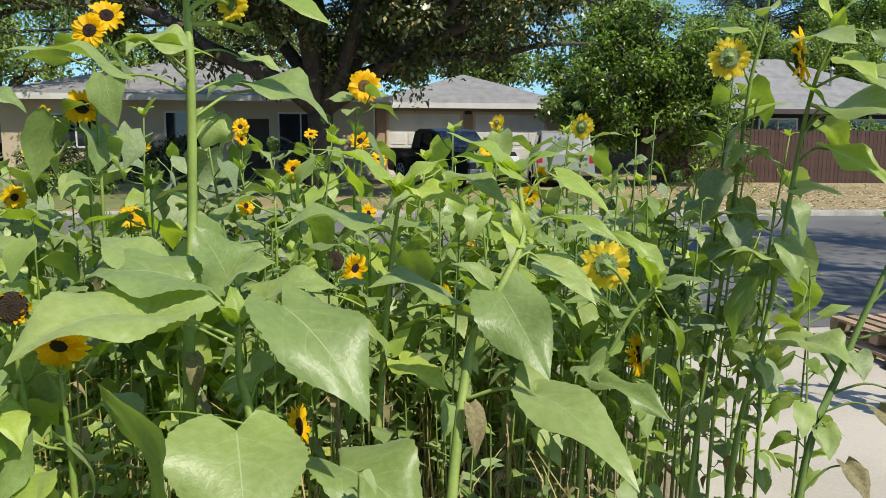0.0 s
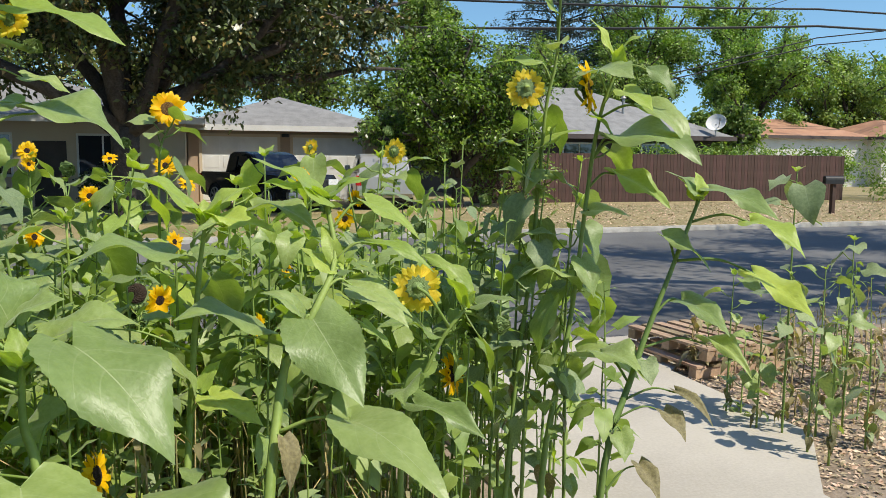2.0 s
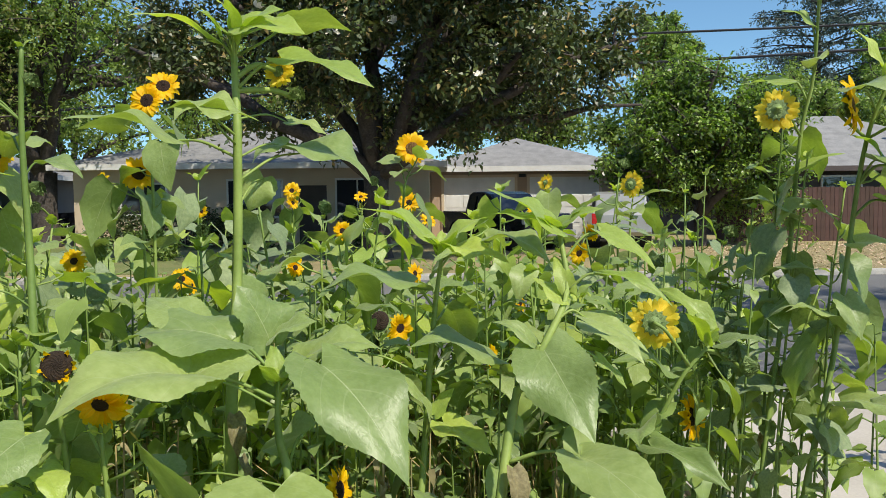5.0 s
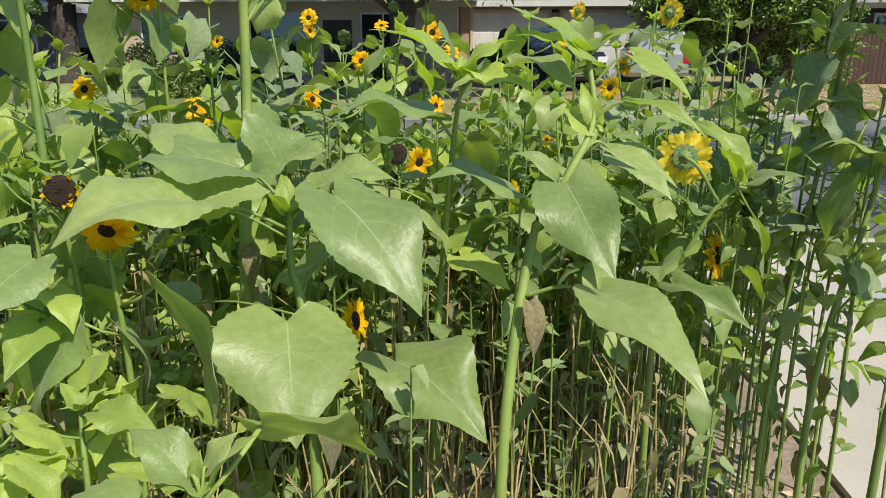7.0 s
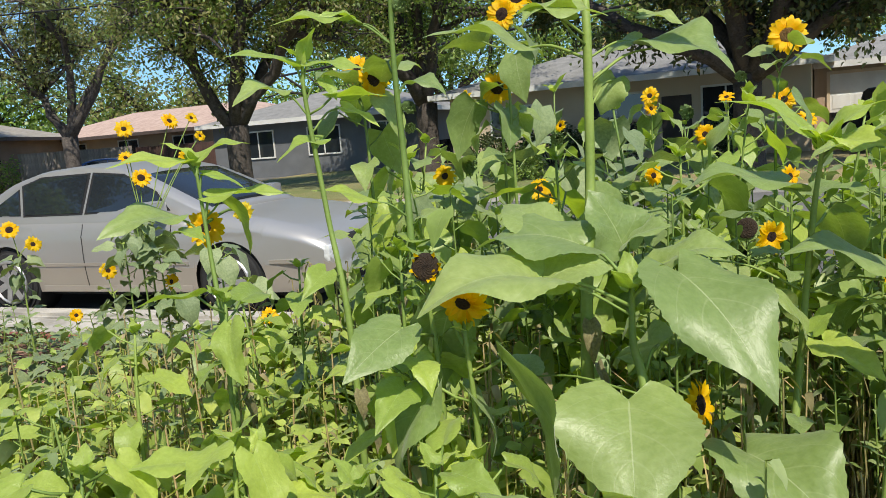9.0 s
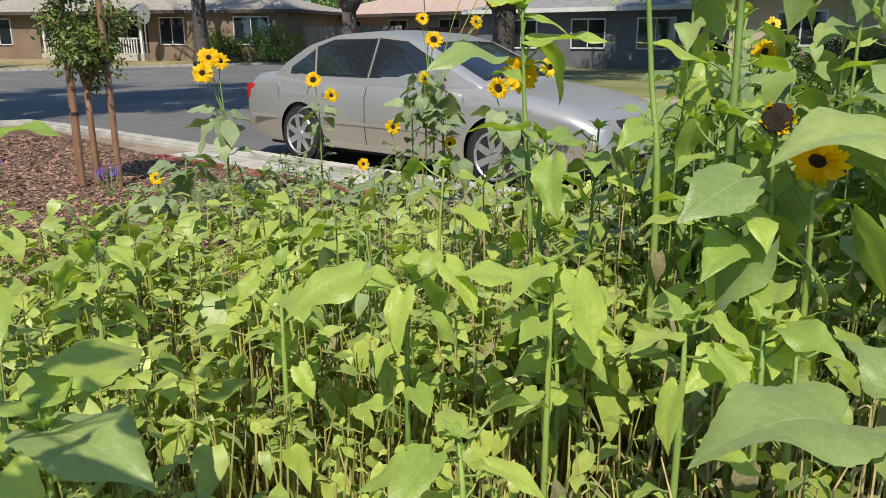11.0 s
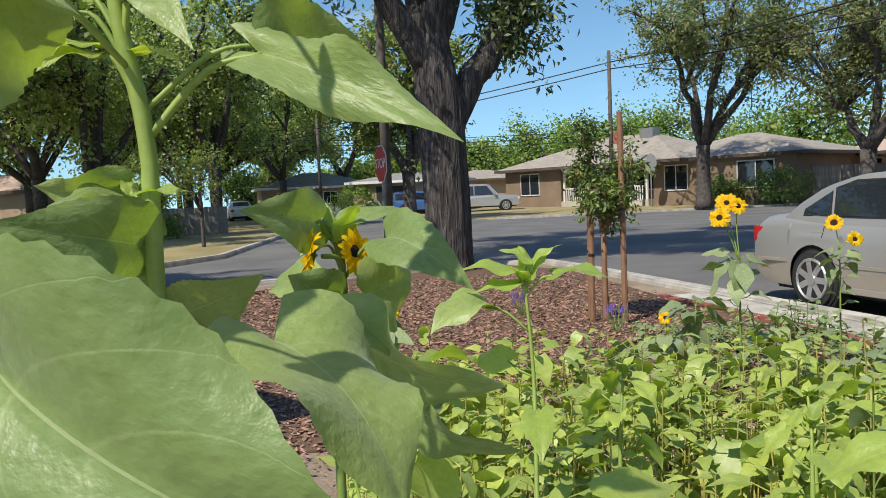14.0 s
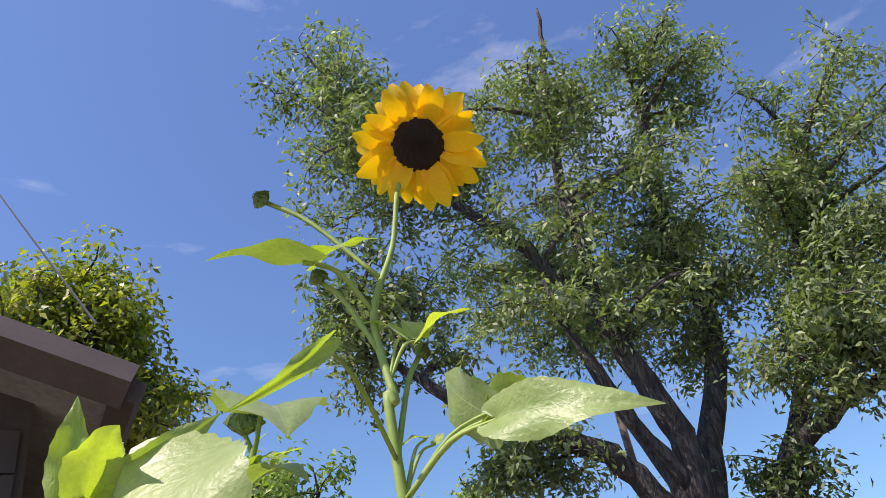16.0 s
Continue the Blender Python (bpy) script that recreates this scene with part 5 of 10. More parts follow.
def side_prism(outline, half, bevel, mat, parent, name="body", tumble=None):
    """The side outline (x, z) drawn across the width, with rounded edges; tumble: (z, narrowing) pulls in what is higher."""
    bm = bmesh.new()
    a = [bm.verts.new((x, -half, z)) for x, z in outline]
    b = [bm.verts.new((x, half, z)) for x, z in outline]
    bm.faces.new(a), bm.faces.new(b[::-1])
    n = len(a)
    for i in range(n):
        bm.faces.new((a[(i + 1) % n], a[i], b[i], b[(i + 1) % n]))
    bmesh.ops.recalc_face_normals(bm, faces=bm.faces)
    if tumble:
        for v in bm.verts:
            v.co.y *= 1 - max(0, v.co.z - tumble[0]) * tumble[1]
    xs = [v.co.x for v in bm.verts]
    mid, ln = (max(xs) + min(xs)) / 2, (max(xs) - min(xs)) / 2
    for v in bm.verts:
        v.co.y *= 1 - 0.10 * abs((v.co.x - mid) / ln) ** 4
    if bevel:
        rim = [e for e in bm.edges if abs(e.verts[0].co.y) > 0.3 and e.verts[0].co.y * e.verts[1].co.y > 0]
        bmesh.ops.bevel(bm, geom=rim, offset=bevel, segments=3, affect="EDGES", profile=0.6, clamp_overlap=True)
    bmesh.ops.triangulate(bm, faces=[f for f in bm.faces if len(f.verts) > 4])
    ob = part(name, bm, mat, parent)
    return ob


def wheel(parent, x, y, r=0.33, w=0.22):
    """Tyre, rim and spokes about one axle end; the face looks to the side that y lies on."""
    s = 1 if y > 0 else -1
    bm = cylinder_bm(r, w, 36, "Y")
    bmesh.ops.bevel(bm, geom=[e for e in bm.edges if abs(e.verts[0].co.y - e.verts[1].co.y) < 1e-4], offset=0.035, segments=3, affect="EDGES")
    tyre = part("wheel", bm, TYRE, parent)
    tyre.location = (x, y, r)
    bm = cylinder_bm(r * 0.68, 0.02, 32, "Y", (0, s * (w / 2 - 0.002), 0))
    rim = part("rim", bm, BLACK, tyre)
    bm = bmesh.new()
    for k in range(7):
        a = k * 2 * math.pi / 7
        m = Matrix.Rotation(a, 4, "Y")
        before = set(bm.verts)
        box_bm((0.03, s * (w / 2) - 0.012, -0.034), (r * 0.66, s * (w / 2) + 0.018, 0.034), 0, bm)
        bmesh.ops.transform(bm, matrix=m, verts=[v for v in bm.verts if v not in before])
    cylinder_bm(0.06, 0.04, 16, "Y", (0, s * (w / 2 + 0.004), 0), None, bm)
    v, f = tube([(r * 0.66 * math.cos(t), s * (w / 2 + 0.006), r * 0.66 * math.sin(t)) for t in np.linspace(0, 2 * math.pi, 33)], [0.018] * 33, 6, False)
    base = [bm.verts.new(p) for p in v]
    for q in f:
        bm.faces.new([base[i] for i in q])
    part("spoke", bm, ALLOY, tyre, "silver alloy spokes")
    return tyre


def pane_on(parent, pts, y, mat=PANE, name="window"):
    """A side window as a thin solid just proud of both flanks."""
    for s in (1, -1):
        bm = bmesh.new()
        a = [bm.verts.new((x, s * (yy + 0.004), z)) for (x, z), yy in zip(pts, y)]
        b = [bm.verts.new((x, s * (yy - 0.02), z)) for (x, z), yy in zip(pts, y)]
        bm.faces.new(a), bm.faces.new(b[::-1])
        for i in range(len(a)):
            j = (i + 1) % len(a)
            bm.faces.new((a[i], a[j], b[j], b[i]))
        bmesh.ops.recalc_face_normals(bm, faces=bm.faces)
        part(name, bm, mat, parent)


def cross_pane(parent, x0, z0, x1, z1, w0, w1, name):
    """Windscreen or rear window: a slanted pane across the cabin."""
    d = Vector((x1 - x0, 0, z1 - z0)).normalized()
    nrm = Vector((d.z, 0, -d.x))
    if name == "rear_window":
        nrm = -nrm
    bm = bmesh.new()
    a = [Vector((x0, -w0, z0)), Vector((x0, w0, z0)), Vector((x1, w1, z1)), Vector((x1, -w1, z1))]
    if nrm.z < 0:
        nrm = -nrm
    f = [bm.verts.new(p + nrm * 0.008) for p in a]
    g = [bm.verts.new(p - nrm * 0.02) for p in a]
    bm.faces.new(f), bm.faces.new(g[::-1])
    for i in range(4):
        bm.faces.new((f[i], f[(i + 1) % 4], g[(i + 1) % 4], g[i]))
    bmesh.ops.recalc_face_normals(bm, faces=bm.faces)
    part(name, bm, PANE, parent)


def lerp_line(pts, x):
    """Height of a line of (x, z) points, ordered along x, at x."""
    xs, zs = [p[0] for p in pts], [p[1] for p in pts]
    return float(np.interp(x, xs, zs))


def car_shell(parent, name, stations, low, top, side, crown, mats, rows=9, across=6, split=None, edge=0.06):
    """A smooth shell: at each x a flank from low(x) to top(x), rounded over into a crowned top; mirrored."""
    verts, faces, idx = [], [], []
    ring = 2 * (rows + across) + 1
    for x in stations:
        lo, hi = low(x), top(x)
        half = []
        for i in range(rows):
            z = lo + (hi - edge - lo) * i / (rows - 1)
            half.append((side(x, z), z))
        yb = half[-1][0]
        for i in range(1, across + 1):
            t = i / across
            y = yb * (1 - t)
            round_off = math.sqrt(max(0.0, 1 - (1 - min(1.0, (yb - y) / 0.12)) ** 2))
            half.append((y, hi - edge + edge * round_off + crown * (1 - (y / max(yb, 0.01)) ** 2)))
        row = [(y, z) for y, z in half] + [(-y, z) for y, z in half[:-1][::-1]]
        verts += [(x, y, z) for y, z in row]
        ring = len(row)
    for s in range(len(stations) - 1):
        for k in range(ring - 1):
            a = s * ring + k
            faces.append((a, a + 1, a + ring + 1, a + ring))
            z = sum(verts[q][2] for q in faces[-1]) / 4
            idx.append(1 if split and z < split else 0)
    for s in (0, len(stations) - 1):
        f = tuple(s * ring + k for k in range(ring))
        faces.append(f if s else f[::-1])
        idx.append(0)
    me = mesh_of(name, verts, faces, mats, True, idx)
    bm = bmesh.new()
    bm.from_mesh(me)
    bmesh.ops.recalc_face_normals(bm, faces=bm.faces)
    bm.to_mesh(me)
    bm.free()
    return part(name, me, None, parent)


def sedan(label, at, turn, paint, lower, detail=True):
    """A four-door saloon, nose towards +x, 4.95 m long."""
    car = thing("car", label, "car", at, turn)
    front, rear, r = 1.42, -1.38, 0.335
    deck = [(-2.49, 0.80), (-2.46, 0.92), (-2.38, 0.99), (-2.2, 1.02), (-1.75, 1.03), (-1.2, 1.0), (0.6, 0.985), (1.1, 0.965), (1.7, 0.89), (2.15, 0.80), (2.38, 0.70), (2.47, 0.60), (2.5, 0.5)]
    xs = sorted(set([round(float(v), 3) for v in np.linspace(-2.3, 2.3, 40)] + [-2.49, -2.47, -2.43, -2.38, 2.38, 2.43, 2.47, 2.5] + [round(c + 0.385 * math.cos(a), 3) for c in (front, rear) for a in np.linspace(0, math.pi, 15)] + [c + s * 0.386 for c in (front, rear) for s in (1, -1)]))

    def low(x):
        z = 0.23 + 0.13 * max(0.0, abs(x) - 2.2) / 0.3
        for c in (front, rear):
            if abs(x - c) < 0.3851:
                z = max(z, 0.33 + math.sqrt(max(0.0, 0.385**2 - (x - c) ** 2)))
        return z

    def flank(x, z):
        bulge = 1 - 0.05 * ((z - 0.6) / 0.4) ** 2 - 0.03 * max(0.0, z - 0.75) / 0.25
        return 0.905 * bulge * (1 - 0.13 * abs(x / 2.5) ** 5) + 0.012 * math.exp(-(((z - 0.8) / 0.03) ** 2))

    car_shell(car, "body", xs, low, lambda x: lerp_line(deck, x), flank, 0.02, [paint, lower], 12, 7, 0.5, 0.07)
    cab = [(-2.02, 0.99), (-1.75, 1.17), (-1.38, 1.36), (-1.0, 1.45), (-0.5, 1.478), (-0.05, 1.45), (0.3, 1.365), (0.75, 1.165), (1.2, 0.955)]
    roof_x = [round(float(v), 3) for v in np.linspace(-2.02, 1.2, 34)]
    car_shell(car, "roof", roof_x, lambda x: 0.93, lambda x: max(0.95, lerp_line(cab, x)), lambda x, z: 0.845 * (1 - max(0, z - 0.95) * 0.42) * (1 - 0.10 * abs((x + 0.41) / 1.59) ** 4), 0.03, [paint], 8, 7, None, 0.02)
    win = lambda x, z: 0.845 * (1 - max(0, z - 0.95) * 0.42) * (1 - 0.10 * abs((x + 0.41) / 1.59) ** 4)
    for pts in ([(0.72, 1.03), (0.55, 1.2), (0.15, 1.37), (-0.23, 1.40), (-0.27, 1.03)], [(-0.36, 1.03), (-0.32, 1.40), (-0.95, 1.39), (-1.2, 1.32), (-1.12, 1.03)], [(-1.2, 1.03), (-1.27, 1.28), (-1.62, 1.1), (-1.62, 1.03)]):
        mx, mz = sum(p[0] for p in pts) / len(pts), sum(p[1] for p in pts) / len(pts)
        wide = [(mx + (x - mx) * 1.07, mz + (z - mz) * 1.1) for x, z in pts]
        pane_on(car, wide, [win(x, z) - 0.0005 for x, z in wide], BLACK, "window_trim")
        pane_on(car, pts, [win(x, z) + 0.003 for x, z in pts])
    for name, x0, x1 in (("windscreen", 0.34, 1.1), ("rear_window", -1.88, -1.3)):
        gv, gf = [], []
        for x in np.linspace(x0, x1, 9):
            hi = max(0.95, lerp_line(cab, x))
            yb = win(x, hi - 0.02)
            for q in np.linspace(-0.9, 0.9, 11):
                gv.append((x, yb * q, hi + 0.03 * (1 - q * q) + 0.009 - 0.02 * max(0.0, abs(q) - 0.84) / 0.06))
        gf = [(i * 11 + k, i * 11 + k + 1, i * 11 + k + 12, i * 11 + k + 11) for i in range(8) for k in range(10)]
        bm = bmesh.new()
        bm.from_mesh(mesh_of(name, gv, gf, PANE, True))
        bmesh.ops.recalc_face_normals(bm, faces=bm.faces)
        bmesh.ops.solidify(bm, geom=bm.faces[:], thickness=0.006)
        part(name, bm, PANE, car)
    for s in (1, -1):
        for x in (front, rear):
            wheel(car, x, s * 0.79, r)
        part("cladding", box_bm((-0.93, s * 0.872 - 0.012, 0.235), (0.98, s * 0.872 + 0.014, 0.30), 0.008), lower, car, "lower champagne sill")
        for x0, x1 in ((-0.96, 0.98), (-2.3, -1.8), (1.86, 2.2)):
            part("trim_strip", box_bm((x0, s * (0.898 if x0 > -1 and x0 < 1 else 0.872) - 0.012, 0.50), (x1, s * (0.898 if x0 > -1 and x0 < 1 else 0.872) + 0.014, 0.535), 0.004), lower, car)
        for x in (-0.42, -1.42):
            part("door_handle", box_bm((x, s * 0.872 - 0.004, 0.825), (x + 0.2, s * 0.872 + 0.04, 0.865), 0.012), paint, car)
        for x in (0.80, -0.31, -1.24):
            zs = [0.3 + 0.62 * q / 10 for q in range(11)]
            if x < -1:
                zs = [z for z in zs if z > 0.74]
            gv = [(x + e, s * (flank(x, z) + o), z) for z in zs for e, o in ((-0.005, -0.02), (-0.005, 0.0025), (0.005, 0.0025), (0.005, -0.02))]
            gf = [(4 * q + k, 4 * q + k + 1, 4 * q + k + 5, 4 * q + k + 4) for q in range(len(zs) - 1) for k in range(3)]
            part("door_gap", mesh_of("door_gap", gv, gf, BLACK), None, car)
        bm = box_bm((0.62, s * 0.97 - 0.11, 0.98), (0.8, s * 0.97 + 0.09, 1.12), 0.045)
        part("mirror", bm, paint, car)
        part("tail_lamp", box_bm((-2.505, s * 0.70 - 0.10, 0.69), (-2.31, s * 0.70 + 0.135, 0.89), 0.05), LIGHT_RED, car, "red tail lamp")
        part("head_lamp", box_bm((2.2, s * 0.66 - 0.15, 0.5), (2.45, s * 0.66 + 0.12, 0.645), 0.04), LIGHT_CLEAR, car, "clear head lamp")
    part("grille", box_bm((2.38, -0.4, 0.5), (2.485, 0.4, 0.7), 0.03), BLACK, car)
    part("number_plate", box_bm((-2.49, -0.26, 0.62), (-2.472, 0.26, 0.76), 0.004), WHITE, car, "pale plate with a dark bar")
    part("underbody", box_bm((-2.2, -0.7, 0.16), (2.2, 0.7, 0.5), 0.05), BLACK, car)
    for s in (1, -1):
        for x in (front, rear):
            part("wheel_well", cylinder_bm(0.375, 0.3, 28, "Y", (x, s * 0.70, 0.335)), BLACK, car)
    return car


sedan("dusty silver four-door saloon parked at the kerb", (-6.35, 6.32, -0.03), 4.9, SILVER, CHAMPAGNE)


def truck(label, at, turn, paint, length=5.3, bed=True, height=1.82, back=-0.9):
    """A pickup or, without a bed, a tall estate; nose towards +x."""
    car = thing("truck" if bed else "car", label, "pickup truck" if bed else "car", at, turn)
    h = length / 2
    front, rear = h - 0.95, -h + 1.1
    top = 1.12
    out = [(h - 0.1, 0.35), (h, 0.5), (h, 0.95), (h - 0.15, 1.07), (h - 1.45, top), (-h + 0.05, top), (-h, 1.0), (-h, 0.5), (-h + 0.1, 0.38)]
    out += arch(rear, 0.45, 9, 0.36)[::-1] + [(rear + 0.6, 0.36), (front - 0.6, 0.36)] + arch(front, 0.45, 9, 0.36)[::-1]
    side_prism(out, 0.95, 0.05, paint, car, "body", (1.0, 0.2))
    back = back if bed else -h + 0.25
    cab = [(h - 1.35, top - 0.02), (h - 2.05, height - 0.08), (h - 2.4, height), (back + 0.3, height), (back + 0.05, height - 0.08), (back - 0.12, top - 0.02)]
    side_prism(cab, 0.88, 0.05, paint, car, "roof", (top, 0.25))
    yy = lambda z: 0.88 * (1 - max(0, z - top) * 0.25)
    x_hi, x_lo = h - 2.2, back + 0.12
    cuts = 2 if bed else 3
    for k in range(cuts):
        a = x_lo + (x_hi - x_lo) * k / cuts + 0.05
        b = x_lo + (x_hi - x_lo) * (k + 1) / cuts - 0.05
        slant = 0.45 if k == cuts - 1 else 0
        pts = [(a, top + 0.05), (a, height - 0.14), (b, height - 0.14), (b + slant, top + 0.05)]
        pane_on(car, pts, [yy(z) + 0.004 for _, z in pts])
    cross_pane(car, h - 1.42, top + 0.06, h - 2.0, height - 0.1, 0.76, 0.68, "windscreen")
    for s in (1, -1):
        for x in (front, rear):
            wheel(car, x, s * 0.82, 0.38, 0.25)
            part("wheel_well", cylinder_bm(0.43, 0.3, 24, "Y", (x, s * 0.74, 0.38)), BLACK, car)
        part("head_lamp", box_bm((h - 0.12, s * 0.7 - 0.17, 0.78), (h + 0.012, s * 0.7 + 0.17, 0.95), 0.02), LIGHT_CLEAR, car)
        part("tail_lamp", box_bm((-h - 0.012, s * 0.78 - 0.09, 0.75), (-h + 0.08, s * 0.78 + 0.09, 1.05), 0.02), LIGHT_RED, car)
        part("mirror", box_bm((h - 1.8, s * 1.02 - 0.1, 1.15), (h - 1.62, s * 1.02 + 0.08, 1.34), 0.04), paint, car)
    part("grille", box_bm((h - 0.05, -0.5, 0.72), (h + 0.015, 0.5, 0.96), 0.02), BLACK, car)
    part("bumper", box_bm((h - 0.05, -0.9, 0.42), (h + 0.09, 0.9, 0.6), 0.04), STEEL if bed else BLACK, car)
    part("underbody", box_bm((-h + 0.2, -0.7, 0.28), (h - 0.2, 0.7, 0.6), 0.05), BLACK, car)
    return car


truck("dusty black pickup truck parked in the driveway", (1.9, 24.6, 0.05), -62, BLACK_PAINT, 5.0, True, 1.74)
truck("silver estate car with red tail lamps parked in the driveway", (5.6, 25.2, 0.05), 82, SILVER, 4.6, False, 1.7)
truck("silver crew-cab pickup truck in a driveway", (-54.0, 11.9, 0.08), 80, SILVER, 5.7, True, 1.92, -1.4)
truck("grey-blue estate car parked before the shrubs", (-58.3, 8.6, -0.03), 78, BLUE_PAINT, 4.9, False, 1.72)
sedan("small red car on a driveway", (-23.6, 33.2, 0.0), 215, RED_PAINT, RED_PAINT)
sedan("pale blue car parked down the street", (-47.5, -0.6, -0.1), 188, BLUE_PAINT, WHITE_PAINT)
sedan("white car parked on a lot down the street", (-62, -5.3, 0.05), 190, WHITE_PAINT, WHITE_PAINT)
sedan("dark blue car parked beside the pink-roofed house", (-31.5, 27.5, 0.0), 40, BLUE_PAINT, BLUE_PAINT)
truck("dark estate car in the shade of a street tree", (-14.2, 33.0, 0.05), 170, BLACK_PAINT, 4.9, False, 1.75)

# spiky rosette on the corner lawn
def agave(label, at, r, seed):
    rng = np.random.default_rng(seed)
    root = thing("agave", label, "agave", at)
    pieces = []
    for k in range(46):
        a, tilt = rng.uniform(0, 6.283), rng.uniform(0.1, 1.35)
        n = r * rng.uniform(0.8, 1.05)
        out = Vector((math.cos(a) * math.cos(tilt), math.sin(a) * math.cos(tilt), math.sin(tilt)))
        pts = [tuple(out * n * u + Vector((0, 0, 0.12 - 0.12 * n * u * u * math.cos(tilt)))) for u in (0.02, 0.35, 0.7, 1.0)]
        pieces.append(tube(pts, [0.03, 0.038, 0.026, 0.004], 4, False))
    v, f = join(pieces)
    part("leaves", mesh_of("leaves", v, f, AGAVE, True), None, root)
    v, f = tube([(0, 0, -0.05), (0, 0, 0.3)], [0.12, 0.09], 8)
    part("stem", mesh_of("stem", v, f, DARKBARK), None, root)
    return root


agave("grey-green spiky agave on the corner lawn", (-50.6, 0.92, 0.05), 1.3, 5)
agave("small grey-green spiky agave on the corner lawn", (-52.5, 1.75, 0.05), 0.85, 6)

# ---- pallets, stakes, garden rail ----
pallet = thing("pallet", "weathered wooden pallets stacked beside the driveway", "pallet", (3.9, 5.3, 0.0), 6)
for layer, (zz, dx, turn) in enumerate(((0.0, 0.0, 0), (0.13, 0.05, 3))):
    for y in (-0.5, 0, 0.5):
        ob = part("bearer", box_bm((-0.46, y * 0.8 - 0.04, zz), (0.46, y * 0.8 + 0.04, zz + 0.08), 0.005), PALLET, pallet)
        ob.matrix_basis = pose(dx, 0, 0, 0, 0, turn)
    for k in range(7):
        x = -0.41 + k * 0.137
        ob = part("slat", box_bm((x - 0.043, -0.45, zz + 0.08), (x + 0.043, 0.45, zz + 0.1), 0.003), PALLET, pallet)
        ob.matrix_basis = pose(dx, 0, 0, 0, 0, turn + (k % 3 - 1) * 0.6)
sapling_root, _ = tree("young crape myrtle with dense small leaves held by wooden stakes", (-7.62, 2.92, 0.0), 0.95, 0.03, [(-7.6 + 0.28 * math.cos(a), 2.92 + 0.28 * math.sin(a), z) for a, z in ((0, 1.4), (1, 1.75), (2, 1.55), (3, 1.9), (4, 1.6), (5, 2.05), (5.8, 1.35), (2.6, 1.3))], 12, 24, 0.11, 0.055, [OAK_LEAF, MAG_LEAF], 33, STAKE, 0.2, "tree", [0.6, 0.4], twig_r=0.005)
for x, y, h, lx in ((-7.42, 3.05, 2.15, -0.02), (-7.85, 2.84, 1.35, 0.06), (-7.68, 2.8, 1.3, 0.02)):
    stk = thing("stake", "rough wooden tree stake", "stake", (x, y, 0), group="tree stakes")
    v, f = tube([(0, 0, -0.05), (lx, 0, h)], [0.03, 0.03], 8)
    part("shaft", mesh_of("shaft", v, f, STAKE), None, stk)
    part("tie", cylinder_bm(0.034, 0.03, 10, "Z", (lx * 0.5, 0, h * 0.55)), BLACK, stk)
railing = thing("railing", "rusty low steel railing beside the pavement", "railing", (-10.4, -4.4, 0), 118)
for k in range(5):
    v, f = tube([(-k * 0.42, 0, -0.02), (-k * 0.42, 0, 0.62)], [0.016, 0.016], 6)
    part("post", mesh_of("post", v, f, RED_FENCE), None, railing)
v, f = tube([(0.1, 0, 0.62), (-1.8, 0, 0.62)], [0.016, 0.016], 6)
part("bar", mesh_of("bar", v, f, RED_FENCE), None, railing)
utility = thing("utility_box", "low green utility box on the verge", "utility box", (-13.2, -3.6, -0.03))
part("cabinet", box_bm((-0.5, -0.35, 0), (0.3, 0.35, 0.38), 0.03), SIGN_GREEN, utility)
part("lid", box_bm((-0.52, -0.37, 0.38), (0.32, 0.37, 0.42), 0.01), SIGN_GREEN, utility)


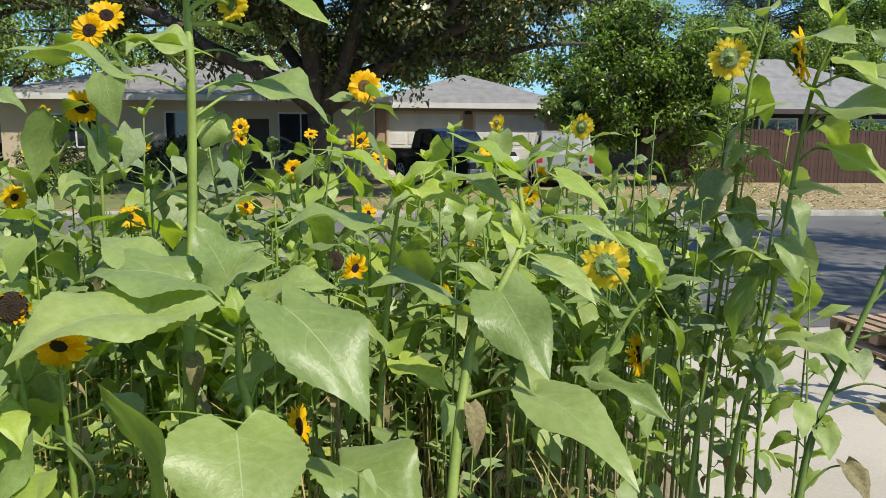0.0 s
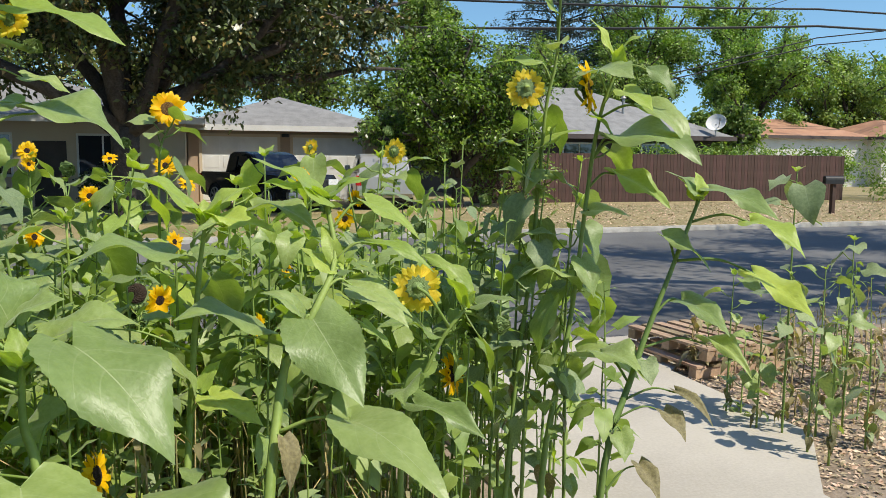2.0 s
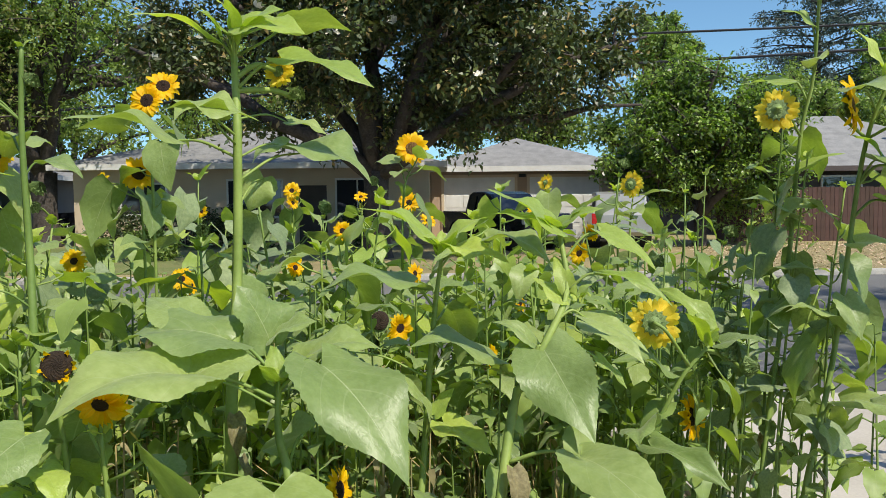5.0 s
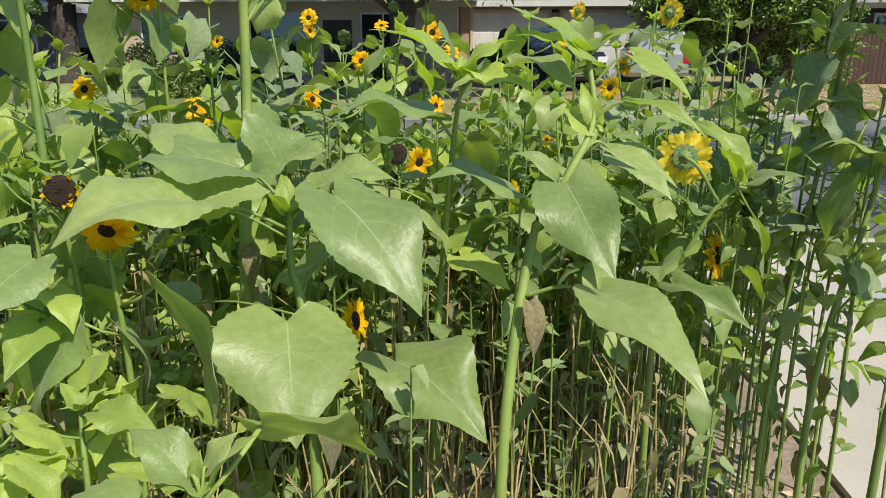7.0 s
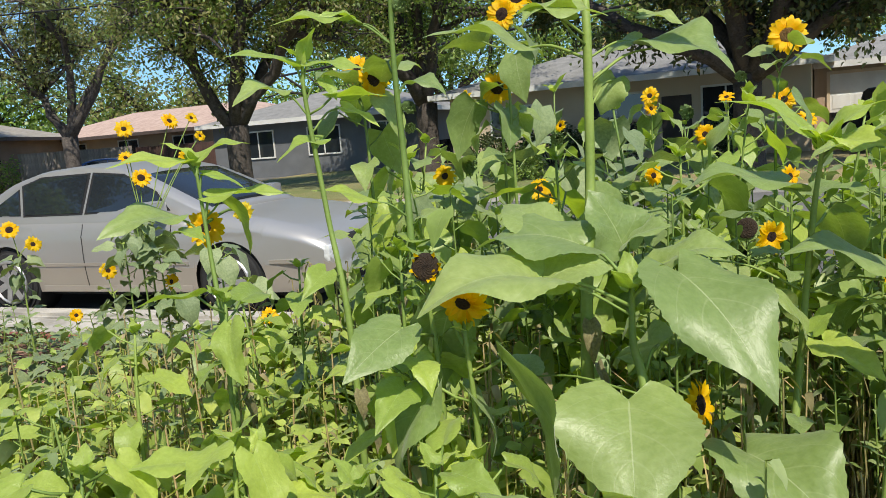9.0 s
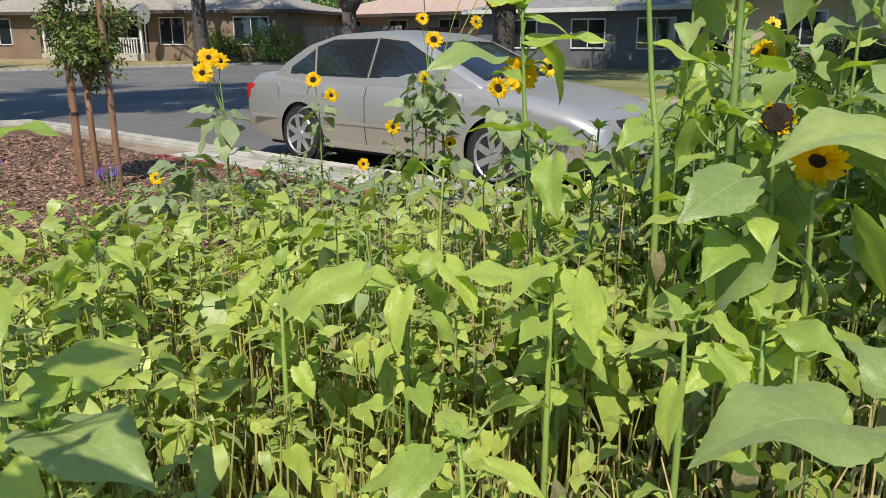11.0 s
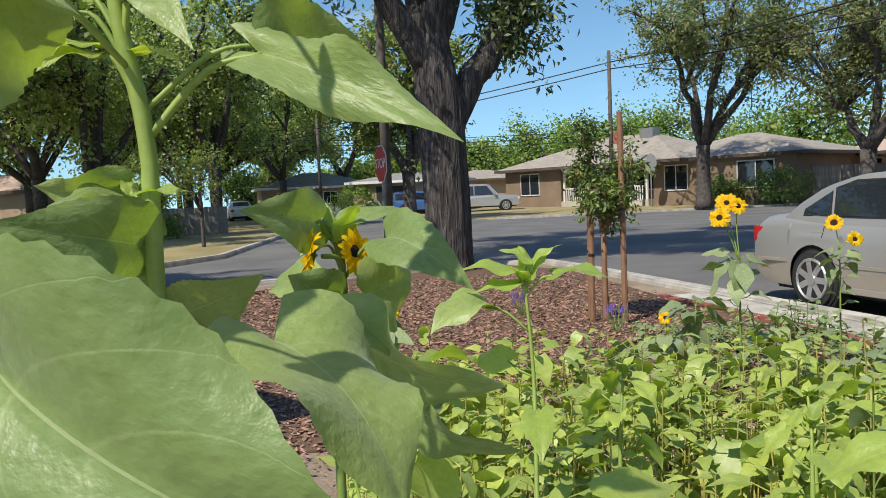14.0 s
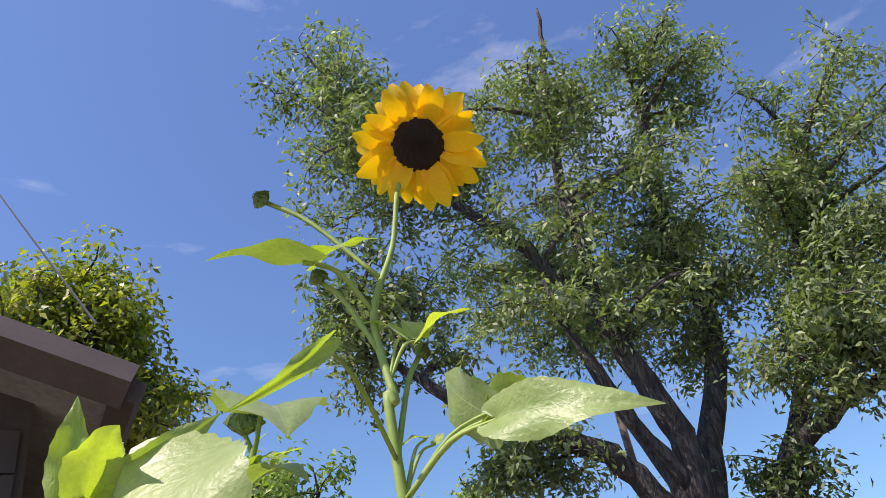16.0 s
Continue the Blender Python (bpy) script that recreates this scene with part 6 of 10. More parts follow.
# ---- sunflowers ----
def blade_mesh(seed, width, bend, fold, nu=16, nv=4, mats=(), teeth=0.05, twist=0.0, lobes=0.13, ripple=0.16):
    """A heart-shaped leaf blade of unit length along +y, its face to +z: serrated edge, midrib fold, bend and ripples."""
    r = random.Random(seed)
    ph, ph2 = r.uniform(0, 6), r.uniform(0, 6)
    line = [(0.0, 0.0)]
    for i in range(40):
        th = bend * (0.5 - (i + 0.5) / 40)
        line.append((line[-1][0] + math.cos(th) / 40, line[-1][1] + math.sin(th) / 40))
    chord = line[-1][0]
    tilt = math.atan2(line[-1][1], line[-1][0])
    line = [((a * math.cos(tilt) + b * math.sin(tilt)) / chord, (b * math.cos(tilt) - a * math.sin(tilt)) / chord) for a, b in line]
    verts, faces, uvs = [], [], []
    for i in range(nu + 1):
        u = (i / nu) ** 1.45
        k = min(39, int(u * 40))
        y = line[k][0] + (line[k + 1][0] - line[k][0]) * (u * 40 - k)
        z = line[k][1] + (line[k + 1][1] - line[k][1]) * (u * 40 - k)
        w = width / 2 * max(0.0, math.sin(math.pi * u**0.6)) ** 0.85 * (1 - u) ** 0.22 * 1.07 + 0.003
        lobe = lobes * math.exp(-((u / 0.2) ** 2)) * min(1.0, u / 0.01)
        for j in range(-nv, nv + 1):
            v = j / nv
            ww = w * (1 + (teeth * (1 if i % 2 else -1) if abs(j) == nv and 1 < i < nu else 0)) * (1 + 0.07 * math.sin(ph2 + u * 5 + (2 if v > 0 else 0)))
            back = lobe * abs(v)
            soft = math.sqrt(v * v + 0.012) - 0.11
            zz = z + fold * ww * (1.35 * soft - 0.95 * v * v) + ripple * w * abs(v) ** 2.2 * math.sin(u * 10 + ph + (1.9 if v > 0 else 0))
            zz += 0.016 * math.sin(u * 13 + ph2 + v * 2) * abs(v) * (1 - u)
            a = twist * (u - 0.3)
            x = v * ww
            verts.append((x * math.cos(a) + 0.05 * math.sin(ph) * u * u, y - back, zz + x * math.sin(a)))
            uvs.append((0.5 + 0.5 * v, u))
    row = 2 * nv + 1
    for i in range(nu):
        for j in range(row - 1):
            faces.append((i * row + j, i * row + j + 1, (i + 1) * row + j + 1, (i + 1) * row + j))
    me = mesh_of("leaf", verts, faces, list(mats), True)
    lay = me.uv_layers.new(name="blade")
    lay.data.foreach_set("uv", [c for f in faces for i in f for c in uvs[i]])
    return me


def blade_set(mat, n, seed, nu, nv, wide=(0.62, 0.85), bend=(0.3, 1.1), fold=(0.05, 0.35)):
    r = random.Random(seed)
    return [blade_mesh(seed * 31 + k, r.uniform(*wide), r.uniform(*bend), r.uniform(*fold), nu, nv, [mat], 0.035 if nu < 20 else 0.022, r.uniform(-0.6, 0.6), r.uniform(0.12, 0.18) if nu < 30 else r.uniform(0.15, 0.21), r.uniform(0.1, 0.3)) for k in range(n)]


BLADES = {
    "big": blade_set(LEAF, 9, 1, 34, 7, (0.74, 0.94), (0.5, 1.4), (0.2, 0.6)),
    "mid": blade_set(LEAF, 12, 2, 16, 4, (0.55, 0.85), (0.4, 1.6), (0.1, 0.7)),
    "slim": blade_set(LEAF, 5, 8, 26, 5, (0.42, 0.54), (0.4, 1.0), (0.2, 0.5)),
    "young": blade_set(YOUNG, 9, 3, 16, 4, (0.48, 0.7), (0.3, 1.2), (0.15, 0.6)),
    "dusty": blade_set(DUSTY, 8, 4, 12, 3, (0.6, 0.85), (0.4, 1.5), (0.1, 0.7)),
    "wilt": blade_set(WILT, 5, 5, 10, 3, (0.3, 0.6), (0.8, 1.8), (0.5, 1.2)),
}


FAR_BLADES = {
    "mid": blade_set(LEAF, 12, 2, 9, 2, (0.55, 0.85), (0.4, 1.6), (0.1, 0.7)),
    "young": blade_set(YOUNG, 9, 3, 9, 2, (0.48, 0.7), (0.3, 1.2), (0.15, 0.6)),
    "dusty": blade_set(DUSTY, 8, 4, 8, 2, (0.6, 0.85), (0.4, 1.5), (0.1, 0.7)),
    "wilt": blade_set(WILT, 5, 5, 7, 2, (0.3, 0.6), (0.8, 1.8), (0.5, 1.2)),
}


def petal_mesh(seed, mat):
    r = random.Random(seed)
    verts, faces = [], []
    n = 6
    for i in range(n + 1):
        u = i / n
        w = 0.25 * (math.sin(math.pi * min(1, 0.16 + u * 0.82)) ** 0.62) + 0.006
        z = 0.10 * math.sin(u * 2.6) - r.uniform(0.0, 0.22) * u * u
        for v in (-1, 0, 1):
            verts.append((v * w, u, z + (0.035 if v else 0)))
    for i in range(n):
        for j in range(2):
            faces.append((i * 3 + j, i * 3 + j + 1, i * 3 + j + 4, i * 3 + j + 3))
    return mesh_of("petal", verts, faces, mat, True)


PETALS = [petal_mesh(k, PETAL) for k in range(5)]
PALE_PETALS = [petal_mesh(k + 9, PALE_PETAL) for k in range(4)]


def disc_mesh(mat, bumps=True):
    """A domed seed disc of unit radius, faced with rings of small florets."""
    verts, faces = [(0, 0, 0.26)], []
    n, m = 7, 26
    for i in range(1, n + 1):
        rr = i / n
        for k in range(m):
            a = 2 * math.pi * (k + 0.5 * (i % 2)) / m
            lift = 0.26 * (1 - rr**2.2) + (0.05 * ((i + k) % 2) if bumps else 0) + 0.06 * math.exp(-((rr - 0.75) * 5) ** 2)
            verts.append((rr * math.cos(a), rr * math.sin(a), lift))
    for k in range(m):
        faces.append((0, 1 + k, 1 + (k + 1) % m))
    for i in range(n - 1):
        for k in range(m):
            a, b = 1 + i * m + k, 1 + i * m + (k + 1) % m
            faces.append((a, a + m, b + m, b))
    o = len(verts)
    for k in range(m):
        a = 2 * math.pi * (k + 0.5 * (n % 2)) / m
        verts.append((0.75 * math.cos(a), 0.75 * math.sin(a), -0.32))
    for k in range(m):
        a, b = 1 + (n - 1) * m + k, 1 + (n - 1) * m + (k + 1) % m
        faces.append((a, o + k, o + (k + 1) % m, b))
    faces.append(tuple(o + k for k in range(m))[::-1])
    return mesh_of("disc", verts, faces, mat)


def bract_mesh():
    """The green cup behind a flower, with two rings of pointed bracts."""
    verts, faces = [], []
    for ring, (r0, r1, z0, z1, n) in enumerate(((0.55, 1.3, -0.3, -0.12, 13), (0.45, 1.05, -0.42, -0.3, 11))):
        for k in range(n):
            a = 2 * math.pi * (k + 0.5 * ring) / n
            c, s = math.cos(a), math.sin(a)
            o = len(verts)
            w = 0.26
            verts += [(r0 * c + w * 0.7 * s, r0 * s - w * 0.7 * c, z0), (r0 * c - w * 0.7 * s, r0 * s + w * 0.7 * c, z0), (0.95 * c - w * s, 0.95 * s + w * c, z0 - 0.03), (r1 * c, r1 * s, z1), (0.95 * c + w * s, 0.95 * s - w * c, z0 - 0.03)]
            faces.append((o, o + 1, o + 2, o + 3, o + 4))
    o = len(verts)
    for i, (rr, z) in enumerate(((0.98, -0.05), (0.85, -0.3), (0.5, -0.48), (0.16, -0.6), (0.1, -0.8))):
        for k in range(12):
            a = 2 * math.pi * k / 12
            verts.append((rr * math.cos(a), rr * math.sin(a), z))
    for i in range(4):
        for k in range(12):
            faces.append((o + i * 12 + k, o + i * 12 + (k + 1) % 12, o + (i + 1) * 12 + (k + 1) % 12, o + (i + 1) * 12 + k))
    bonded(verts, faces, o)
    return mesh_of("calyx", verts, faces, BRACT, True)


DISC_ME, DEAD_ME, BRACT_ME = disc_mesh(DISC), disc_mesh(DEAD), bract_mesh()
PALE_DISC_ME = disc_mesh(material("young_disc", (0.30, 0.16, 0.03), (0.10, 0.05, 0.02), 40, 0.8, 0, 0.004, 200, fine=0.8))


def bud_mesh():
    verts, faces = [], []
    for ring, (r0, z0, n, tall) in enumerate(((0.6, 0.0, 9, 1.0), (0.75, -0.05, 9, 0.8), (0.85, -0.15, 8, 0.55))):
        for k in range(n):
            a = 2 * math.pi * (k + 0.5 * ring) / n
            c, s = math.cos(a), math.sin(a)
            o = len(verts)
            verts += [(r0 * 0.5 * c + 0.3 * s, r0 * 0.5 * s - 0.3 * c, z0 - 0.2), (r0 * 0.5 * c - 0.3 * s, r0 * 0.5 * s + 0.3 * c, z0 - 0.2), (r0 * c - 0.26 * s, r0 * s + 0.26 * c, z0 + 0.2 * tall), (r0 * (0.4 + 0.5 * (1 - tall)) * c, r0 * (0.4 + 0.5 * (1 - tall)) * s, z0 + 0.75 * tall), (r0 * c + 0.26 * s, r0 * s - 0.26 * c, z0 + 0.2 * tall)]
            faces.append((o, o + 1, o + 2, o + 3, o + 4))
    o = len(verts)
    for i, (rr, z) in enumerate(((0.2, 0.35), (0.6, 0.2), (0.7, -0.1), (0.4, -0.4), (0.12, -0.6))):
        for k in range(10):
            a = 2 * math.pi * k / 10
            verts.append((rr * math.cos(a), rr * math.sin(a), z))
    for i in range(4):
        for k in range(10):
            faces.append((o + i * 10 + k, o + (i + 1) * 10 + k, o + (i + 1) * 10 + (k + 1) % 10, o + i * 10 + (k + 1) % 10))
    bonded(verts, faces, o)
    return mesh_of("bud", verts, faces, BRACT)


BUD_ME = bud_mesh()


def facing(at, normal, scale, spin=0.0):
    z = Vector(normal).normalized()
    x = z.cross(Vector((0.1, 0.2, 1))).normalized()
    y = z.cross(x)
    m = Matrix((x, y, z)).transposed().to_4x4()
    return Matrix.Translation(at) @ m @ Matrix.Rotation(spin, 4, "Z") @ Matrix.Scale(scale, 4)


def flower_head(plant, at, normal, diameter, kind="full", seed=0):
    """kind: full, pale (seen mostly from behind), dead, half (few petals left), bud."""
    r = random.Random(seed)
    if kind == "bud":
        ob = part("bud", BUD_ME, None, plant, "closed green bud")
        ob.matrix_basis = facing(at, normal, diameter / 1.6, r.uniform(0, 6))
        return ob
    rad = diameter * (0.25 if kind in ("dead", "half") else 0.205 if diameter > 0.12 else 0.15)
    disc = part("flower_head", DEAD_ME if kind in ("dead", "half") else PALE_DISC_ME if kind == "gold" else DISC_ME, None, plant, "withered dark head" if kind in ("dead", "half") else "brown-centred yellow flower head")
    disc.matrix_basis = facing(at, normal, rad, r.uniform(0, 6))
    b = part("calyx", BRACT_ME, None, disc, "green calyx")
    n = {"full": 22 if diameter < 0.12 else 30, "pale": 27, "gold": 27, "half": 14, "dead": 0}[kind]
    petals = []
    for k in range(n):
        a = 2 * math.pi * (k + r.uniform(-0.3, 0.3)) / max(n, 1)
        if kind == "half":
            a = r.uniform(0, 6.283)
        out = (k % 2) * 10 - 4 if kind != "half" else r.uniform(55, 115)
        ln = (0.5 * diameter / rad - 0.93 if kind != "dead" else 1.0) * r.uniform(0.82, 1.12) * (0.6 if kind == "half" else 1.0)
        m = Matrix.Rotation(a, 4, "Z") @ Matrix.Translation((0, 0.9, 0.0 + 0.03 * (k % 2))) @ Matrix.Rotation(radians(out + r.uniform(-16, 20)), 4, "X") @ Matrix.Rotation(radians(r.uniform(-25, 25)), 4, "Y") @ Matrix.Scale(ln, 4)
        petals.append((r.choice(PALE_PETALS if kind == "pale" else PETALS), m))
    place = plant.matrix_basis @ Vector(at)
    if place.xy.length > 2.6 and petals:
        # too small to tell petal from petal: one ruffled ring
        v, f = join([([m @ q.co for q in me.vertices], [tuple(p.vertices) for p in me.polygons]) for me, m in petals])
        part("petals", mesh_of("petals", v, f, petals[0][0].materials[0], True), None, disc, "ring of yellow petals").parent = disc
        return disc
    for me, m in petals:
        part("petal", me, None, disc).matrix_basis = m
    return disc


def place_blade(plant, me, base, tip, up=(0, 0, 1), width=1.0):
    """A blade from its base to its tip (in the plant's own space), its face towards up."""
    b, t = Vector(base), Vector(tip)
    y = t - b
    ln = y.length
    y.normalize()
    x = y.cross(Vector(up))
    if x.length < 0.05:
        x = y.cross(Vector((0.4, -0.8, 0.2)))
    x.normalize()
    z = x.cross(y)
    ob = part("leaf", me, None, plant)
    ob.matrix_basis = Matrix.Translation(b) @ Matrix((x, y, z)).transposed().to_4x4() @ Matrix.Diagonal((ln * width, ln, ln, 1))
    return ob


def curve3(points, n):
    """A smooth line through the points (Catmull-Rom)."""
    p = [Vector(q) for q in points]
    if len(p) == 2:
        p = [p[0], p[0].lerp(p[1], 0.5), p[1]]
    p = [p[0] * 2 - p[1]] + p + [p[-1] * 2 - p[-2]]
    out = []
    for i in range(1, len(p) - 2):
        for k in range(n):
            t = k / n
            a, b, c, d = p[i - 1 : i + 3]
            out.append(0.5 * ((2 * b) + (c - a) * t + (2 * a - 5 * b + 4 * c - d) * t * t + (3 * b - a - 3 * c + d) * t**3))
    out.append(p[-2])
    return out


def sunflower(label, stem, r0=0.012, leaves=(), auto=8, size=0.17, heads=(), seed=0, blades="mid", low=0.35, crown=4, wilted=2, group="", droop=0.5):
    """stem: points in the world from the ground up. leaves: (base, tip, kind, width, up) in the world.
    heads: (place, facing, diameter, kind) in the world. auto: further leaves set spirally; crown: small leaves round the top."""
    r = random.Random(seed)
    o = Vector((stem[0][0], stem[0][1], 0))
    plant = thing("sunflower", label, "sunflower", o, 0, group)
    leaf_set = FAR_BLADES if o.xy.length > 2.4 else BLADES
    line = [p - o for p in curve3([Vector(s) for s in stem], 6)]
    line[0].z = -0.03
    n = len(line)
    pieces = [tube(line, [r0 * (1 - 0.6 * i / (n - 1)) for i in range(n)], 8)]

    def at(f):
        k = min(n - 2, int(f * (n - 1)))
        return line[k].lerp(line[k + 1], f * (n - 1) - k)

    for base, tip, kind, width, up in leaves:
        b, t = Vector(base) - o, Vector(tip) - o
        k = min(range(n), key=lambda i: (line[i] + Vector((0, 0, 0.06)) - b).length)
        node = line[k]
        if (node - b).length < 0.45:
            mid = node.lerp(b, 0.55) + Vector((0, 0, 0.02))
            pieces.append(tube(curve3([node, mid, b + (t - b) * 0.02], 4), [0.0022 + 0.008 * (t - b).length] * 5 + [0.0016 + 0.006 * (t - b).length] * 4, 6))
        place_blade(plant, r.choice(BLADES[kind]), b, t, up, width)
    for k in range(auto):
        f = low + (0.96 - low) * (k + 0.3) / auto
        node = at(f)
        a = seed * 1.7 + k * 2.4 + r.uniform(-0.4, 0.4)
        s = size * (0.55 + 0.75 * math.sin(math.pi * min(1.0, 0.25 + 0.75 * (1 - f + 0.25)))) * r.uniform(0.8, 1.2)
        d = Vector((math.cos(a), math.sin(a), 0))
        b = node + d * s * r.uniform(0.35, 0.6) + Vector((0, 0, s * r.uniform(0.15, 0.4)))
        fall = r.uniform(-1.0, 0.2) if r.random() < 0.7 else r.uniform(-1.9, -0.9)
        t = b + d * s * (0.9 if fall > -0.9 else 0.5) + Vector((0, 0, s * (fall * droop * 1.4 - 0.05)))
        pieces.append(tube([node, node.lerp(b, 0.55) + Vector((0, 0, -0.01 + 0.02 * s)), b], [0.0024 * s / 0.17 + 0.0009] * 3, 5))
        place_blade(plant, r.choice(leaf_set[blades]), b, t, (r.uniform(-0.6, 0.6) + 0.2 * d.x, r.uniform(-0.6, 0.6) + 0.2 * d.y, 1))
    for k in range(crown):
        node = at(0.985)
        a = seed + k * 2.4
        s = size * r.uniform(0.3, 0.6)
        d = Vector((math.cos(a), math.sin(a), 0))
        b = node + d * s * 0.12 + Vector((0, 0, s * 0.1))
        place_blade(plant, r.choice(leaf_set["young"]), b, b + d * s * 0.7 + Vector((0, 0, s * r.uniform(0.2, 0.9))), (-d.x * 0.6, -d.y * 0.6, 1))
    for k in range(wilted):
        node = at(r.uniform(0.12, low + 0.1))
        a = r.uniform(0, 6.283)
        s = size * r.uniform(0.5, 0.8)
        d = Vector((math.cos(a), math.sin(a), 0))
        b = node + d * s * 0.25
        pieces.append(tube([node, b], [0.003, 0.0025], 5))
        place_blade(plant, r.choice(leaf_set["wilt"]), b, b + d * s * 0.15 - Vector((0, 0, s)), (d.x, d.y, 0.2))
    for k, (p, facing_dir, diameter, kind) in enumerate(heads):
        p = Vector(p) - o
        fd = Vector(facing_dir).normalized()
        back = p - fd * diameter * (0.2 if kind != "bud" else 0.3)
        top = min(line, key=lambda q: (q + Vector((0, 0, 0.14 if kind == "bud" and diameter < 0.04 else 0.05)) - back).length) if (line[-1] - back).length > 0.03 else line[-1]
        pieces.append(tube(curve3([top, top.lerp(back, 0.6) - fd * diameter * 0.15 + Vector((0, 0, 0.02)), back], 4), [r0 * 0.42] * 9, 7))
        flower_head(plant, p, fd, diameter, kind, seed * 7 + k)
    v, f = grown(pieces)
    part("stem", mesh_of("stem", v, f, STEM, True), None, plant)
    return plant


# ---- the nearer sunflowers, one by one ----

sunflower(
    "tall green sunflower with broad heart-shaped leaves and a leafy tip",
    [(-0.462, 2.055, 0.000), (-0.462, 2.055, 0.909), (-0.474, 2.200, 1.335), (-0.465, 2.210, 1.739), (-0.487, 2.279, 1.961), (-0.481, 2.260, 2.064)],
    0.0190,
    [((-0.569, 2.066, 1.805), (-0.373, 2.073, 1.766), "big", 1.00, (0.11, -0.33, 0.96)),
     ((-0.549, 2.253, 2.008), (-0.711, 2.084, 2.033), "young", 0.90, (0.10, -0.33, 0.94)),
     ((-0.501, 2.240, 2.023), (-0.551, 2.140, 2.068), "young", 1.15, (0.10, -0.60, 0.75)),
     ((-0.479, 2.240, 2.015), (-0.485, 2.140, 2.110), "young", 1.03, (0.10, -0.60, 0.75)),
     ((-0.451, 2.240, 2.039), (-0.259, 2.140, 2.001), "young", 1.03, (0.10, -0.60, 0.75)),
     ((-0.452, 2.240, 2.031), (-0.316, 2.140, 2.063), "young", 0.92, (0.10, -0.60, 0.75)),
     ((-0.351, 2.259, 1.952), (-0.083, 2.158, 1.861), "young", 0.80, (0.07, -0.34, 0.94)),
     ((-0.483, 2.266, 2.035), (-0.504, 2.239, 2.126), "young", 0.80, (0.09, -0.33, 0.93)),
     ((-0.452, 2.276, 2.023), (-0.299, 2.306, 2.032), "young", 0.70, (0.08, -0.33, 0.93)),
     ((-0.521, 2.259, 2.018), (-0.569, 2.229, 2.092), "young", 0.70, (0.09, -0.33, 0.93)),
     ((-0.659, 2.259, 1.733), (-0.871, 2.064, 1.773), "slim", 1.00, (0.11, -0.33, 0.98)),
     ((-0.353, 2.338, 1.722), (-0.445, 2.271, 1.668), "mid", 0.90, (0.06, -0.34, 0.98)),
     ((-0.323, 2.344, 1.704), (-0.116, 2.272, 1.607), "mid", 1.00, (0.06, -0.34, 0.98)),
     ((-0.424, 2.328, 1.632), (-0.472, 2.317, 1.537), "mid", 1.20, (0.21, -0.98, 0.33)),
     ((-0.406, 2.380, 2.077), (-0.449, 2.363, 2.112), "young", 1.00, (0.07, -0.33, 0.93)),
     ((-0.368, 2.431, 1.797), (-0.257, 2.452, 1.763), "mid", 1.00, (0.06, -0.34, 0.97))],
    3, 0.16,
    [((-0.380, 2.359, 1.937), (0.26, 0.57, -0.07), 0.100, "pale"),
     ((-0.332, 2.377, 1.876), (0.27, -0.32, 0.41), 0.050, "bud")],
    1, "mid", 0.30, 2, 2, "", 0.50)

sunflower(
    "stout sunflower with very large dusty-green leaves",
    [(-0.218, 1.672, 0.000), (-0.218, 1.672, 0.576), (-0.258, 1.792, 0.926), (-0.284, 1.812, 1.038), (-0.288, 1.841, 1.153)],
    0.0160,
    [((-0.469, 1.760, 1.182), (-0.658, 1.527, 1.149), "big", 1.15, (0.12, -0.32, 1.07)),
     ((-0.463, 1.761, 1.178), (-0.326, 1.831, 1.202), "big", 1.25, (0.12, -0.32, 1.07)),
     ((-0.403, 1.879, 1.241), (-0.675, 1.824, 1.226), "big", 0.95, (0.10, -0.33, 1.06)),
     ((-0.505, 1.904, 1.278), (-0.639, 1.966, 1.329), "big", 1.20, (0.12, -0.33, 1.05)),
     ((-0.330, 1.950, 1.227), (-0.406, 1.947, 1.365), "big", 1.30, (0.08, -0.33, 1.06)),
     ((-0.320, 1.954, 1.236), (-0.212, 1.932, 1.280), "mid", 1.20, (0.08, -0.34, 1.05)),
     ((-0.196, 1.878, 1.185), (0.011, 1.695, 0.963), "big", 0.85, (0.06, -0.34, 1.07)),
     ((-0.278, 1.726, 0.940), (-0.223, 1.516, 0.755), "big", 1.30, (0.23, -0.91, 0.69)),
     ((-0.260, 2.007, 1.168), (-0.069, 2.041, 1.191), "mid", 1.10, (0.07, -0.34, 1.07)),
     ((-0.285, 1.843, 1.157), (-0.332, 1.838, 1.192), "young", 1.00, (0.08, -0.33, 1.07)),
     ((-0.283, 1.834, 1.161), (-0.247, 1.846, 1.182), "young", 1.00, (0.08, -0.33, 1.07)),
     ((-0.260, 1.964, 0.993), (-0.388, 2.017, 0.917), "big", 1.20, (0.07, -0.33, 1.10)),
     ((-0.067, 1.913, 0.768), (0.144, 1.703, 0.663), "big", 0.90, (0.03, -0.32, 1.14)),
     ((-0.580, 1.945, 0.895), (-0.655, 2.037, 0.923), "mid", 1.00, (0.12, -0.31, 1.11))],
    0, 0.20,
    [((-0.181, 2.030, 0.827), (0.91, -0.23, 0.17), 0.130, "full"),],
    2, "mid", 0.25, 3, 2, "", 0.50)

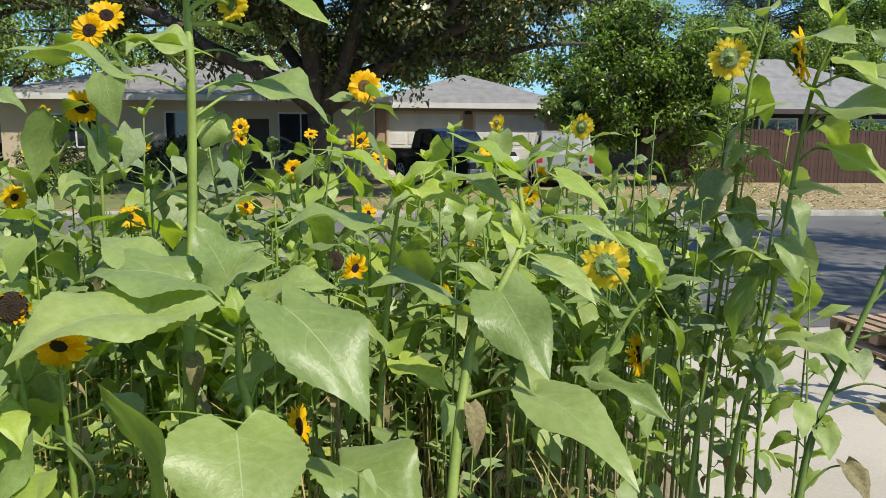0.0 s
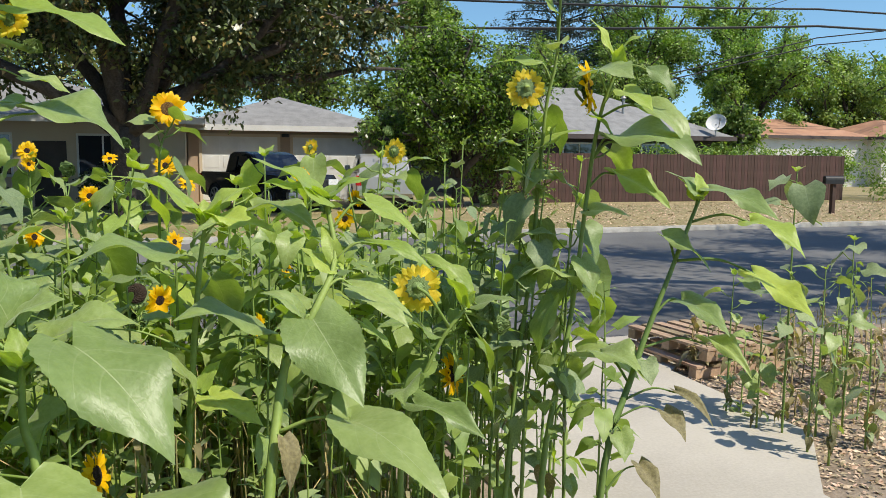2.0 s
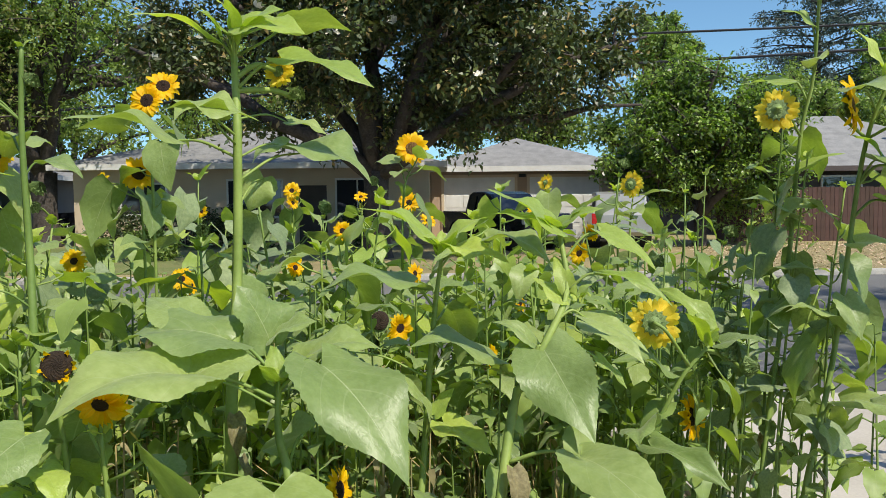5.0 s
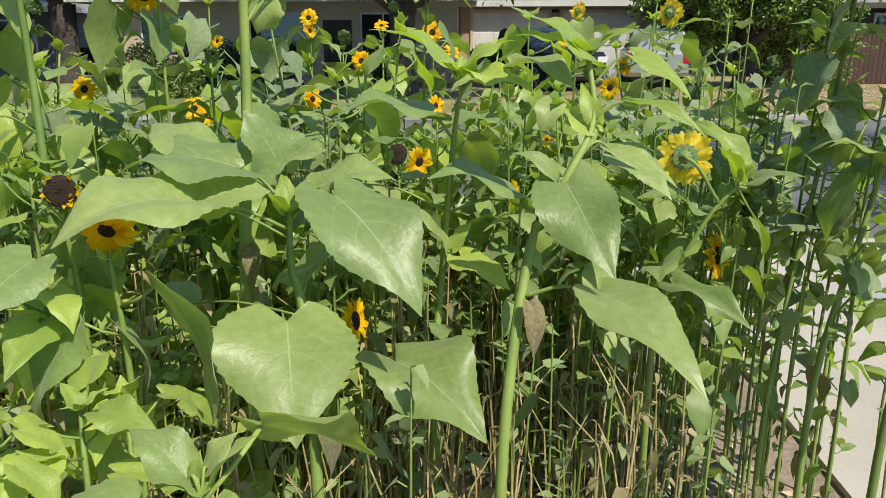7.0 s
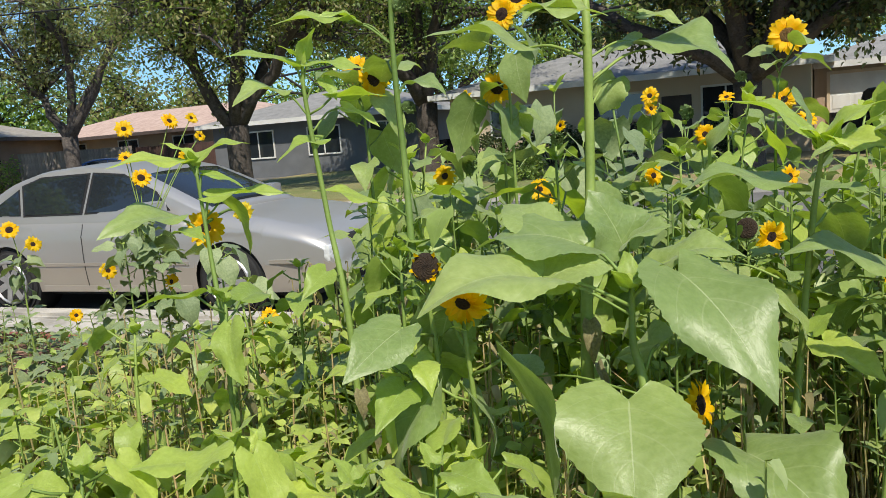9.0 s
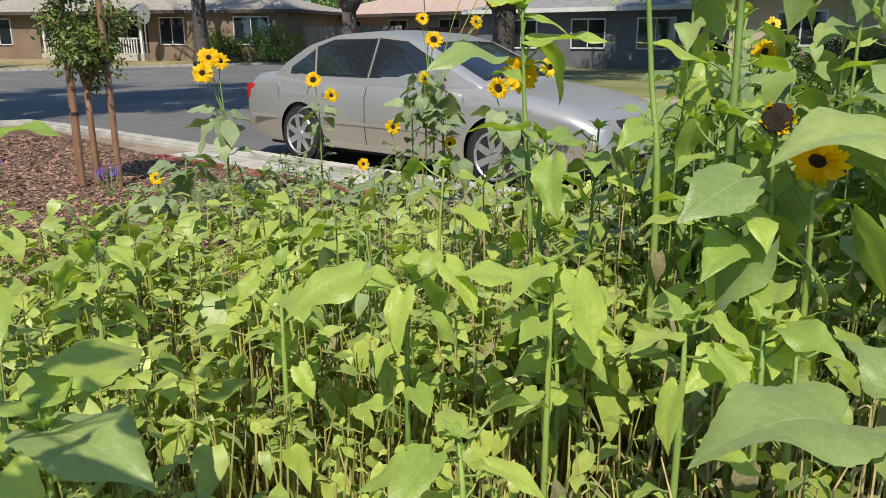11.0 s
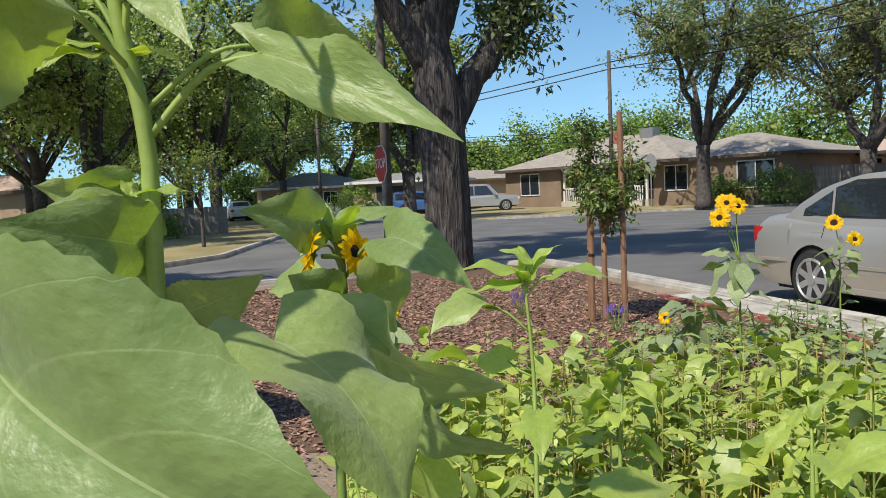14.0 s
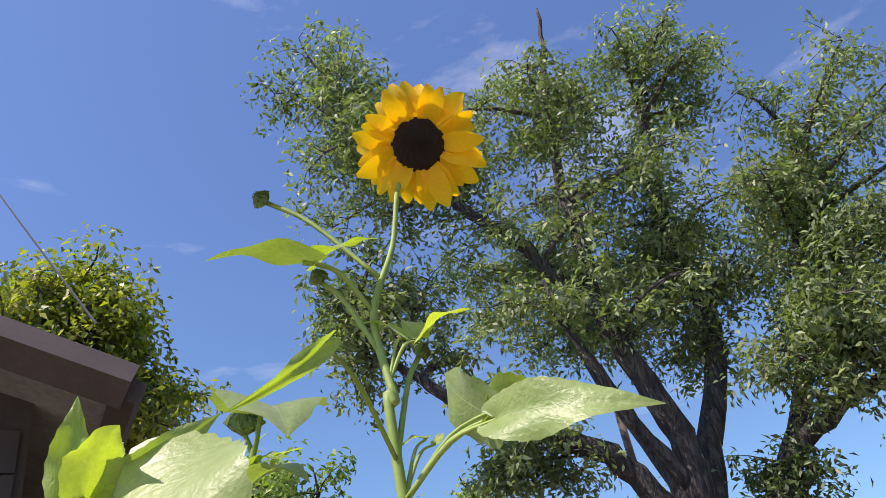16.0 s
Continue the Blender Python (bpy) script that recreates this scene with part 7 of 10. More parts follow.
sunflower(
    "tall green sunflower with broad heart-shaped leaves beside the road",
    [(0.015, 2.110, 0.000), (0.015, 2.110, 0.584), (0.039, 2.200, 0.958), (0.065, 2.212, 1.263), (0.087, 2.177, 1.424)],
    0.0130,
    [((0.047, 2.178, 1.458), (-0.141, 2.113, 1.540), "young", 0.80, (0.01, -0.35, 1.01)),
     ((0.104, 2.178, 1.440), (0.223, 2.177, 1.517), "young", 1.00, (0.00, -0.35, 1.01)),
     ((0.104, 2.178, 1.431), (0.254, 2.071, 1.400), "young", 0.70, (0.00, -0.35, 1.02)),
     ((0.087, 2.177, 1.424), (0.022, 2.127, 1.474), "young", 1.00, (0.01, -0.35, 1.02)),
     ((0.210, 2.177, 1.451), (0.370, 2.059, 1.393), "mid", 0.70, (-0.02, -0.35, 1.01)),
     ((0.132, 2.127, 1.415), (0.058, 2.075, 1.396), "mid", 0.80, (-0.00, -0.35, 1.02)),
     ((-0.006, 2.216, 1.324), (-0.221, 2.039, 1.333), "big", 0.75, (0.02, -0.35, 1.03)),
     ((0.220, 2.233, 1.096), (0.001, 2.096, 1.181), "big", 1.10, (-0.02, -0.34, 1.07)),
     ((0.063, 2.157, 0.986), (0.114, 2.176, 1.056), "young", 1.10, (0.01, -0.34, 1.09)),
     ((0.085, 2.152, 0.965), (0.219, 2.030, 0.917), "young", 1.00, (0.01, -0.34, 1.10)),
     ((0.048, 2.155, 0.979), (-0.046, 2.130, 1.113), "slim", 0.80, (0.01, -0.34, 1.09)),
     ((-0.182, 2.224, 1.147), (-0.280, 2.106, 1.161), "mid", 1.00, (0.05, -0.34, 1.06))],
    2, 0.15,
    [],
    3, "mid", 0.25, 3, 2, "", 0.50)

sunflower(
    "tall green sunflower with broad heart-shaped leaves bending towards the light",
    [(0.187, 1.696, 0.000), (0.187, 1.696, 0.654), (0.249, 1.867, 1.080), (0.321, 1.891, 1.217), (0.386, 1.951, 1.342), (0.375, 2.012, 1.495)],
    0.0150,
    [((0.321, 1.891, 1.217), (0.408, 1.701, 1.048), "big", 0.72, (-0.12, -0.98, 0.53)),
     ((0.306, 1.921, 1.205), (0.203, 1.940, 1.270), "mid", 0.80, (-0.04, -0.34, 1.06)),
     ((0.389, 1.773, 0.996), (0.530, 1.475, 0.889), "slim", 1.00, (-0.06, -0.33, 1.11)),
     ((0.369, 2.013, 1.495), (0.196, 1.977, 1.588), "young", 1.00, (-0.05, -0.35, 1.01)),
     ((0.381, 2.011, 1.501), (0.483, 1.994, 1.542), "young", 0.80, (-0.05, -0.35, 1.00)),
     ((0.363, 2.014, 1.489), (0.203, 1.978, 1.530), "young", 0.90, (-0.05, -0.35, 1.01)),
     ((0.392, 1.950, 1.342), (0.363, 2.011, 1.426), "young", 0.90, (-0.15, -0.98, 0.45)),
     ((0.476, 1.938, 1.381), (0.610, 1.847, 1.318), "young", 0.60, (-0.07, -0.34, 1.03)),
     ((0.474, 1.995, 1.483), (0.588, 1.913, 1.392), "young", 0.80, (-0.07, -0.34, 1.01)),
     ((0.387, 1.948, 1.323), (0.309, 2.013, 1.368), "young", 1.00, (-0.05, -0.34, 1.04)),
     ((0.425, 1.937, 1.281), (0.553, 1.845, 1.208), "slim", 1.00, (-0.06, -0.34, 1.05)),
     ((0.452, 1.916, 1.188), (0.520, 1.887, 1.119), "young", 0.60, (-0.06, -0.34, 1.07))],
    0, 0.17,
    [],
    4, "mid", 0.25, 3, 2, "", 0.50)

sunflower(
    "hairy-stemmed sunflower with nodding heads and buds",
    [(0.599, 2.134, 0.000), (0.599, 2.134, 0.699), (0.627, 2.140, 0.879), (0.709, 2.120, 1.078), (0.790, 2.115, 1.181)],
    0.0110,
    [((0.680, 2.132, 1.091), (0.525, 2.078, 1.136), "mid", 1.00, (-0.10, -0.33, 1.08)),
     ((0.467, 2.110, 1.238), (0.584, 1.963, 1.161), "slim", 1.10, (-0.07, -0.34, 1.06)),
     ((0.630, 2.095, 0.910), (0.779, 1.916, 0.862), "mid", 0.50, (-0.09, -0.32, 1.11)),
     ((0.828, 2.154, 1.173), (0.926, 2.065, 1.198), "mid", 0.90, (-0.12, -0.32, 1.06)),
     ((0.800, 2.171, 1.210), (0.696, 2.272, 1.309), "young", 0.70, (-0.12, -0.33, 1.06))],
    3, 0.16,
    [((0.644, 2.119, 1.236), (0.30, 0.72, -0.16), 0.140, "pale"),
     ((0.849, 2.142, 1.152), (0.28, -0.24, 0.54), 0.070, "bud"),
     ((0.908, 2.163, 1.106), (0.58, -0.32, 0.15), 0.060, "bud"),
     ((0.843, 2.184, 1.086), (-0.04, -0.54, -0.22), 0.060, "bud"),
     ((0.762, 2.181, 0.967), (0.71, -0.53, 0.18), 0.130, "full")],
    5, "mid", 0.25, 3, 2, "", 0.50)

sunflower(
    "tall sunflower in a cluster beside the driveway",
    [(1.004, 2.062, 0.000), (1.004, 2.062, 0.663), (1.133, 2.157, 1.130), (1.204, 2.169, 1.661), (1.248, 2.127, 1.871)],
    0.0110,
    [((1.167, 2.118, 1.838), (1.216, 1.979, 1.814), "big", 1.30, (-0.16, -0.31, 0.96)),
     ((1.266, 2.127, 1.793), (1.294, 1.999, 1.729), "young", 1.00, (-0.17, -0.30, 0.97)),
     ((1.323, 2.098, 1.744), (1.382, 1.947, 1.614), "mid", 0.80, (-0.18, -0.30, 0.98)),
     ((1.257, 2.141, 1.644), (1.376, 1.891, 1.576), "mid", 0.70, (-0.17, -0.31, 0.99)),
     ((1.324, 2.086, 1.849), (1.362, 2.012, 1.759), "mid", 0.60, (-0.18, -0.30, 0.96)),
     ((1.255, 2.143, 1.551), (1.336, 1.973, 1.453), "young", 0.70, (-0.17, -0.31, 1.01)),
     ((1.228, 2.134, 1.899), (1.161, 2.152, 2.000), "young", 0.70, (-0.17, -0.30, 0.95)),
     ((1.250, 2.122, 1.899), (1.314, 2.077, 1.949), "young", 0.80, (-0.17, -0.30, 0.95)),
     ((1.189, 2.173, 1.439), (1.274, 2.068, 1.428), "mid", 1.00, (-0.16, -0.31, 1.02)),
     ((1.138, 2.172, 1.215), (0.990, 2.136, 1.260), "mid", 0.70, (-0.15, -0.31, 1.05)),
     ((1.118, 2.082, 1.026), (1.218, 1.898, 0.991), "mid", 0.80, (-0.15, -0.30, 1.08)),
     ((1.128, 2.096, 0.900), (1.029, 2.168, 0.976), "dusty", 1.00, (-0.15, -0.30, 1.10)),
     ((1.244, 2.148, 1.661), (1.145, 2.140, 1.725), "young", 1.00, (-0.17, -0.31, 0.99))],
    2, 0.11,
    [((1.151, 2.131, 1.798), (0.74, -0.48, 0.14), 0.155, "gold"),],
    6, "mid", 0.25, 4, 4, "", 0.50)

sunflower(
    "slender sunflower with a high closed bud in the driveway cluster",
    [(0.937, 2.175, 0.000), (0.937, 2.175, 0.589), (1.080, 2.327, 1.340), (1.109, 2.323, 1.734), (1.132, 2.298, 1.914), (1.119, 2.244, 2.197)],
    0.0090,
    [((1.119, 2.283, 2.033), (1.036, 2.309, 2.083), "young", 0.80, (-0.14, -0.31, 0.94)),
     ((1.136, 2.257, 2.116), (1.204, 2.229, 2.093), "young", 0.80, (-0.15, -0.31, 0.93)),
     ((1.076, 2.322, 1.889), (0.945, 2.375, 1.886), "young", 0.70, (-0.14, -0.32, 0.96)),
     ((1.090, 2.335, 1.502), (0.929, 2.293, 1.556), "mid", 0.80, (-0.14, -0.32, 1.01)),
     ((1.096, 2.333, 1.628), (1.215, 2.276, 1.681), "young", 1.00, (-0.14, -0.32, 0.99)),
     ((1.039, 2.345, 1.339), (1.104, 2.209, 1.365), "mid", 0.70, (-0.13, -0.32, 1.03)),
     ((1.040, 2.286, 1.018), (0.887, 2.233, 1.005), "dusty", 1.00, (-0.13, -0.31, 1.08))],
    3, 0.10,
    [((1.011, 2.251, 1.801), (0.37, 0.66, -0.13), 0.125, "pale"),
     ((1.107, 2.238, 2.238), (-0.04, -0.18, 1.00), 0.055, "bud")],
    7, "mid", 0.25, 2, 3, "", 0.50)

sunflower(
    "slender sunflower stalk in the driveway cluster",
    [(0.964, 2.221, 0.000), (0.964, 2.221, 0.585), (1.043, 2.338, 1.007), (1.164, 2.406, 1.406)],
    0.0065,
    [],
    13, 0.08,
    [],
    20, "mid", 0.20, 3, 4, "driveway sunflowers", 0.50)

sunflower(
    "slender sunflower stalk in the driveway cluster",
    [(1.023, 2.247, 0.000), (1.023, 2.247, 0.567), (1.104, 2.365, 0.997), (1.226, 2.423, 1.308)],
    0.0065,
    [],
    13, 0.08,
    [],
    21, "dusty", 0.20, 3, 4, "driveway sunflowers", 0.50)

sunflower(
    "slender sunflower stalk in the driveway cluster",
    [(1.092, 2.268, 0.000), (1.092, 2.268, 0.550), (1.176, 2.387, 0.987), (1.286, 2.429, 1.169)],
    0.0065,
    [],
    13, 0.08,
    [],
    22, "young", 0.20, 3, 4, "driveway sunflowers", 0.50)

sunflower(
    "slender sunflower stalk in the driveway cluster",
    [(0.919, 2.384, 0.000), (0.919, 2.384, 0.523), (0.999, 2.512, 0.970), (1.080, 2.609, 1.492)],
    0.0065,
    [],
    13, 0.08,
    [],
    23, "mid", 0.20, 3, 4, "driveway sunflowers", 0.50)

sunflower(
    "slender sunflower stalk in the driveway cluster",
    [(0.852, 2.455, 0.000), (0.852, 2.455, 0.502), (0.931, 2.587, 0.957), (1.058, 2.657, 1.308)],
    0.0065,
    [],
    13, 0.08,
    [],
    24, "dusty", 0.20, 3, 4, "driveway sunflowers", 0.50)

sunflower(
    "slender sunflower stalk in the driveway cluster",
    [(0.800, 2.518, 0.000), (0.800, 2.518, 0.482), (0.879, 2.654, 0.945), (0.921, 2.771, 1.610)],
    0.0065,
    [],
    13, 0.08,
    [],
    25, "young", 0.20, 3, 4, "driveway sunflowers", 0.50)

sunflower(
    "leaning sunflower at the edge of the driveway",
    [(0.991, 1.694, 0.000), (0.991, 1.694, 0.769), (1.109, 1.749, 1.077), (1.213, 1.772, 1.303), (1.289, 1.766, 1.500)],
    0.0110,
    [((1.308, 1.753, 1.519), (1.372, 1.573, 1.455), "mid", 0.60, (-0.20, -0.28, 1.01)),
     ((1.385, 1.691, 1.439), (1.415, 1.526, 1.368), "young", 0.70, (-0.22, -0.27, 1.02)),
     ((1.387, 1.673, 1.314), (1.387, 1.459, 1.243), "young", 0.60, (-0.22, -0.27, 1.05)),
     ((1.060, 1.724, 0.923), (1.034, 1.655, 0.869), "mid", 1.00, (-0.17, -0.29, 1.11)),
     ((1.132, 1.739, 1.093), (1.112, 1.676, 1.046), "dusty", 0.90, (-0.18, -0.29, 1.08)),
     ((1.154, 1.687, 0.977), (1.159, 1.600, 0.927), "wilt", 1.20, (-0.18, -0.28, 1.10)),
     ((1.244, 1.763, 1.237), (1.275, 1.602, 1.176), "mid", 0.70, (-0.19, -0.29, 1.06)),
     ((1.291, 1.765, 1.507), (1.279, 1.775, 1.565), "young", 1.00, (-0.20, -0.29, 1.01)),
     ((1.291, 1.765, 1.507), (1.214, 1.818, 1.564), "mid", 0.80, (-0.20, -0.29, 1.01)),
     ((1.215, 1.807, 1.395), (1.277, 1.694, 1.315), "mid", 0.50, (-0.19, -0.29, 1.03)),
     ((1.185, 1.683, 1.023), (1.218, 1.575, 0.968), "wilt", 0.90, (-0.19, -0.28, 1.10)),
     ((1.061, 1.839, 1.088), (1.098, 1.687, 1.054), "mid", 0.80, (-0.16, -0.30, 1.08)),
     ((1.085, 1.679, 0.852), (1.085, 1.585, 0.789), "wilt", 1.00, (-0.17, -0.28, 1.13)),
     ((1.283, 1.712, 1.133), (1.300, 1.553, 1.079), "mid", 0.50, (-0.20, -0.28, 1.08))],
    0, 0.15,
    [],
    8, "mid", 0.25, 4, 0, "", 0.50)

sunflower(
    "slender sunflower stalk with drooping leaves in the driveway cluster",
    [(0.979, 2.236, 0.000), (0.979, 2.236, 0.702), (1.043, 2.359, 1.244), (1.077, 2.359, 1.818)],
    0.0060,
    [],
    17, 0.08,
    [((1.089, 2.352, 1.839), (0.21, -0.33, 0.62), 0.050, "bud"),],
    140, "mid", 0.18, 3, 3, "driveway sunflowers", 0.60)

sunflower(
    "slender sunflower stalk with drooping leaves in the driveway cluster",
    [(0.993, 2.180, 0.000), (0.993, 2.180, 0.721), (1.065, 2.286, 1.191), (1.119, 2.295, 1.692)],
    0.0060,
    [],
    17, 0.08,
    [],
    141, "dusty", 0.18, 3, 3, "driveway sunflowers", 0.60)

sunflower(
    "slender sunflower stalk with drooping leaves in the driveway cluster",
    [(1.088, 2.184, 0.000), (1.088, 2.184, 0.692), (1.167, 2.283, 1.133), (1.229, 2.299, 1.606)],
    0.0060,
    [],
    17, 0.08,
    [],
    142, "mid", 0.18, 3, 3, "driveway sunflowers", 0.60)

sunflower(
    "slender sunflower stalk with drooping leaves in the driveway cluster",
    [(0.829, 2.486, 0.000), (0.829, 2.486, 0.625), (0.913, 2.580, 1.011), (1.002, 2.610, 1.428)],
    0.0060,
    [],
    17, 0.08,
    [((1.017, 2.606, 1.452), (0.21, -0.33, 0.62), 0.050, "bud"),],
    143, "mid", 0.18, 3, 3, "driveway sunflowers", 0.60)

sunflower(
    "slender sunflower stalk with drooping leaves in the driveway cluster",
    [(0.903, 2.357, 0.000), (0.903, 2.357, 0.646), (0.978, 2.464, 1.080), (1.048, 2.491, 1.548)],
    0.0060,
    [],
    17, 0.08,
    [],
    144, "dusty", 0.18, 3, 3, "driveway sunflowers", 0.60)

sunflower(
    "slender sunflower stalk with drooping leaves in the driveway cluster",
    [(0.801, 2.598, 0.000), (0.801, 2.598, 0.607), (0.859, 2.709, 1.038), (0.921, 2.746, 1.503)],
    0.0060,
    [],
    17, 0.08,
    [],
    145, "mid", 0.18, 3, 3, "driveway sunflowers", 0.60)

sunflower(
    "slender sunflower stalk with drooping leaves in the driveway cluster",
    [(0.644, 2.439, 0.000), (0.644, 2.439, 0.661), (0.695, 2.530, 0.987), (0.760, 2.574, 1.338)],
    0.0060,
    [],
    17, 0.08,
    [((0.775, 2.572, 1.361), (0.21, -0.33, 0.62), 0.050, "bud"),],
    146, "mid", 0.18, 3, 3, "driveway sunflowers", 0.60)

sunflower(
    "slender sunflower stalk with drooping leaves in the driveway cluster",
    [(1.024, 2.469, 0.000), (1.024, 2.469, 0.612), (1.039, 2.583, 0.984), (1.056, 2.640, 1.386)],
    0.0060,
    [],
    17, 0.08,
    [],
    147, "dusty", 0.18, 3, 3, "driveway sunflowers", 0.60)

sunflower(
    "slender sunflower stalk with drooping leaves in the driveway cluster",
    [(1.086, 2.082, 0.000), (1.086, 2.082, 0.731), (1.121, 2.174, 1.052), (1.154, 2.217, 1.399)],
    0.0060,
    [],
    17, 0.08,
    [],
    148, "mid", 0.18, 3, 3, "driveway sunflowers", 0.60)

sunflower(
    "slender sunflower stalk with drooping leaves in the driveway cluster",
    [(0.641, 3.013, 0.000), (0.641, 3.013, 0.450), (0.713, 3.164, 1.039), (0.791, 3.195, 1.674)],
    0.0060,
    [],
    17, 0.08,
    [((0.809, 3.190, 1.701), (0.21, -0.33, 0.62), 0.050, "bud"),],
    149, "mid", 0.18, 3, 3, "driveway sunflowers", 0.60)

sunflower(
    "slender sunflower stalk with drooping leaves in the driveway cluster",
    [(1.059, 3.001, 0.000), (1.059, 3.001, 0.412), (1.102, 3.163, 1.023), (1.135, 3.202, 1.679)],
    0.0060,
    [],
    17, 0.08,
    [],
    150, "dusty", 0.18, 3, 3, "driveway sunflowers", 0.60)

sunflower(
    "slim sunflower with a golden flower",
    [(-0.104, 3.701, 0.000), (-0.104, 3.701, 1.450), (-0.050, 3.694, 1.742)],
    0.0080,
    [],
    10, 0.125,
    [((-0.054, 3.671, 1.799), (-0.02, -0.98, 0.24), 0.155, "gold"),],
    31, "mid", 0.25, 2, 3, "patch sunflowers", 0.50)

sunflower(
    "slim sunflower with an open yellow flower",
    [(-0.100, 4.306, 0.000), (-0.100, 4.306, 1.199), (-0.094, 4.296, 1.489)],
    0.0080,
    [],
    10, 0.125,
    [((-0.099, 4.276, 1.549), (0.03, -0.98, 0.24), 0.115, "full"),
     ((-0.000, 4.277, 1.451), (0.27, -0.34, 0.55), 0.100, "full")],
    32, "mid", 0.25, 2, 3, "patch sunflowers", 0.50)

sunflower(
    "slim sunflower with an open yellow flower",
    [(-0.962, 2.909, 0.000), (-0.962, 2.909, 1.577), (-0.970, 2.903, 1.876)],
    0.0080,
    [],
    10, 0.125,
    [((-0.962, 2.879, 1.926), (-0.07, -0.97, 0.24), 0.125, "full"),
     ((-0.924, 2.939, 1.985), (0.15, -0.76, 0.41), 0.130, "full")],
    33, "mid", 0.25, 2, 3, "patch sunflowers", 0.50)

sunflower(
    "slim sunflower with an open yellow flower",
    [(-1.038, 3.007, 0.000), (-1.038, 3.007, 1.321), (-1.046, 2.997, 1.618)],
    0.0080,
    [],
    10, 0.125,
    [((-1.039, 2.977, 1.672), (0.29, -0.90, 0.23), 0.130, "full"),
     ((-1.199, 3.022, 1.642), (-0.55, -0.73, 0.31), 0.080, "full")],
    34, "mid", 0.25, 2, 3, "patch sunflowers", 0.50)

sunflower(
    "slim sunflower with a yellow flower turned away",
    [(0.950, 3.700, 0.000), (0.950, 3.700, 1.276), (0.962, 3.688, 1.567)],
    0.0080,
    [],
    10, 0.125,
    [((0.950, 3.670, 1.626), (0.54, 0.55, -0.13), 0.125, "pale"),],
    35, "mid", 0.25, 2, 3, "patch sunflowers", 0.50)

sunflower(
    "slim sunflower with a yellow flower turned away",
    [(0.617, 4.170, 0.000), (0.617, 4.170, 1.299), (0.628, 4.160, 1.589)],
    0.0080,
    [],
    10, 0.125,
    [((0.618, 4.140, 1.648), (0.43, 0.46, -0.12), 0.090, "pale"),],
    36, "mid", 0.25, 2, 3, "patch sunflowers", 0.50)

sunflower(
    "slim sunflower with an open yellow flower",
    [(0.701, 3.642, 0.000), (0.701, 3.642, 0.964), (0.710, 3.625, 1.253)],
    0.0080,
    [],
    10, 0.125,
    [((0.701, 3.612, 1.315), (0.26, -0.66, -0.21), 0.110, "full"),
     ((0.769, 3.706, 1.401), (0.52, 0.31, 0.26), 0.090, "full")],
    37, "mid", 0.25, 2, 3, "patch sunflowers", 0.50)

sunflower(
    "slim sunflower with an open yellow flower",
    [(-0.552, 3.441, 0.000), (-0.552, 3.441, 0.929), (-0.551, 3.425, 1.218)],
    0.0080,
    [],
    10, 0.125,
    [((-0.551, 3.411, 1.279), (0.66, -0.64, 0.09), 0.090, "full"),],
    38, "mid", 0.25, 2, 3, "patch sunflowers", 0.50)

sunflower(
    "slim sunflower with an open yellow flower",
    [(-0.022, 3.093, 0.000), (-0.022, 3.093, 0.932), (-0.020, 3.077, 1.220)],
    0.0080,
    [],
    10, 0.125,
    [((-0.023, 3.063, 1.283), (0.66, -0.53, 0.18), 0.080, "full"),],
    39, "mid", 0.25, 2, 3, "patch sunflowers", 0.50)

sunflower(
    "slim sunflower with an open yellow flower",
    [(-0.871, 2.946, 0.000), (-0.871, 2.946, 0.934), (-0.874, 2.930, 1.224)],
    0.0080,
    [],
    10, 0.125,
    [((-0.871, 2.916, 1.283), (0.15, -0.66, 0.40), 0.090, "full"),],
    40, "mid", 0.25, 2, 3, "patch sunflowers", 0.50)

sunflower(
    "slim sunflower with a withered head",
    [(-0.126, 2.670, 0.000), (-0.126, 2.670, 0.817), (-0.123, 2.649, 1.103)],
    0.0080,
    [],
    10, 0.125,
    [((-0.125, 2.640, 1.167), (-0.16, -0.85, 0.33), 0.130, "dead"),
     ((-0.060, 2.689, 1.133), (0.56, -0.66, -0.11), 0.115, "full")],
    41, "mid", 0.25, 2, 3, "patch sunflowers", 0.50)

sunflower(
    "slim sunflower with an open yellow flower",
    [(0.247, 2.745, 0.000), (0.247, 2.745, 0.677), (0.253, 2.721, 0.964)],
    0.0080,
    [],
    10, 0.125,
    [((0.248, 2.715, 1.028), (0.77, -0.45, 0.06), 0.090, "full"),],
    42, "mid", 0.25, 2, 3, "patch sunflowers", 0.50)

sunflower(
    "slim sunflower with an open yellow flower",
    [(-0.676, 4.041, 0.000), (-0.676, 4.041, 1.265), (-0.677, 4.032, 1.558)],
    0.0080,
    [],
    10, 0.125,
    [((-0.677, 4.011, 1.616), (0.05, -0.77, 0.31), 0.090, "full"),
     ((-0.673, 4.012, 1.555), (0.46, -0.51, 0.17), 0.070, "full")],
    43, "mid", 0.25, 2, 3, "patch sunflowers", 0.50)

sunflower(
    "slim sunflower with an open yellow flower",
    [(-0.357, 4.289, 0.000), (-0.357, 4.289, 1.234), (-0.354, 4.279, 1.524)],
    0.0080,
    [],
    10, 0.125,
    [((-0.357, 4.259, 1.583), (-0.04, -0.52, 0.58), 0.080, "full"),],
    44, "mid", 0.25, 2, 3, "patch sunflowers", 0.50)

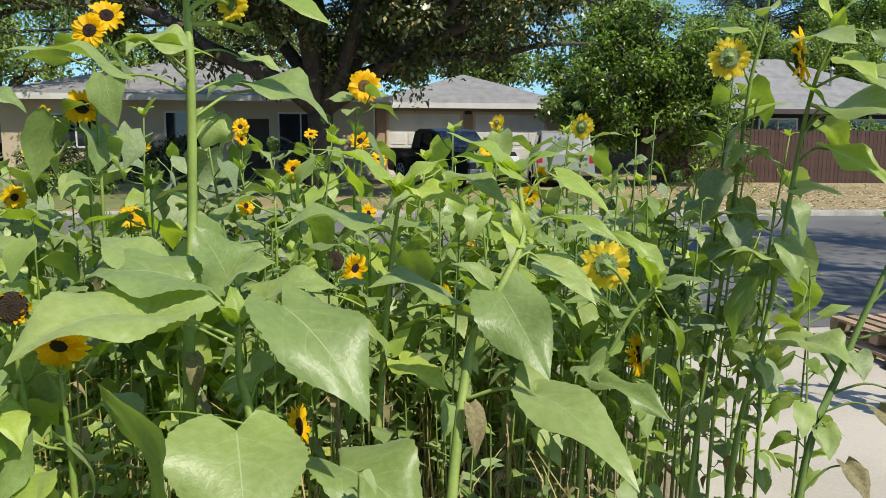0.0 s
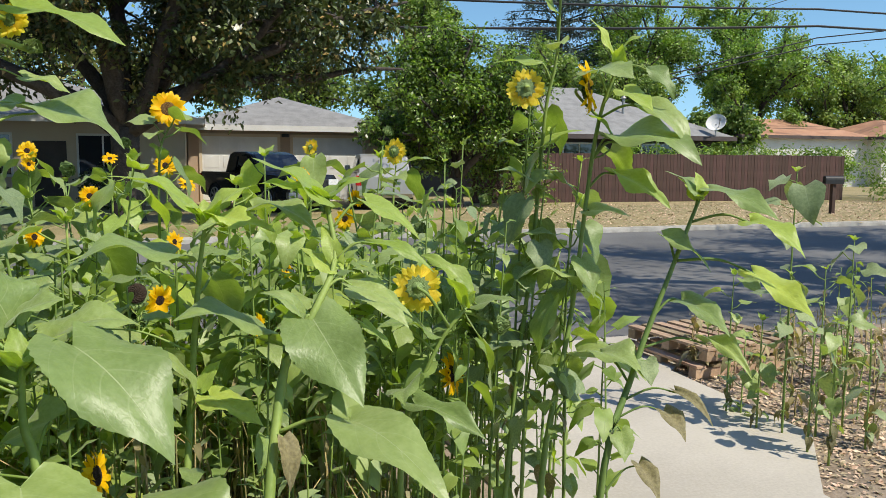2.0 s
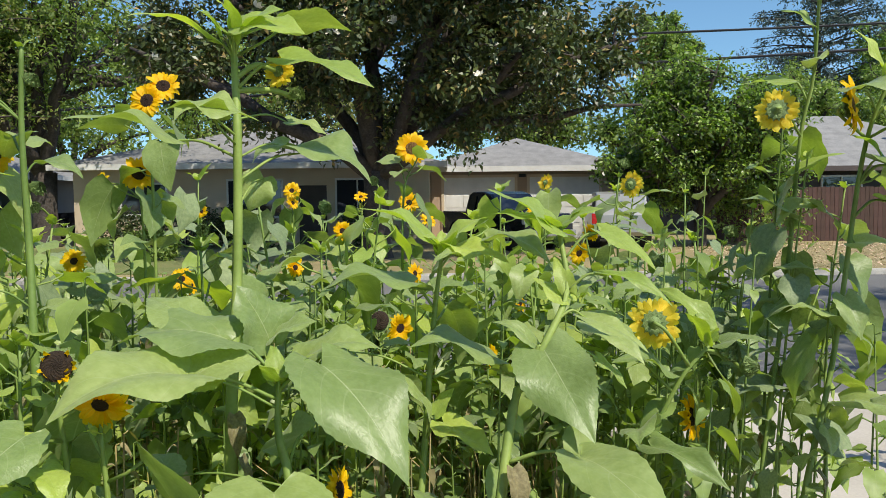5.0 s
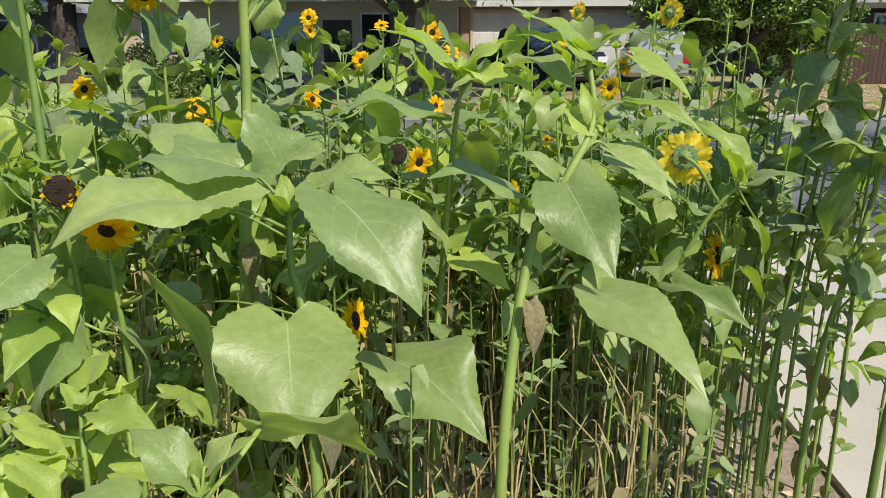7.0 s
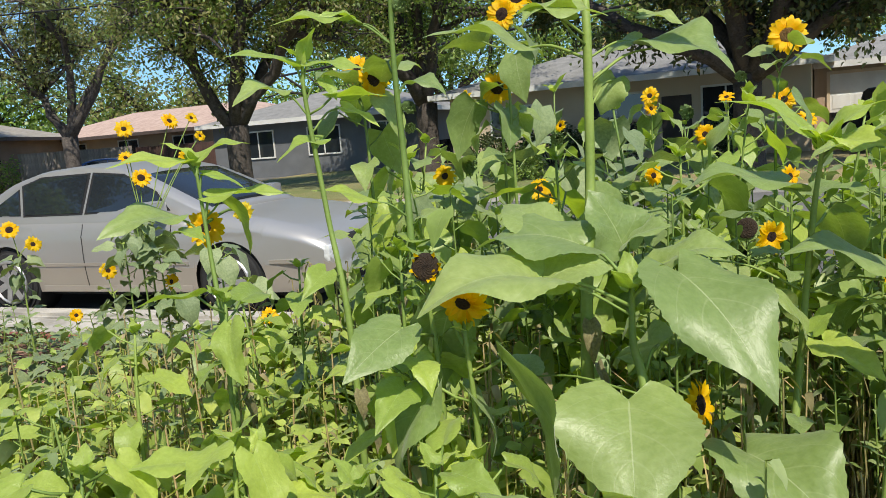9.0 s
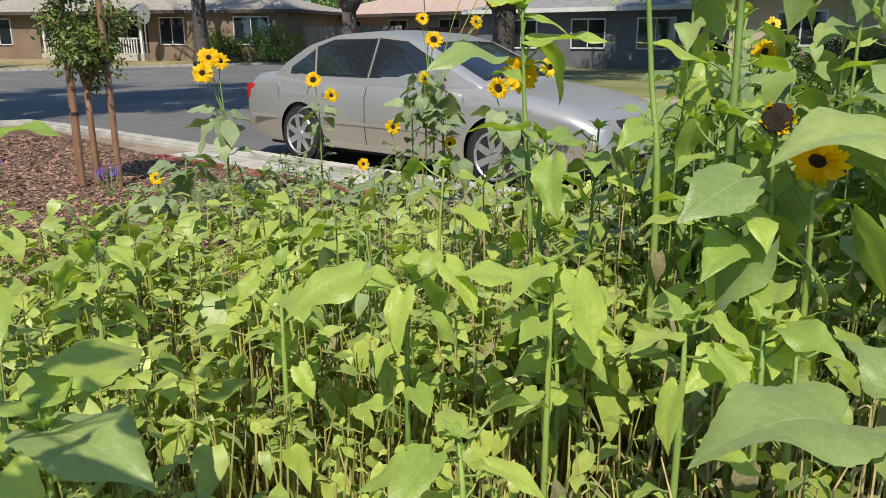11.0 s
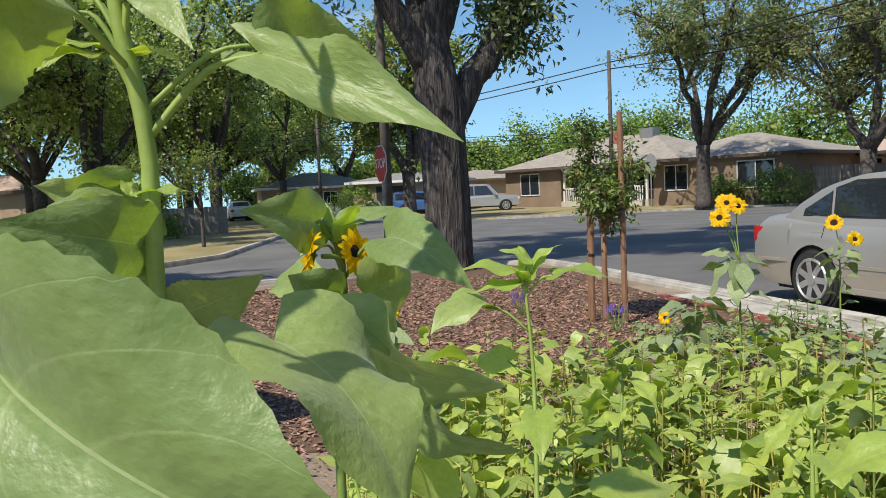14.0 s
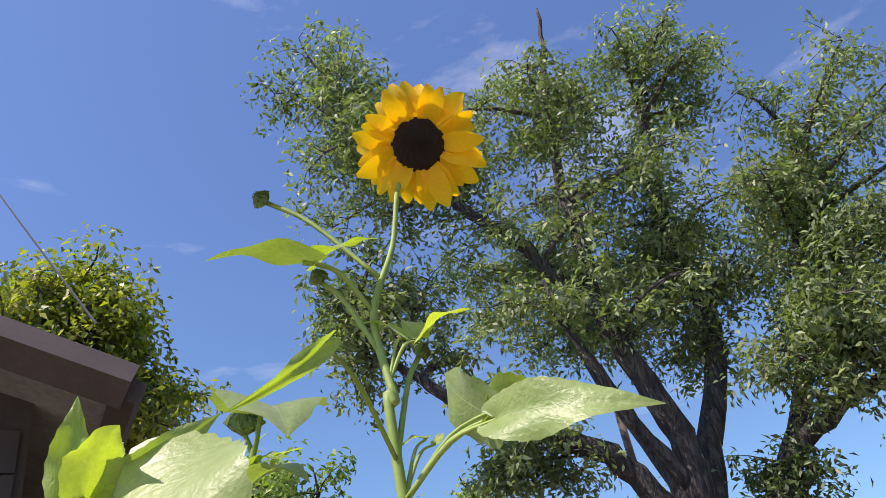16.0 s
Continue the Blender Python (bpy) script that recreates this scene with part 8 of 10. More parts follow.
sunflower(
    "slim sunflower with a withering head",
    [(-0.706, 1.701, 0.000), (-0.706, 1.701, 0.880), (-0.711, 1.678, 1.173)],
    0.0110,
    [],
    6, 0.16,
    [((-0.706, 1.671, 1.230), (0.24, -0.89, 0.23), 0.130, "half"),],
    45, "mid", 0.25, 2, 3, "patch sunflowers", 0.50)

sunflower(
    "slim sunflower with an open yellow flower",
    [(-0.607, 1.672, 0.000), (-0.607, 1.672, 0.807), (-0.610, 1.646, 1.100)],
    0.0110,
    [],
    6, 0.16,
    [((-0.607, 1.642, 1.157), (0.05, -0.77, -0.39), 0.120, "full"),],
    46, "mid", 0.25, 2, 3, "patch sunflowers", 0.50)

sunflower(
    "slim sunflower with an open yellow flower",
    [(-1.379, 2.562, 0.000), (-1.379, 2.562, 1.415), (-1.395, 2.551, 1.709)],
    0.0080,
    [],
    10, 0.125,
    [((-1.380, 2.532, 1.766), (0.51, -0.61, 0.30), 0.110, "full"),
     ((-1.309, 2.521, 1.724), (0.79, -0.30, 0.04), 0.140, "full")],
    47, "mid", 0.25, 2, 3, "patch sunflowers", 0.50)

sunflower(
    "slim sunflower with an open yellow flower",
    [(-0.928, 3.217, 0.000), (-0.928, 3.217, 0.883), (-0.931, 3.200, 1.170)],
    0.0080,
    [],
    10, 0.125,
    [((-0.928, 3.187, 1.233), (0.56, -0.51, 0.08), 0.080, "full"),],
    48, "mid", 0.25, 2, 3, "patch sunflowers", 0.50)

sunflower(
    "tall sunflower with a spread leafy tip",
    [(-1.525, 1.900, 0.000), (-1.525, 1.900, 0.772), (-1.606, 1.956, 1.195), (-1.631, 1.963, 1.487)],
    0.0120,
    [((-1.653, 1.941, 1.490), (-1.726, 1.713, 1.492), "young", 0.70, (0.25, -0.25, 1.01)),
     ((-1.618, 1.976, 1.502), (-1.504, 2.080, 1.534), "young", 0.70, (0.24, -0.25, 1.00)),
     ((-1.603, 1.984, 1.378), (-1.357, 2.064, 1.378), "young", 0.60, (0.24, -0.25, 1.02)),
     ((-1.684, 1.898, 1.326), (-1.747, 1.669, 1.297), "mid", 0.90, (0.25, -0.24, 1.03)),
     ((-1.639, 1.956, 1.505), (-1.697, 1.897, 1.558), "young", 0.80, (0.25, -0.25, 1.00)),
     ((-1.616, 1.976, 1.451), (-1.496, 2.016, 1.400), "young", 0.60, (0.24, -0.25, 1.01)),
     ((-1.674, 1.902, 1.282), (-1.548, 1.883, 1.259), "young", 1.00, (0.25, -0.24, 1.04))],
    3, 0.17,
    [((-1.687, 2.032, 1.280), (0.60, -0.58, 0.20), 0.120, "full"),
     ((-1.862, 2.418, 1.287), (0.48, -0.34, 0.00), 0.080, "pale")],
    9, "young", 0.25, 3, 2, "", 0.50)

sunflower(
    "tall slender sunflower with a pale leafy tip",
    [(-1.176, 2.042, 0.000), (-1.176, 2.042, 0.923), (-1.244, 2.079, 1.308), (-1.273, 2.068, 1.642), (-1.268, 2.062, 1.762)],
    0.0120,
    [((-1.328, 2.026, 1.666), (-1.367, 1.865, 1.635), "mid", 1.10, (0.22, -0.28, 0.98)),
     ((-1.289, 2.049, 1.743), (-1.405, 1.884, 1.775), "young", 0.70, (0.21, -0.28, 0.97)),
     ((-1.249, 2.077, 1.749), (-1.092, 2.125, 1.720), "young", 0.70, (0.20, -0.28, 0.97)),
     ((-1.227, 2.098, 1.703), (-1.169, 2.081, 1.637), "young", 0.90, (0.20, -0.29, 0.97)),
     ((-1.271, 2.062, 1.738), (-1.251, 2.068, 1.808), "young", 1.00, (0.21, -0.28, 0.97)),
     ((-1.274, 2.132, 1.525), (-1.322, 1.970, 1.471), "young", 0.70, (0.20, -0.29, 1.00)),
     ((-1.217, 2.170, 1.620), (-1.098, 2.189, 1.553), "young", 0.60, (0.19, -0.29, 0.99))],
    2, 0.16,
    [],
    10, "young", 0.25, 3, 2, "", 0.50)

sunflower(
    "thick pale-stemmed sunflower rising above the others",
    [(-1.093, 2.307, 0.000), (-1.093, 2.307, 1.036), (-1.116, 2.347, 1.397), (-1.120, 2.339, 1.751), (-1.095, 2.310, 2.015)],
    0.0160,
    [((-1.231, 2.254, 1.880), (-1.354, 2.044, 1.865), "young", 0.60, (0.19, -0.29, 0.95)),
     ((-1.203, 2.272, 1.875), (-1.271, 2.165, 1.890), "young", 0.70, (0.19, -0.29, 0.95)),
     ((-1.079, 2.368, 1.678), (-0.966, 2.373, 1.633), "mid", 1.10, (0.17, -0.31, 0.98)),
     ((-1.186, 2.241, 1.321), (-1.311, 2.099, 1.376), "young", 0.80, (0.19, -0.29, 1.03))],
    2, 0.15,
    [((-1.093, 2.363, 1.609), (0.48, -0.28, 0.35), 0.050, "bud"),
     ((-1.084, 2.336, 1.917), (0.44, -0.19, 0.33), 0.050, "bud")],
    11, "mid", 0.25, 2, 2, "", 0.50)

sunflower(
    "leafy young sunflower with a rosette of bright leaves",
    [(-1.283, 1.629, 0.000), (-1.283, 1.629, 0.883), (-1.303, 1.672, 1.138)],
    0.0090,
    [],
    10, 0.125,
    [],
    60, "young", 0.35, 6, 1, "young sunflowers", 0.35)

sunflower(
    "leafy young sunflower with a rosette of bright leaves",
    [(-0.814, 1.673, 0.000), (-0.814, 1.673, 0.771), (-0.841, 1.730, 1.003)],
    0.0090,
    [],
    10, 0.125,
    [],
    61, "young", 0.35, 6, 1, "young sunflowers", 0.35)

sunflower(
    "leafy young sunflower with a rosette of bright leaves",
    [(-1.071, 2.178, 0.000), (-1.071, 2.178, 0.870), (-1.088, 2.222, 1.180)],
    0.0090,
    [],
    10, 0.125,
    [],
    62, "young", 0.35, 6, 1, "young sunflowers", 0.35)

sunflower(
    "leafy young sunflower with a rosette of bright leaves",
    [(-1.792, 1.762, 0.000), (-1.792, 1.762, 0.694), (-1.824, 1.819, 0.993)],
    0.0090,
    [],
    10, 0.115,
    [],
    63, "young", 0.35, 6, 1, "young sunflowers", 0.35)

sunflower(
    "leafy young sunflower with a rosette of bright leaves",
    [(-0.988, 1.296, 0.000), (-0.988, 1.296, 0.723), (-1.024, 1.350, 0.915)],
    0.0090,
    [],
    10, 0.125,
    [],
    64, "young", 0.35, 6, 1, "young sunflowers", 0.35)

sunflower(
    "leafy young sunflower with a rosette of bright leaves",
    [(-1.290, 1.159, 0.000), (-1.290, 1.159, 0.674), (-1.331, 1.210, 0.867)],
    0.0090,
    [],
    10, 0.125,
    [],
    65, "young", 0.35, 6, 1, "young sunflowers", 0.35)

sunflower(
    "leafy young sunflower with a rosette of bright leaves",
    [(-0.568, 1.382, 0.000), (-0.568, 1.382, 0.696), (-0.599, 1.445, 0.872)],
    0.0090,
    [],
    10, 0.125,
    [],
    66, "young", 0.35, 6, 1, "young sunflowers", 0.35)

sunflower(
    "leafy young sunflower with a rosette of bright leaves",
    [(-1.621, 2.376, 0.000), (-1.621, 2.376, 0.718), (-1.646, 2.435, 1.083)],
    0.0090,
    [],
    10, 0.115,
    [],
    67, "young", 0.35, 6, 1, "young sunflowers", 0.35)

sunflower(
    "leafy young sunflower with a rosette of bright leaves",
    [(-0.559, 1.535, 0.000), (-0.559, 1.535, 0.621), (-0.591, 1.606, 0.813)],
    0.0090,
    [],
    10, 0.125,
    [],
    68, "young", 0.35, 6, 1, "young sunflowers", 0.35)

sunflower(
    "leafy young sunflower with a rosette of bright leaves",
    [(-0.642, 1.223, 0.000), (-0.642, 1.223, 0.734), (-0.674, 1.280, 0.895)],
    0.0090,
    [],
    10, 0.115,
    [],
    69, "young", 0.35, 6, 1, "young sunflowers", 0.35)

sunflower(
    "leafy young sunflower with a rosette of bright leaves",
    [(-1.639, 2.145, 0.000), (-1.639, 2.145, 0.658), (-1.696, 2.168, 1.007)],
    0.0090,
    [],
    10, 0.105,
    [],
    70, "young", 0.35, 6, 1, "young sunflowers", 0.35)

sunflower(
    "leafy young sunflower with a rosette of bright leaves",
    [(-1.131, 1.530, 0.000), (-1.131, 1.530, 0.521), (-1.197, 1.578, 0.768)],
    0.0090,
    [],
    10, 0.105,
    [],
    71, "young", 0.35, 6, 1, "young sunflowers", 0.35)

sunflower(
    "leafy young sunflower with a rosette of bright leaves",
    [(-0.727, 1.644, 0.000), (-0.727, 1.644, 0.796), (-0.775, 1.668, 1.018)],
    0.0090,
    [],
    10, 0.115,
    [],
    72, "young", 0.35, 6, 1, "young sunflowers", 0.35)

sunflower(
    "leafy young sunflower with a rosette of bright leaves",
    [(-0.824, 0.858, 0.000), (-0.824, 0.858, 0.588), (-0.880, 0.902, 0.737)],
    0.0090,
    [],
    10, 0.105,
    [],
    73, "young", 0.35, 6, 1, "young sunflowers", 0.35)

sunflower(
    "leafy young sunflower with a rosette of bright leaves",
    [(-2.200, 0.815, 0.000), (-2.200, 0.815, 0.578), (-2.250, 0.853, 0.850)],
    0.0090,
    [],
    10, 0.105,
    [],
    74, "young", 0.35, 6, 1, "young sunflowers", 0.35)

sunflower(
    "leafy young sunflower with a rosette of bright leaves",
    [(-1.624, 1.043, 0.000), (-1.624, 1.043, 0.591), (-1.679, 1.080, 0.835)],
    0.0090,
    [],
    10, 0.105,
    [],
    75, "young", 0.35, 6, 1, "young sunflowers", 0.35)

sunflower(
    "leafy young sunflower with a rosette of bright leaves",
    [(-2.171, 1.772, 0.000), (-2.171, 1.772, 0.342), (-2.250, 1.823, 0.706)],
    0.0090,
    [],
    10, 0.105,
    [],
    76, "young", 0.35, 6, 1, "young sunflowers", 0.35)

sunflower(
    "leafy young sunflower with a rosette of bright leaves",
    [(-1.908, 1.259, 0.000), (-1.908, 1.259, 0.509), (-1.984, 1.283, 0.810)],
    0.0090,
    [],
    10, 0.105,
    [],
    77, "young", 0.35, 6, 1, "young sunflowers", 0.35)

sunflower(
    "leafy young sunflower with a rosette of bright leaves",
    [(-1.904, 1.587, 0.000), (-1.904, 1.587, 0.465), (-1.984, 1.613, 0.785)],
    0.0090,
    [],
    10, 0.105,
    [],
    78, "young", 0.35, 6, 1, "young sunflowers", 0.35)

sunflower(
    "leafy young sunflower with a rosette of bright leaves",
    [(-1.136, 1.597, 0.000), (-1.136, 1.597, 0.549), (-1.201, 1.629, 0.777)],
    0.0090,
    [],
    10, 0.105,
    [],
    79, "young", 0.35, 6, 1, "young sunflowers", 0.35)

sunflower(
    "young sunflower with an upright star of fresh leaves",
    [(-1.880, 0.456, 0.000), (-1.880, 0.456, 0.363), (-2.062, 0.518, 0.848), (-2.123, 0.518, 1.165)],
    0.0100,
    [((-2.128, 0.505, 1.181), (-2.116, 0.320, 1.195), "young", 0.70, (0.34, -0.09, 1.03)),
     ((-2.125, 0.502, 1.151), (-2.102, 0.361, 1.132), "young", 0.80, (0.34, -0.08, 1.04)),
     ((-2.119, 0.542, 1.194), (-2.099, 0.627, 1.254), "young", 0.70, (0.34, -0.09, 1.03)),
     ((-2.101, 0.598, 1.169), (-2.001, 0.731, 1.158), "young", 0.70, (0.33, -0.10, 1.04)),
     ((-2.124, 0.520, 1.188), (-2.133, 0.509, 1.259), "young", 0.90, (0.34, -0.09, 1.03)),
     ((-2.138, 0.409, 1.088), (-2.057, 0.234, 1.043), "mid", 0.90, (0.34, -0.07, 1.05)),
     ((-2.003, 0.507, 0.817), (-1.876, 0.472, 0.733), "young", 1.10, (0.93, -0.25, 0.62)),
     ((-2.122, 0.536, 1.207), (-2.145, 0.453, 1.243), "young", 1.00, (0.34, -0.09, 1.03))],
    2, 0.16,
    [],
    12, "young", 0.25, 3, 2, "", 0.50)

sunflower(
    "low sunflower leaf hanging over the bed",
    [(-1.304, 0.380, 0.000), (-1.304, 0.380, 0.668), (-1.353, 0.392, 0.768)],
    0.0080,
    [((-1.348, 0.400, 0.763), (-1.112, 0.473, 0.716), "big", 0.80, (0.30, -0.10, 1.15)),
     ((-1.369, 0.399, 0.806), (-1.456, 0.489, 0.815), "young", 1.00, (0.31, -0.10, 1.14)),
     ((-1.361, 0.395, 0.787), (-1.394, 0.320, 0.814), "young", 1.00, (0.31, -0.10, 1.14))],
    3, 0.15,
    [],
    13, "young", 0.25, 3, 2, "", 0.50)

sunflower(
    "large-leaved young sunflower close to the path",
    [(-0.249, 1.097, 0.000), (-0.249, 1.097, 0.814), (-0.264, 1.137, 0.901)],
    0.0120,
    [((-0.349, 1.107, 0.879), (-0.451, 0.876, 0.862), "big", 0.85, (0.09, -0.30, 1.15)),
     ((-0.282, 1.142, 0.918), (-0.388, 1.190, 0.967), "big", 0.70, (0.07, -0.31, 1.14)),
     ((-0.253, 1.131, 0.882), (-0.226, 0.999, 0.839), "big", 0.90, (0.17, -0.89, 0.77)),
     ((-0.258, 1.152, 0.931), (-0.216, 1.177, 0.976), "big", 0.80, (0.06, -0.32, 1.13)),
     ((-0.274, 1.141, 0.913), (-0.271, 1.160, 0.957), "young", 1.00, (0.07, -0.31, 1.14))],
    2, 0.18,
    [],
    14, "young", 0.25, 3, 2, "", 0.50)

sunflower(
    "tall sunflower with one bright open flower and small buds",
    [(-0.840, -0.210, 0.000), (-0.840, -0.210, 1.260), (-0.840, -0.210, 1.470), (-0.840, -0.230, 1.610), (-0.840, -0.240, 1.890), (-0.840, -0.230, 1.890), (-0.860, -0.250, 2.010), (-0.860, -0.240, 2.070), (-0.880, -0.210, 2.160), (-0.880, -0.190, 2.260)],
    0.0098,
    [((-0.830, -0.100, 1.550), (-0.700, 0.070, 1.450), "big", 0.34, (0.99, 0.03, 0.19)),
     ((-0.840, -0.090, 1.560), (-0.860, 0.000, 1.570), "mid", 1.20, (-0.99, -0.02, 0.47)),
     ((-0.716, -0.293, 1.591), (-0.687, -0.353, 1.466), "big", 1.10, (0.65, 0.55, -0.58)),
     ((-0.740, -0.100, 1.800), (-0.660, 0.070, 1.740), "slim", 0.75, (0.93, 0.05, -0.00)),
     ((-0.760, -0.100, 1.820), (-0.820, -0.020, 1.850), "mid", 0.90, (-0.93, -0.05, 0.66)),
     ((-0.760, -0.100, 1.810), (-0.840, -0.160, 1.910), "mid", 1.00, (0.42, -0.89, -0.19)),
     ((-0.600, -0.250, 1.870), (-0.500, -0.320, 1.770), "young", 0.28, (0.35, 0.89, -0.27)),
     ((-0.800, -0.310, 2.110), (-0.740, -0.450, 2.110), "slim", 0.80, (0.00, 0.00, 1.00)),
     ((-0.820, -0.320, 2.120), (-0.820, -0.220, 2.140), "young", 0.80, (0.28, 0.08, 0.81)),
     ((-0.860, -0.190, 1.980), (-0.860, -0.110, 2.010), "young", 0.80, (0.31, 0.04, 0.84)),
     ((-0.870, -0.190, 1.990), (-0.900, -0.220, 2.040), "young", 0.90, (0.31, 0.04, 0.84)),
     ((-0.860, -0.210, 1.990), (-0.860, -0.280, 2.030), "young", 0.60, (0.31, 0.05, 0.84)),
     ((-0.860, -0.200, 1.840), (-0.840, -0.230, 1.830), "young", 0.80, (0.32, 0.05, 0.88)),
     ((-0.860, -0.190, 1.830), (-0.880, -0.180, 1.850), "young", 0.90, (0.33, 0.05, 0.88)),
     ((-0.840, -0.270, 1.590), (-0.800, -0.330, 1.600), "slim", 1.00, (0.00, 0.00, 1.00)),
     ((-0.860, -0.270, 1.610), (-0.860, -0.340, 1.640), "young", 0.80, (0.33, 0.08, 0.92)),
     ((-0.880, -0.300, 1.650), (-0.900, -0.360, 1.660), "young", 0.90, (0.33, 0.09, 0.91)),
     ((-0.840, -0.250, 1.560), (-0.800, -0.290, 1.550), "young", 0.70, (0.34, 0.08, 0.94)),
     ((-0.840, -0.250, 1.550), (-0.800, -0.290, 1.530), "young", 0.70, (0.34, 0.08, 0.95)),
     ((-0.860, -0.260, 1.600), (-0.880, -0.250, 1.620), "young", 1.00, (0.33, 0.08, 0.93)),
     ((-0.840, -0.220, 1.550), (-0.820, -0.170, 1.540), "young", 0.50, (0.00, 0.00, 1.00)),
     ((-0.820, -0.210, 1.610), (-0.700, -0.140, 1.530), "slim", 0.70, (0.96, 0.17, 0.12)),
     ((-0.860, -0.190, 1.300), (-0.830, -0.110, 1.340), "big", 1.00, (0.83, -0.03, -0.56)),
     ((-0.860, -0.220, 1.320), (-0.840, -0.250, 1.330), "big", 1.30, (0.84, 0.47, -0.28)),
     ((-0.840, -0.220, 1.370), (-0.720, -0.320, 1.400), "big", 0.62, (0.64, 0.76, -0.03)),
     ((-0.850, -0.230, 1.410), (-0.800, -0.290, 1.410), "mid", 0.80, (0.34, 0.07, 1.01)),
     ((-0.860, -0.240, 1.430), (-0.860, -0.320, 1.430), "big", 0.70, (0.83, 0.00, -0.56)),
     ((-0.840, -0.220, 1.420), (-0.820, -0.170, 1.420), "young", 0.50, (0.34, 0.06, 1.00)),
     ((-0.800, -0.270, 1.350), (-0.720, -0.330, 1.350), "mid", 0.55, (0.60, 0.80, 0.02)),
     ((-0.850, -0.230, 1.420), (-0.860, -0.240, 1.440), "young", 1.00, (0.34, 0.07, 1.00)),
     ((-0.900, -0.170, 1.280), (-0.850, -0.140, 1.260), "mid", 1.00, (0.52, -0.85, 0.04))],
    0, 0.20,
    [((-0.870, -0.140, 2.340), (0.77, 0.10, -0.64), 0.222, "full"),
     ((-0.860, -0.410, 2.300), (0.64, -0.36, 0.19), 0.034, "bud"),
     ((-0.840, -0.320, 2.110), (0.62, -0.13, 0.37), 0.030, "bud"),
     ((-0.870, -0.190, 1.970), (0.56, 0.48, 0.36), 0.028, "bud")],
    15, "mid", 0.25, 0, 0, "", 0.50)

sunflower(
    "sunflower at the garden edge with a closed bud",
    [(-0.980, -0.520, 0.000), (-0.980, -0.520, 1.540), (-0.980, -0.510, 1.660), (-0.980, -0.510, 1.790), (-0.990, -0.490, 1.910), (-0.990, -0.500, 1.960)],
    0.0090,
    [((-0.990, -0.470, 1.890), (-1.000, -0.410, 1.920), "young", 0.60, (0.31, 0.12, 0.88)),
     ((-0.980, -0.480, 1.930), (-0.980, -0.460, 1.950), "young", 1.00, (0.30, 0.12, 0.87)),
     ((-0.980, -0.510, 1.880), (-0.960, -0.540, 1.890), "young", 0.70, (0.30, 0.13, 0.88)),
     ((-0.980, -0.500, 1.860), (-0.900, -0.370, 1.830), "mid", 0.80, (0.31, 0.12, 0.88)),
     ((-0.980, -0.520, 1.740), (-0.950, -0.430, 1.770), "mid", 0.80, (0.31, 0.13, 0.92)),
     ((-0.980, -0.500, 1.900), (-0.980, -0.420, 1.900), "young", 0.70, (0.30, 0.13, 0.87)),
     ((-0.980, -0.510, 1.750), (-0.950, -0.570, 1.710), "mid", 1.00, (0.31, 0.13, 0.91))],
    3, 0.16,
    [((-0.990, -0.500, 1.980), (0.50, 0.26, 0.73), 0.060, "bud"),],
    16, "mid", 0.25, 0, 1, "", 0.50)

sunflower(
    "sunflower beside the path with broad pale leaves",
    [(-0.460, -0.390, 0.000), (-0.460, -0.390, 1.540), (-0.470, -0.420, 1.600), (-0.480, -0.440, 1.660), (-0.490, -0.440, 1.710)],
    0.0100,
    [((-0.470, -0.400, 1.700), (-0.410, -0.280, 1.560), "big", 1.25, (0.80, 0.49, -0.35)),
     ((-0.500, -0.440, 1.720), (-0.500, -0.320, 1.770), "big", 0.42, (0.59, 0.31, -0.74)),
     ((-0.500, -0.460, 1.730), (-0.500, -0.460, 1.820), "young", 0.60, (0.77, 0.53, -0.01)),
     ((-0.400, -0.250, 1.610), (-0.500, -0.150, 1.560), "slim", 0.80, (0.59, 0.75, 0.31)),
     ((-0.480, -0.400, 1.560), (-0.500, -0.380, 1.590), "mid", 0.90, (0.30, 0.18, 0.95)),
     ((-0.460, -0.410, 1.580), (-0.420, -0.440, 1.610), "big", 0.90, (0.83, 0.53, 0.17)),
     ((-0.480, -0.430, 1.690), (-0.480, -0.460, 1.720), "young", 1.00, (0.28, 0.18, 0.89)),
     ((-0.500, -0.310, 1.540), (-0.520, -0.240, 1.550), "slim", 0.90, (0.32, 0.14, 0.94)),
     ((-0.600, -0.380, 1.570), (-0.600, -0.290, 1.580), "mid", 0.70, (0.31, 0.14, 0.95)),
     ((-0.700, -0.300, 1.580), (-0.720, -0.230, 1.560), "mid", 0.70, (0.33, 0.10, 0.95))],
    0, 0.20,
    [],
    26, "mid", 0.25, 2, 0, "", 0.50)

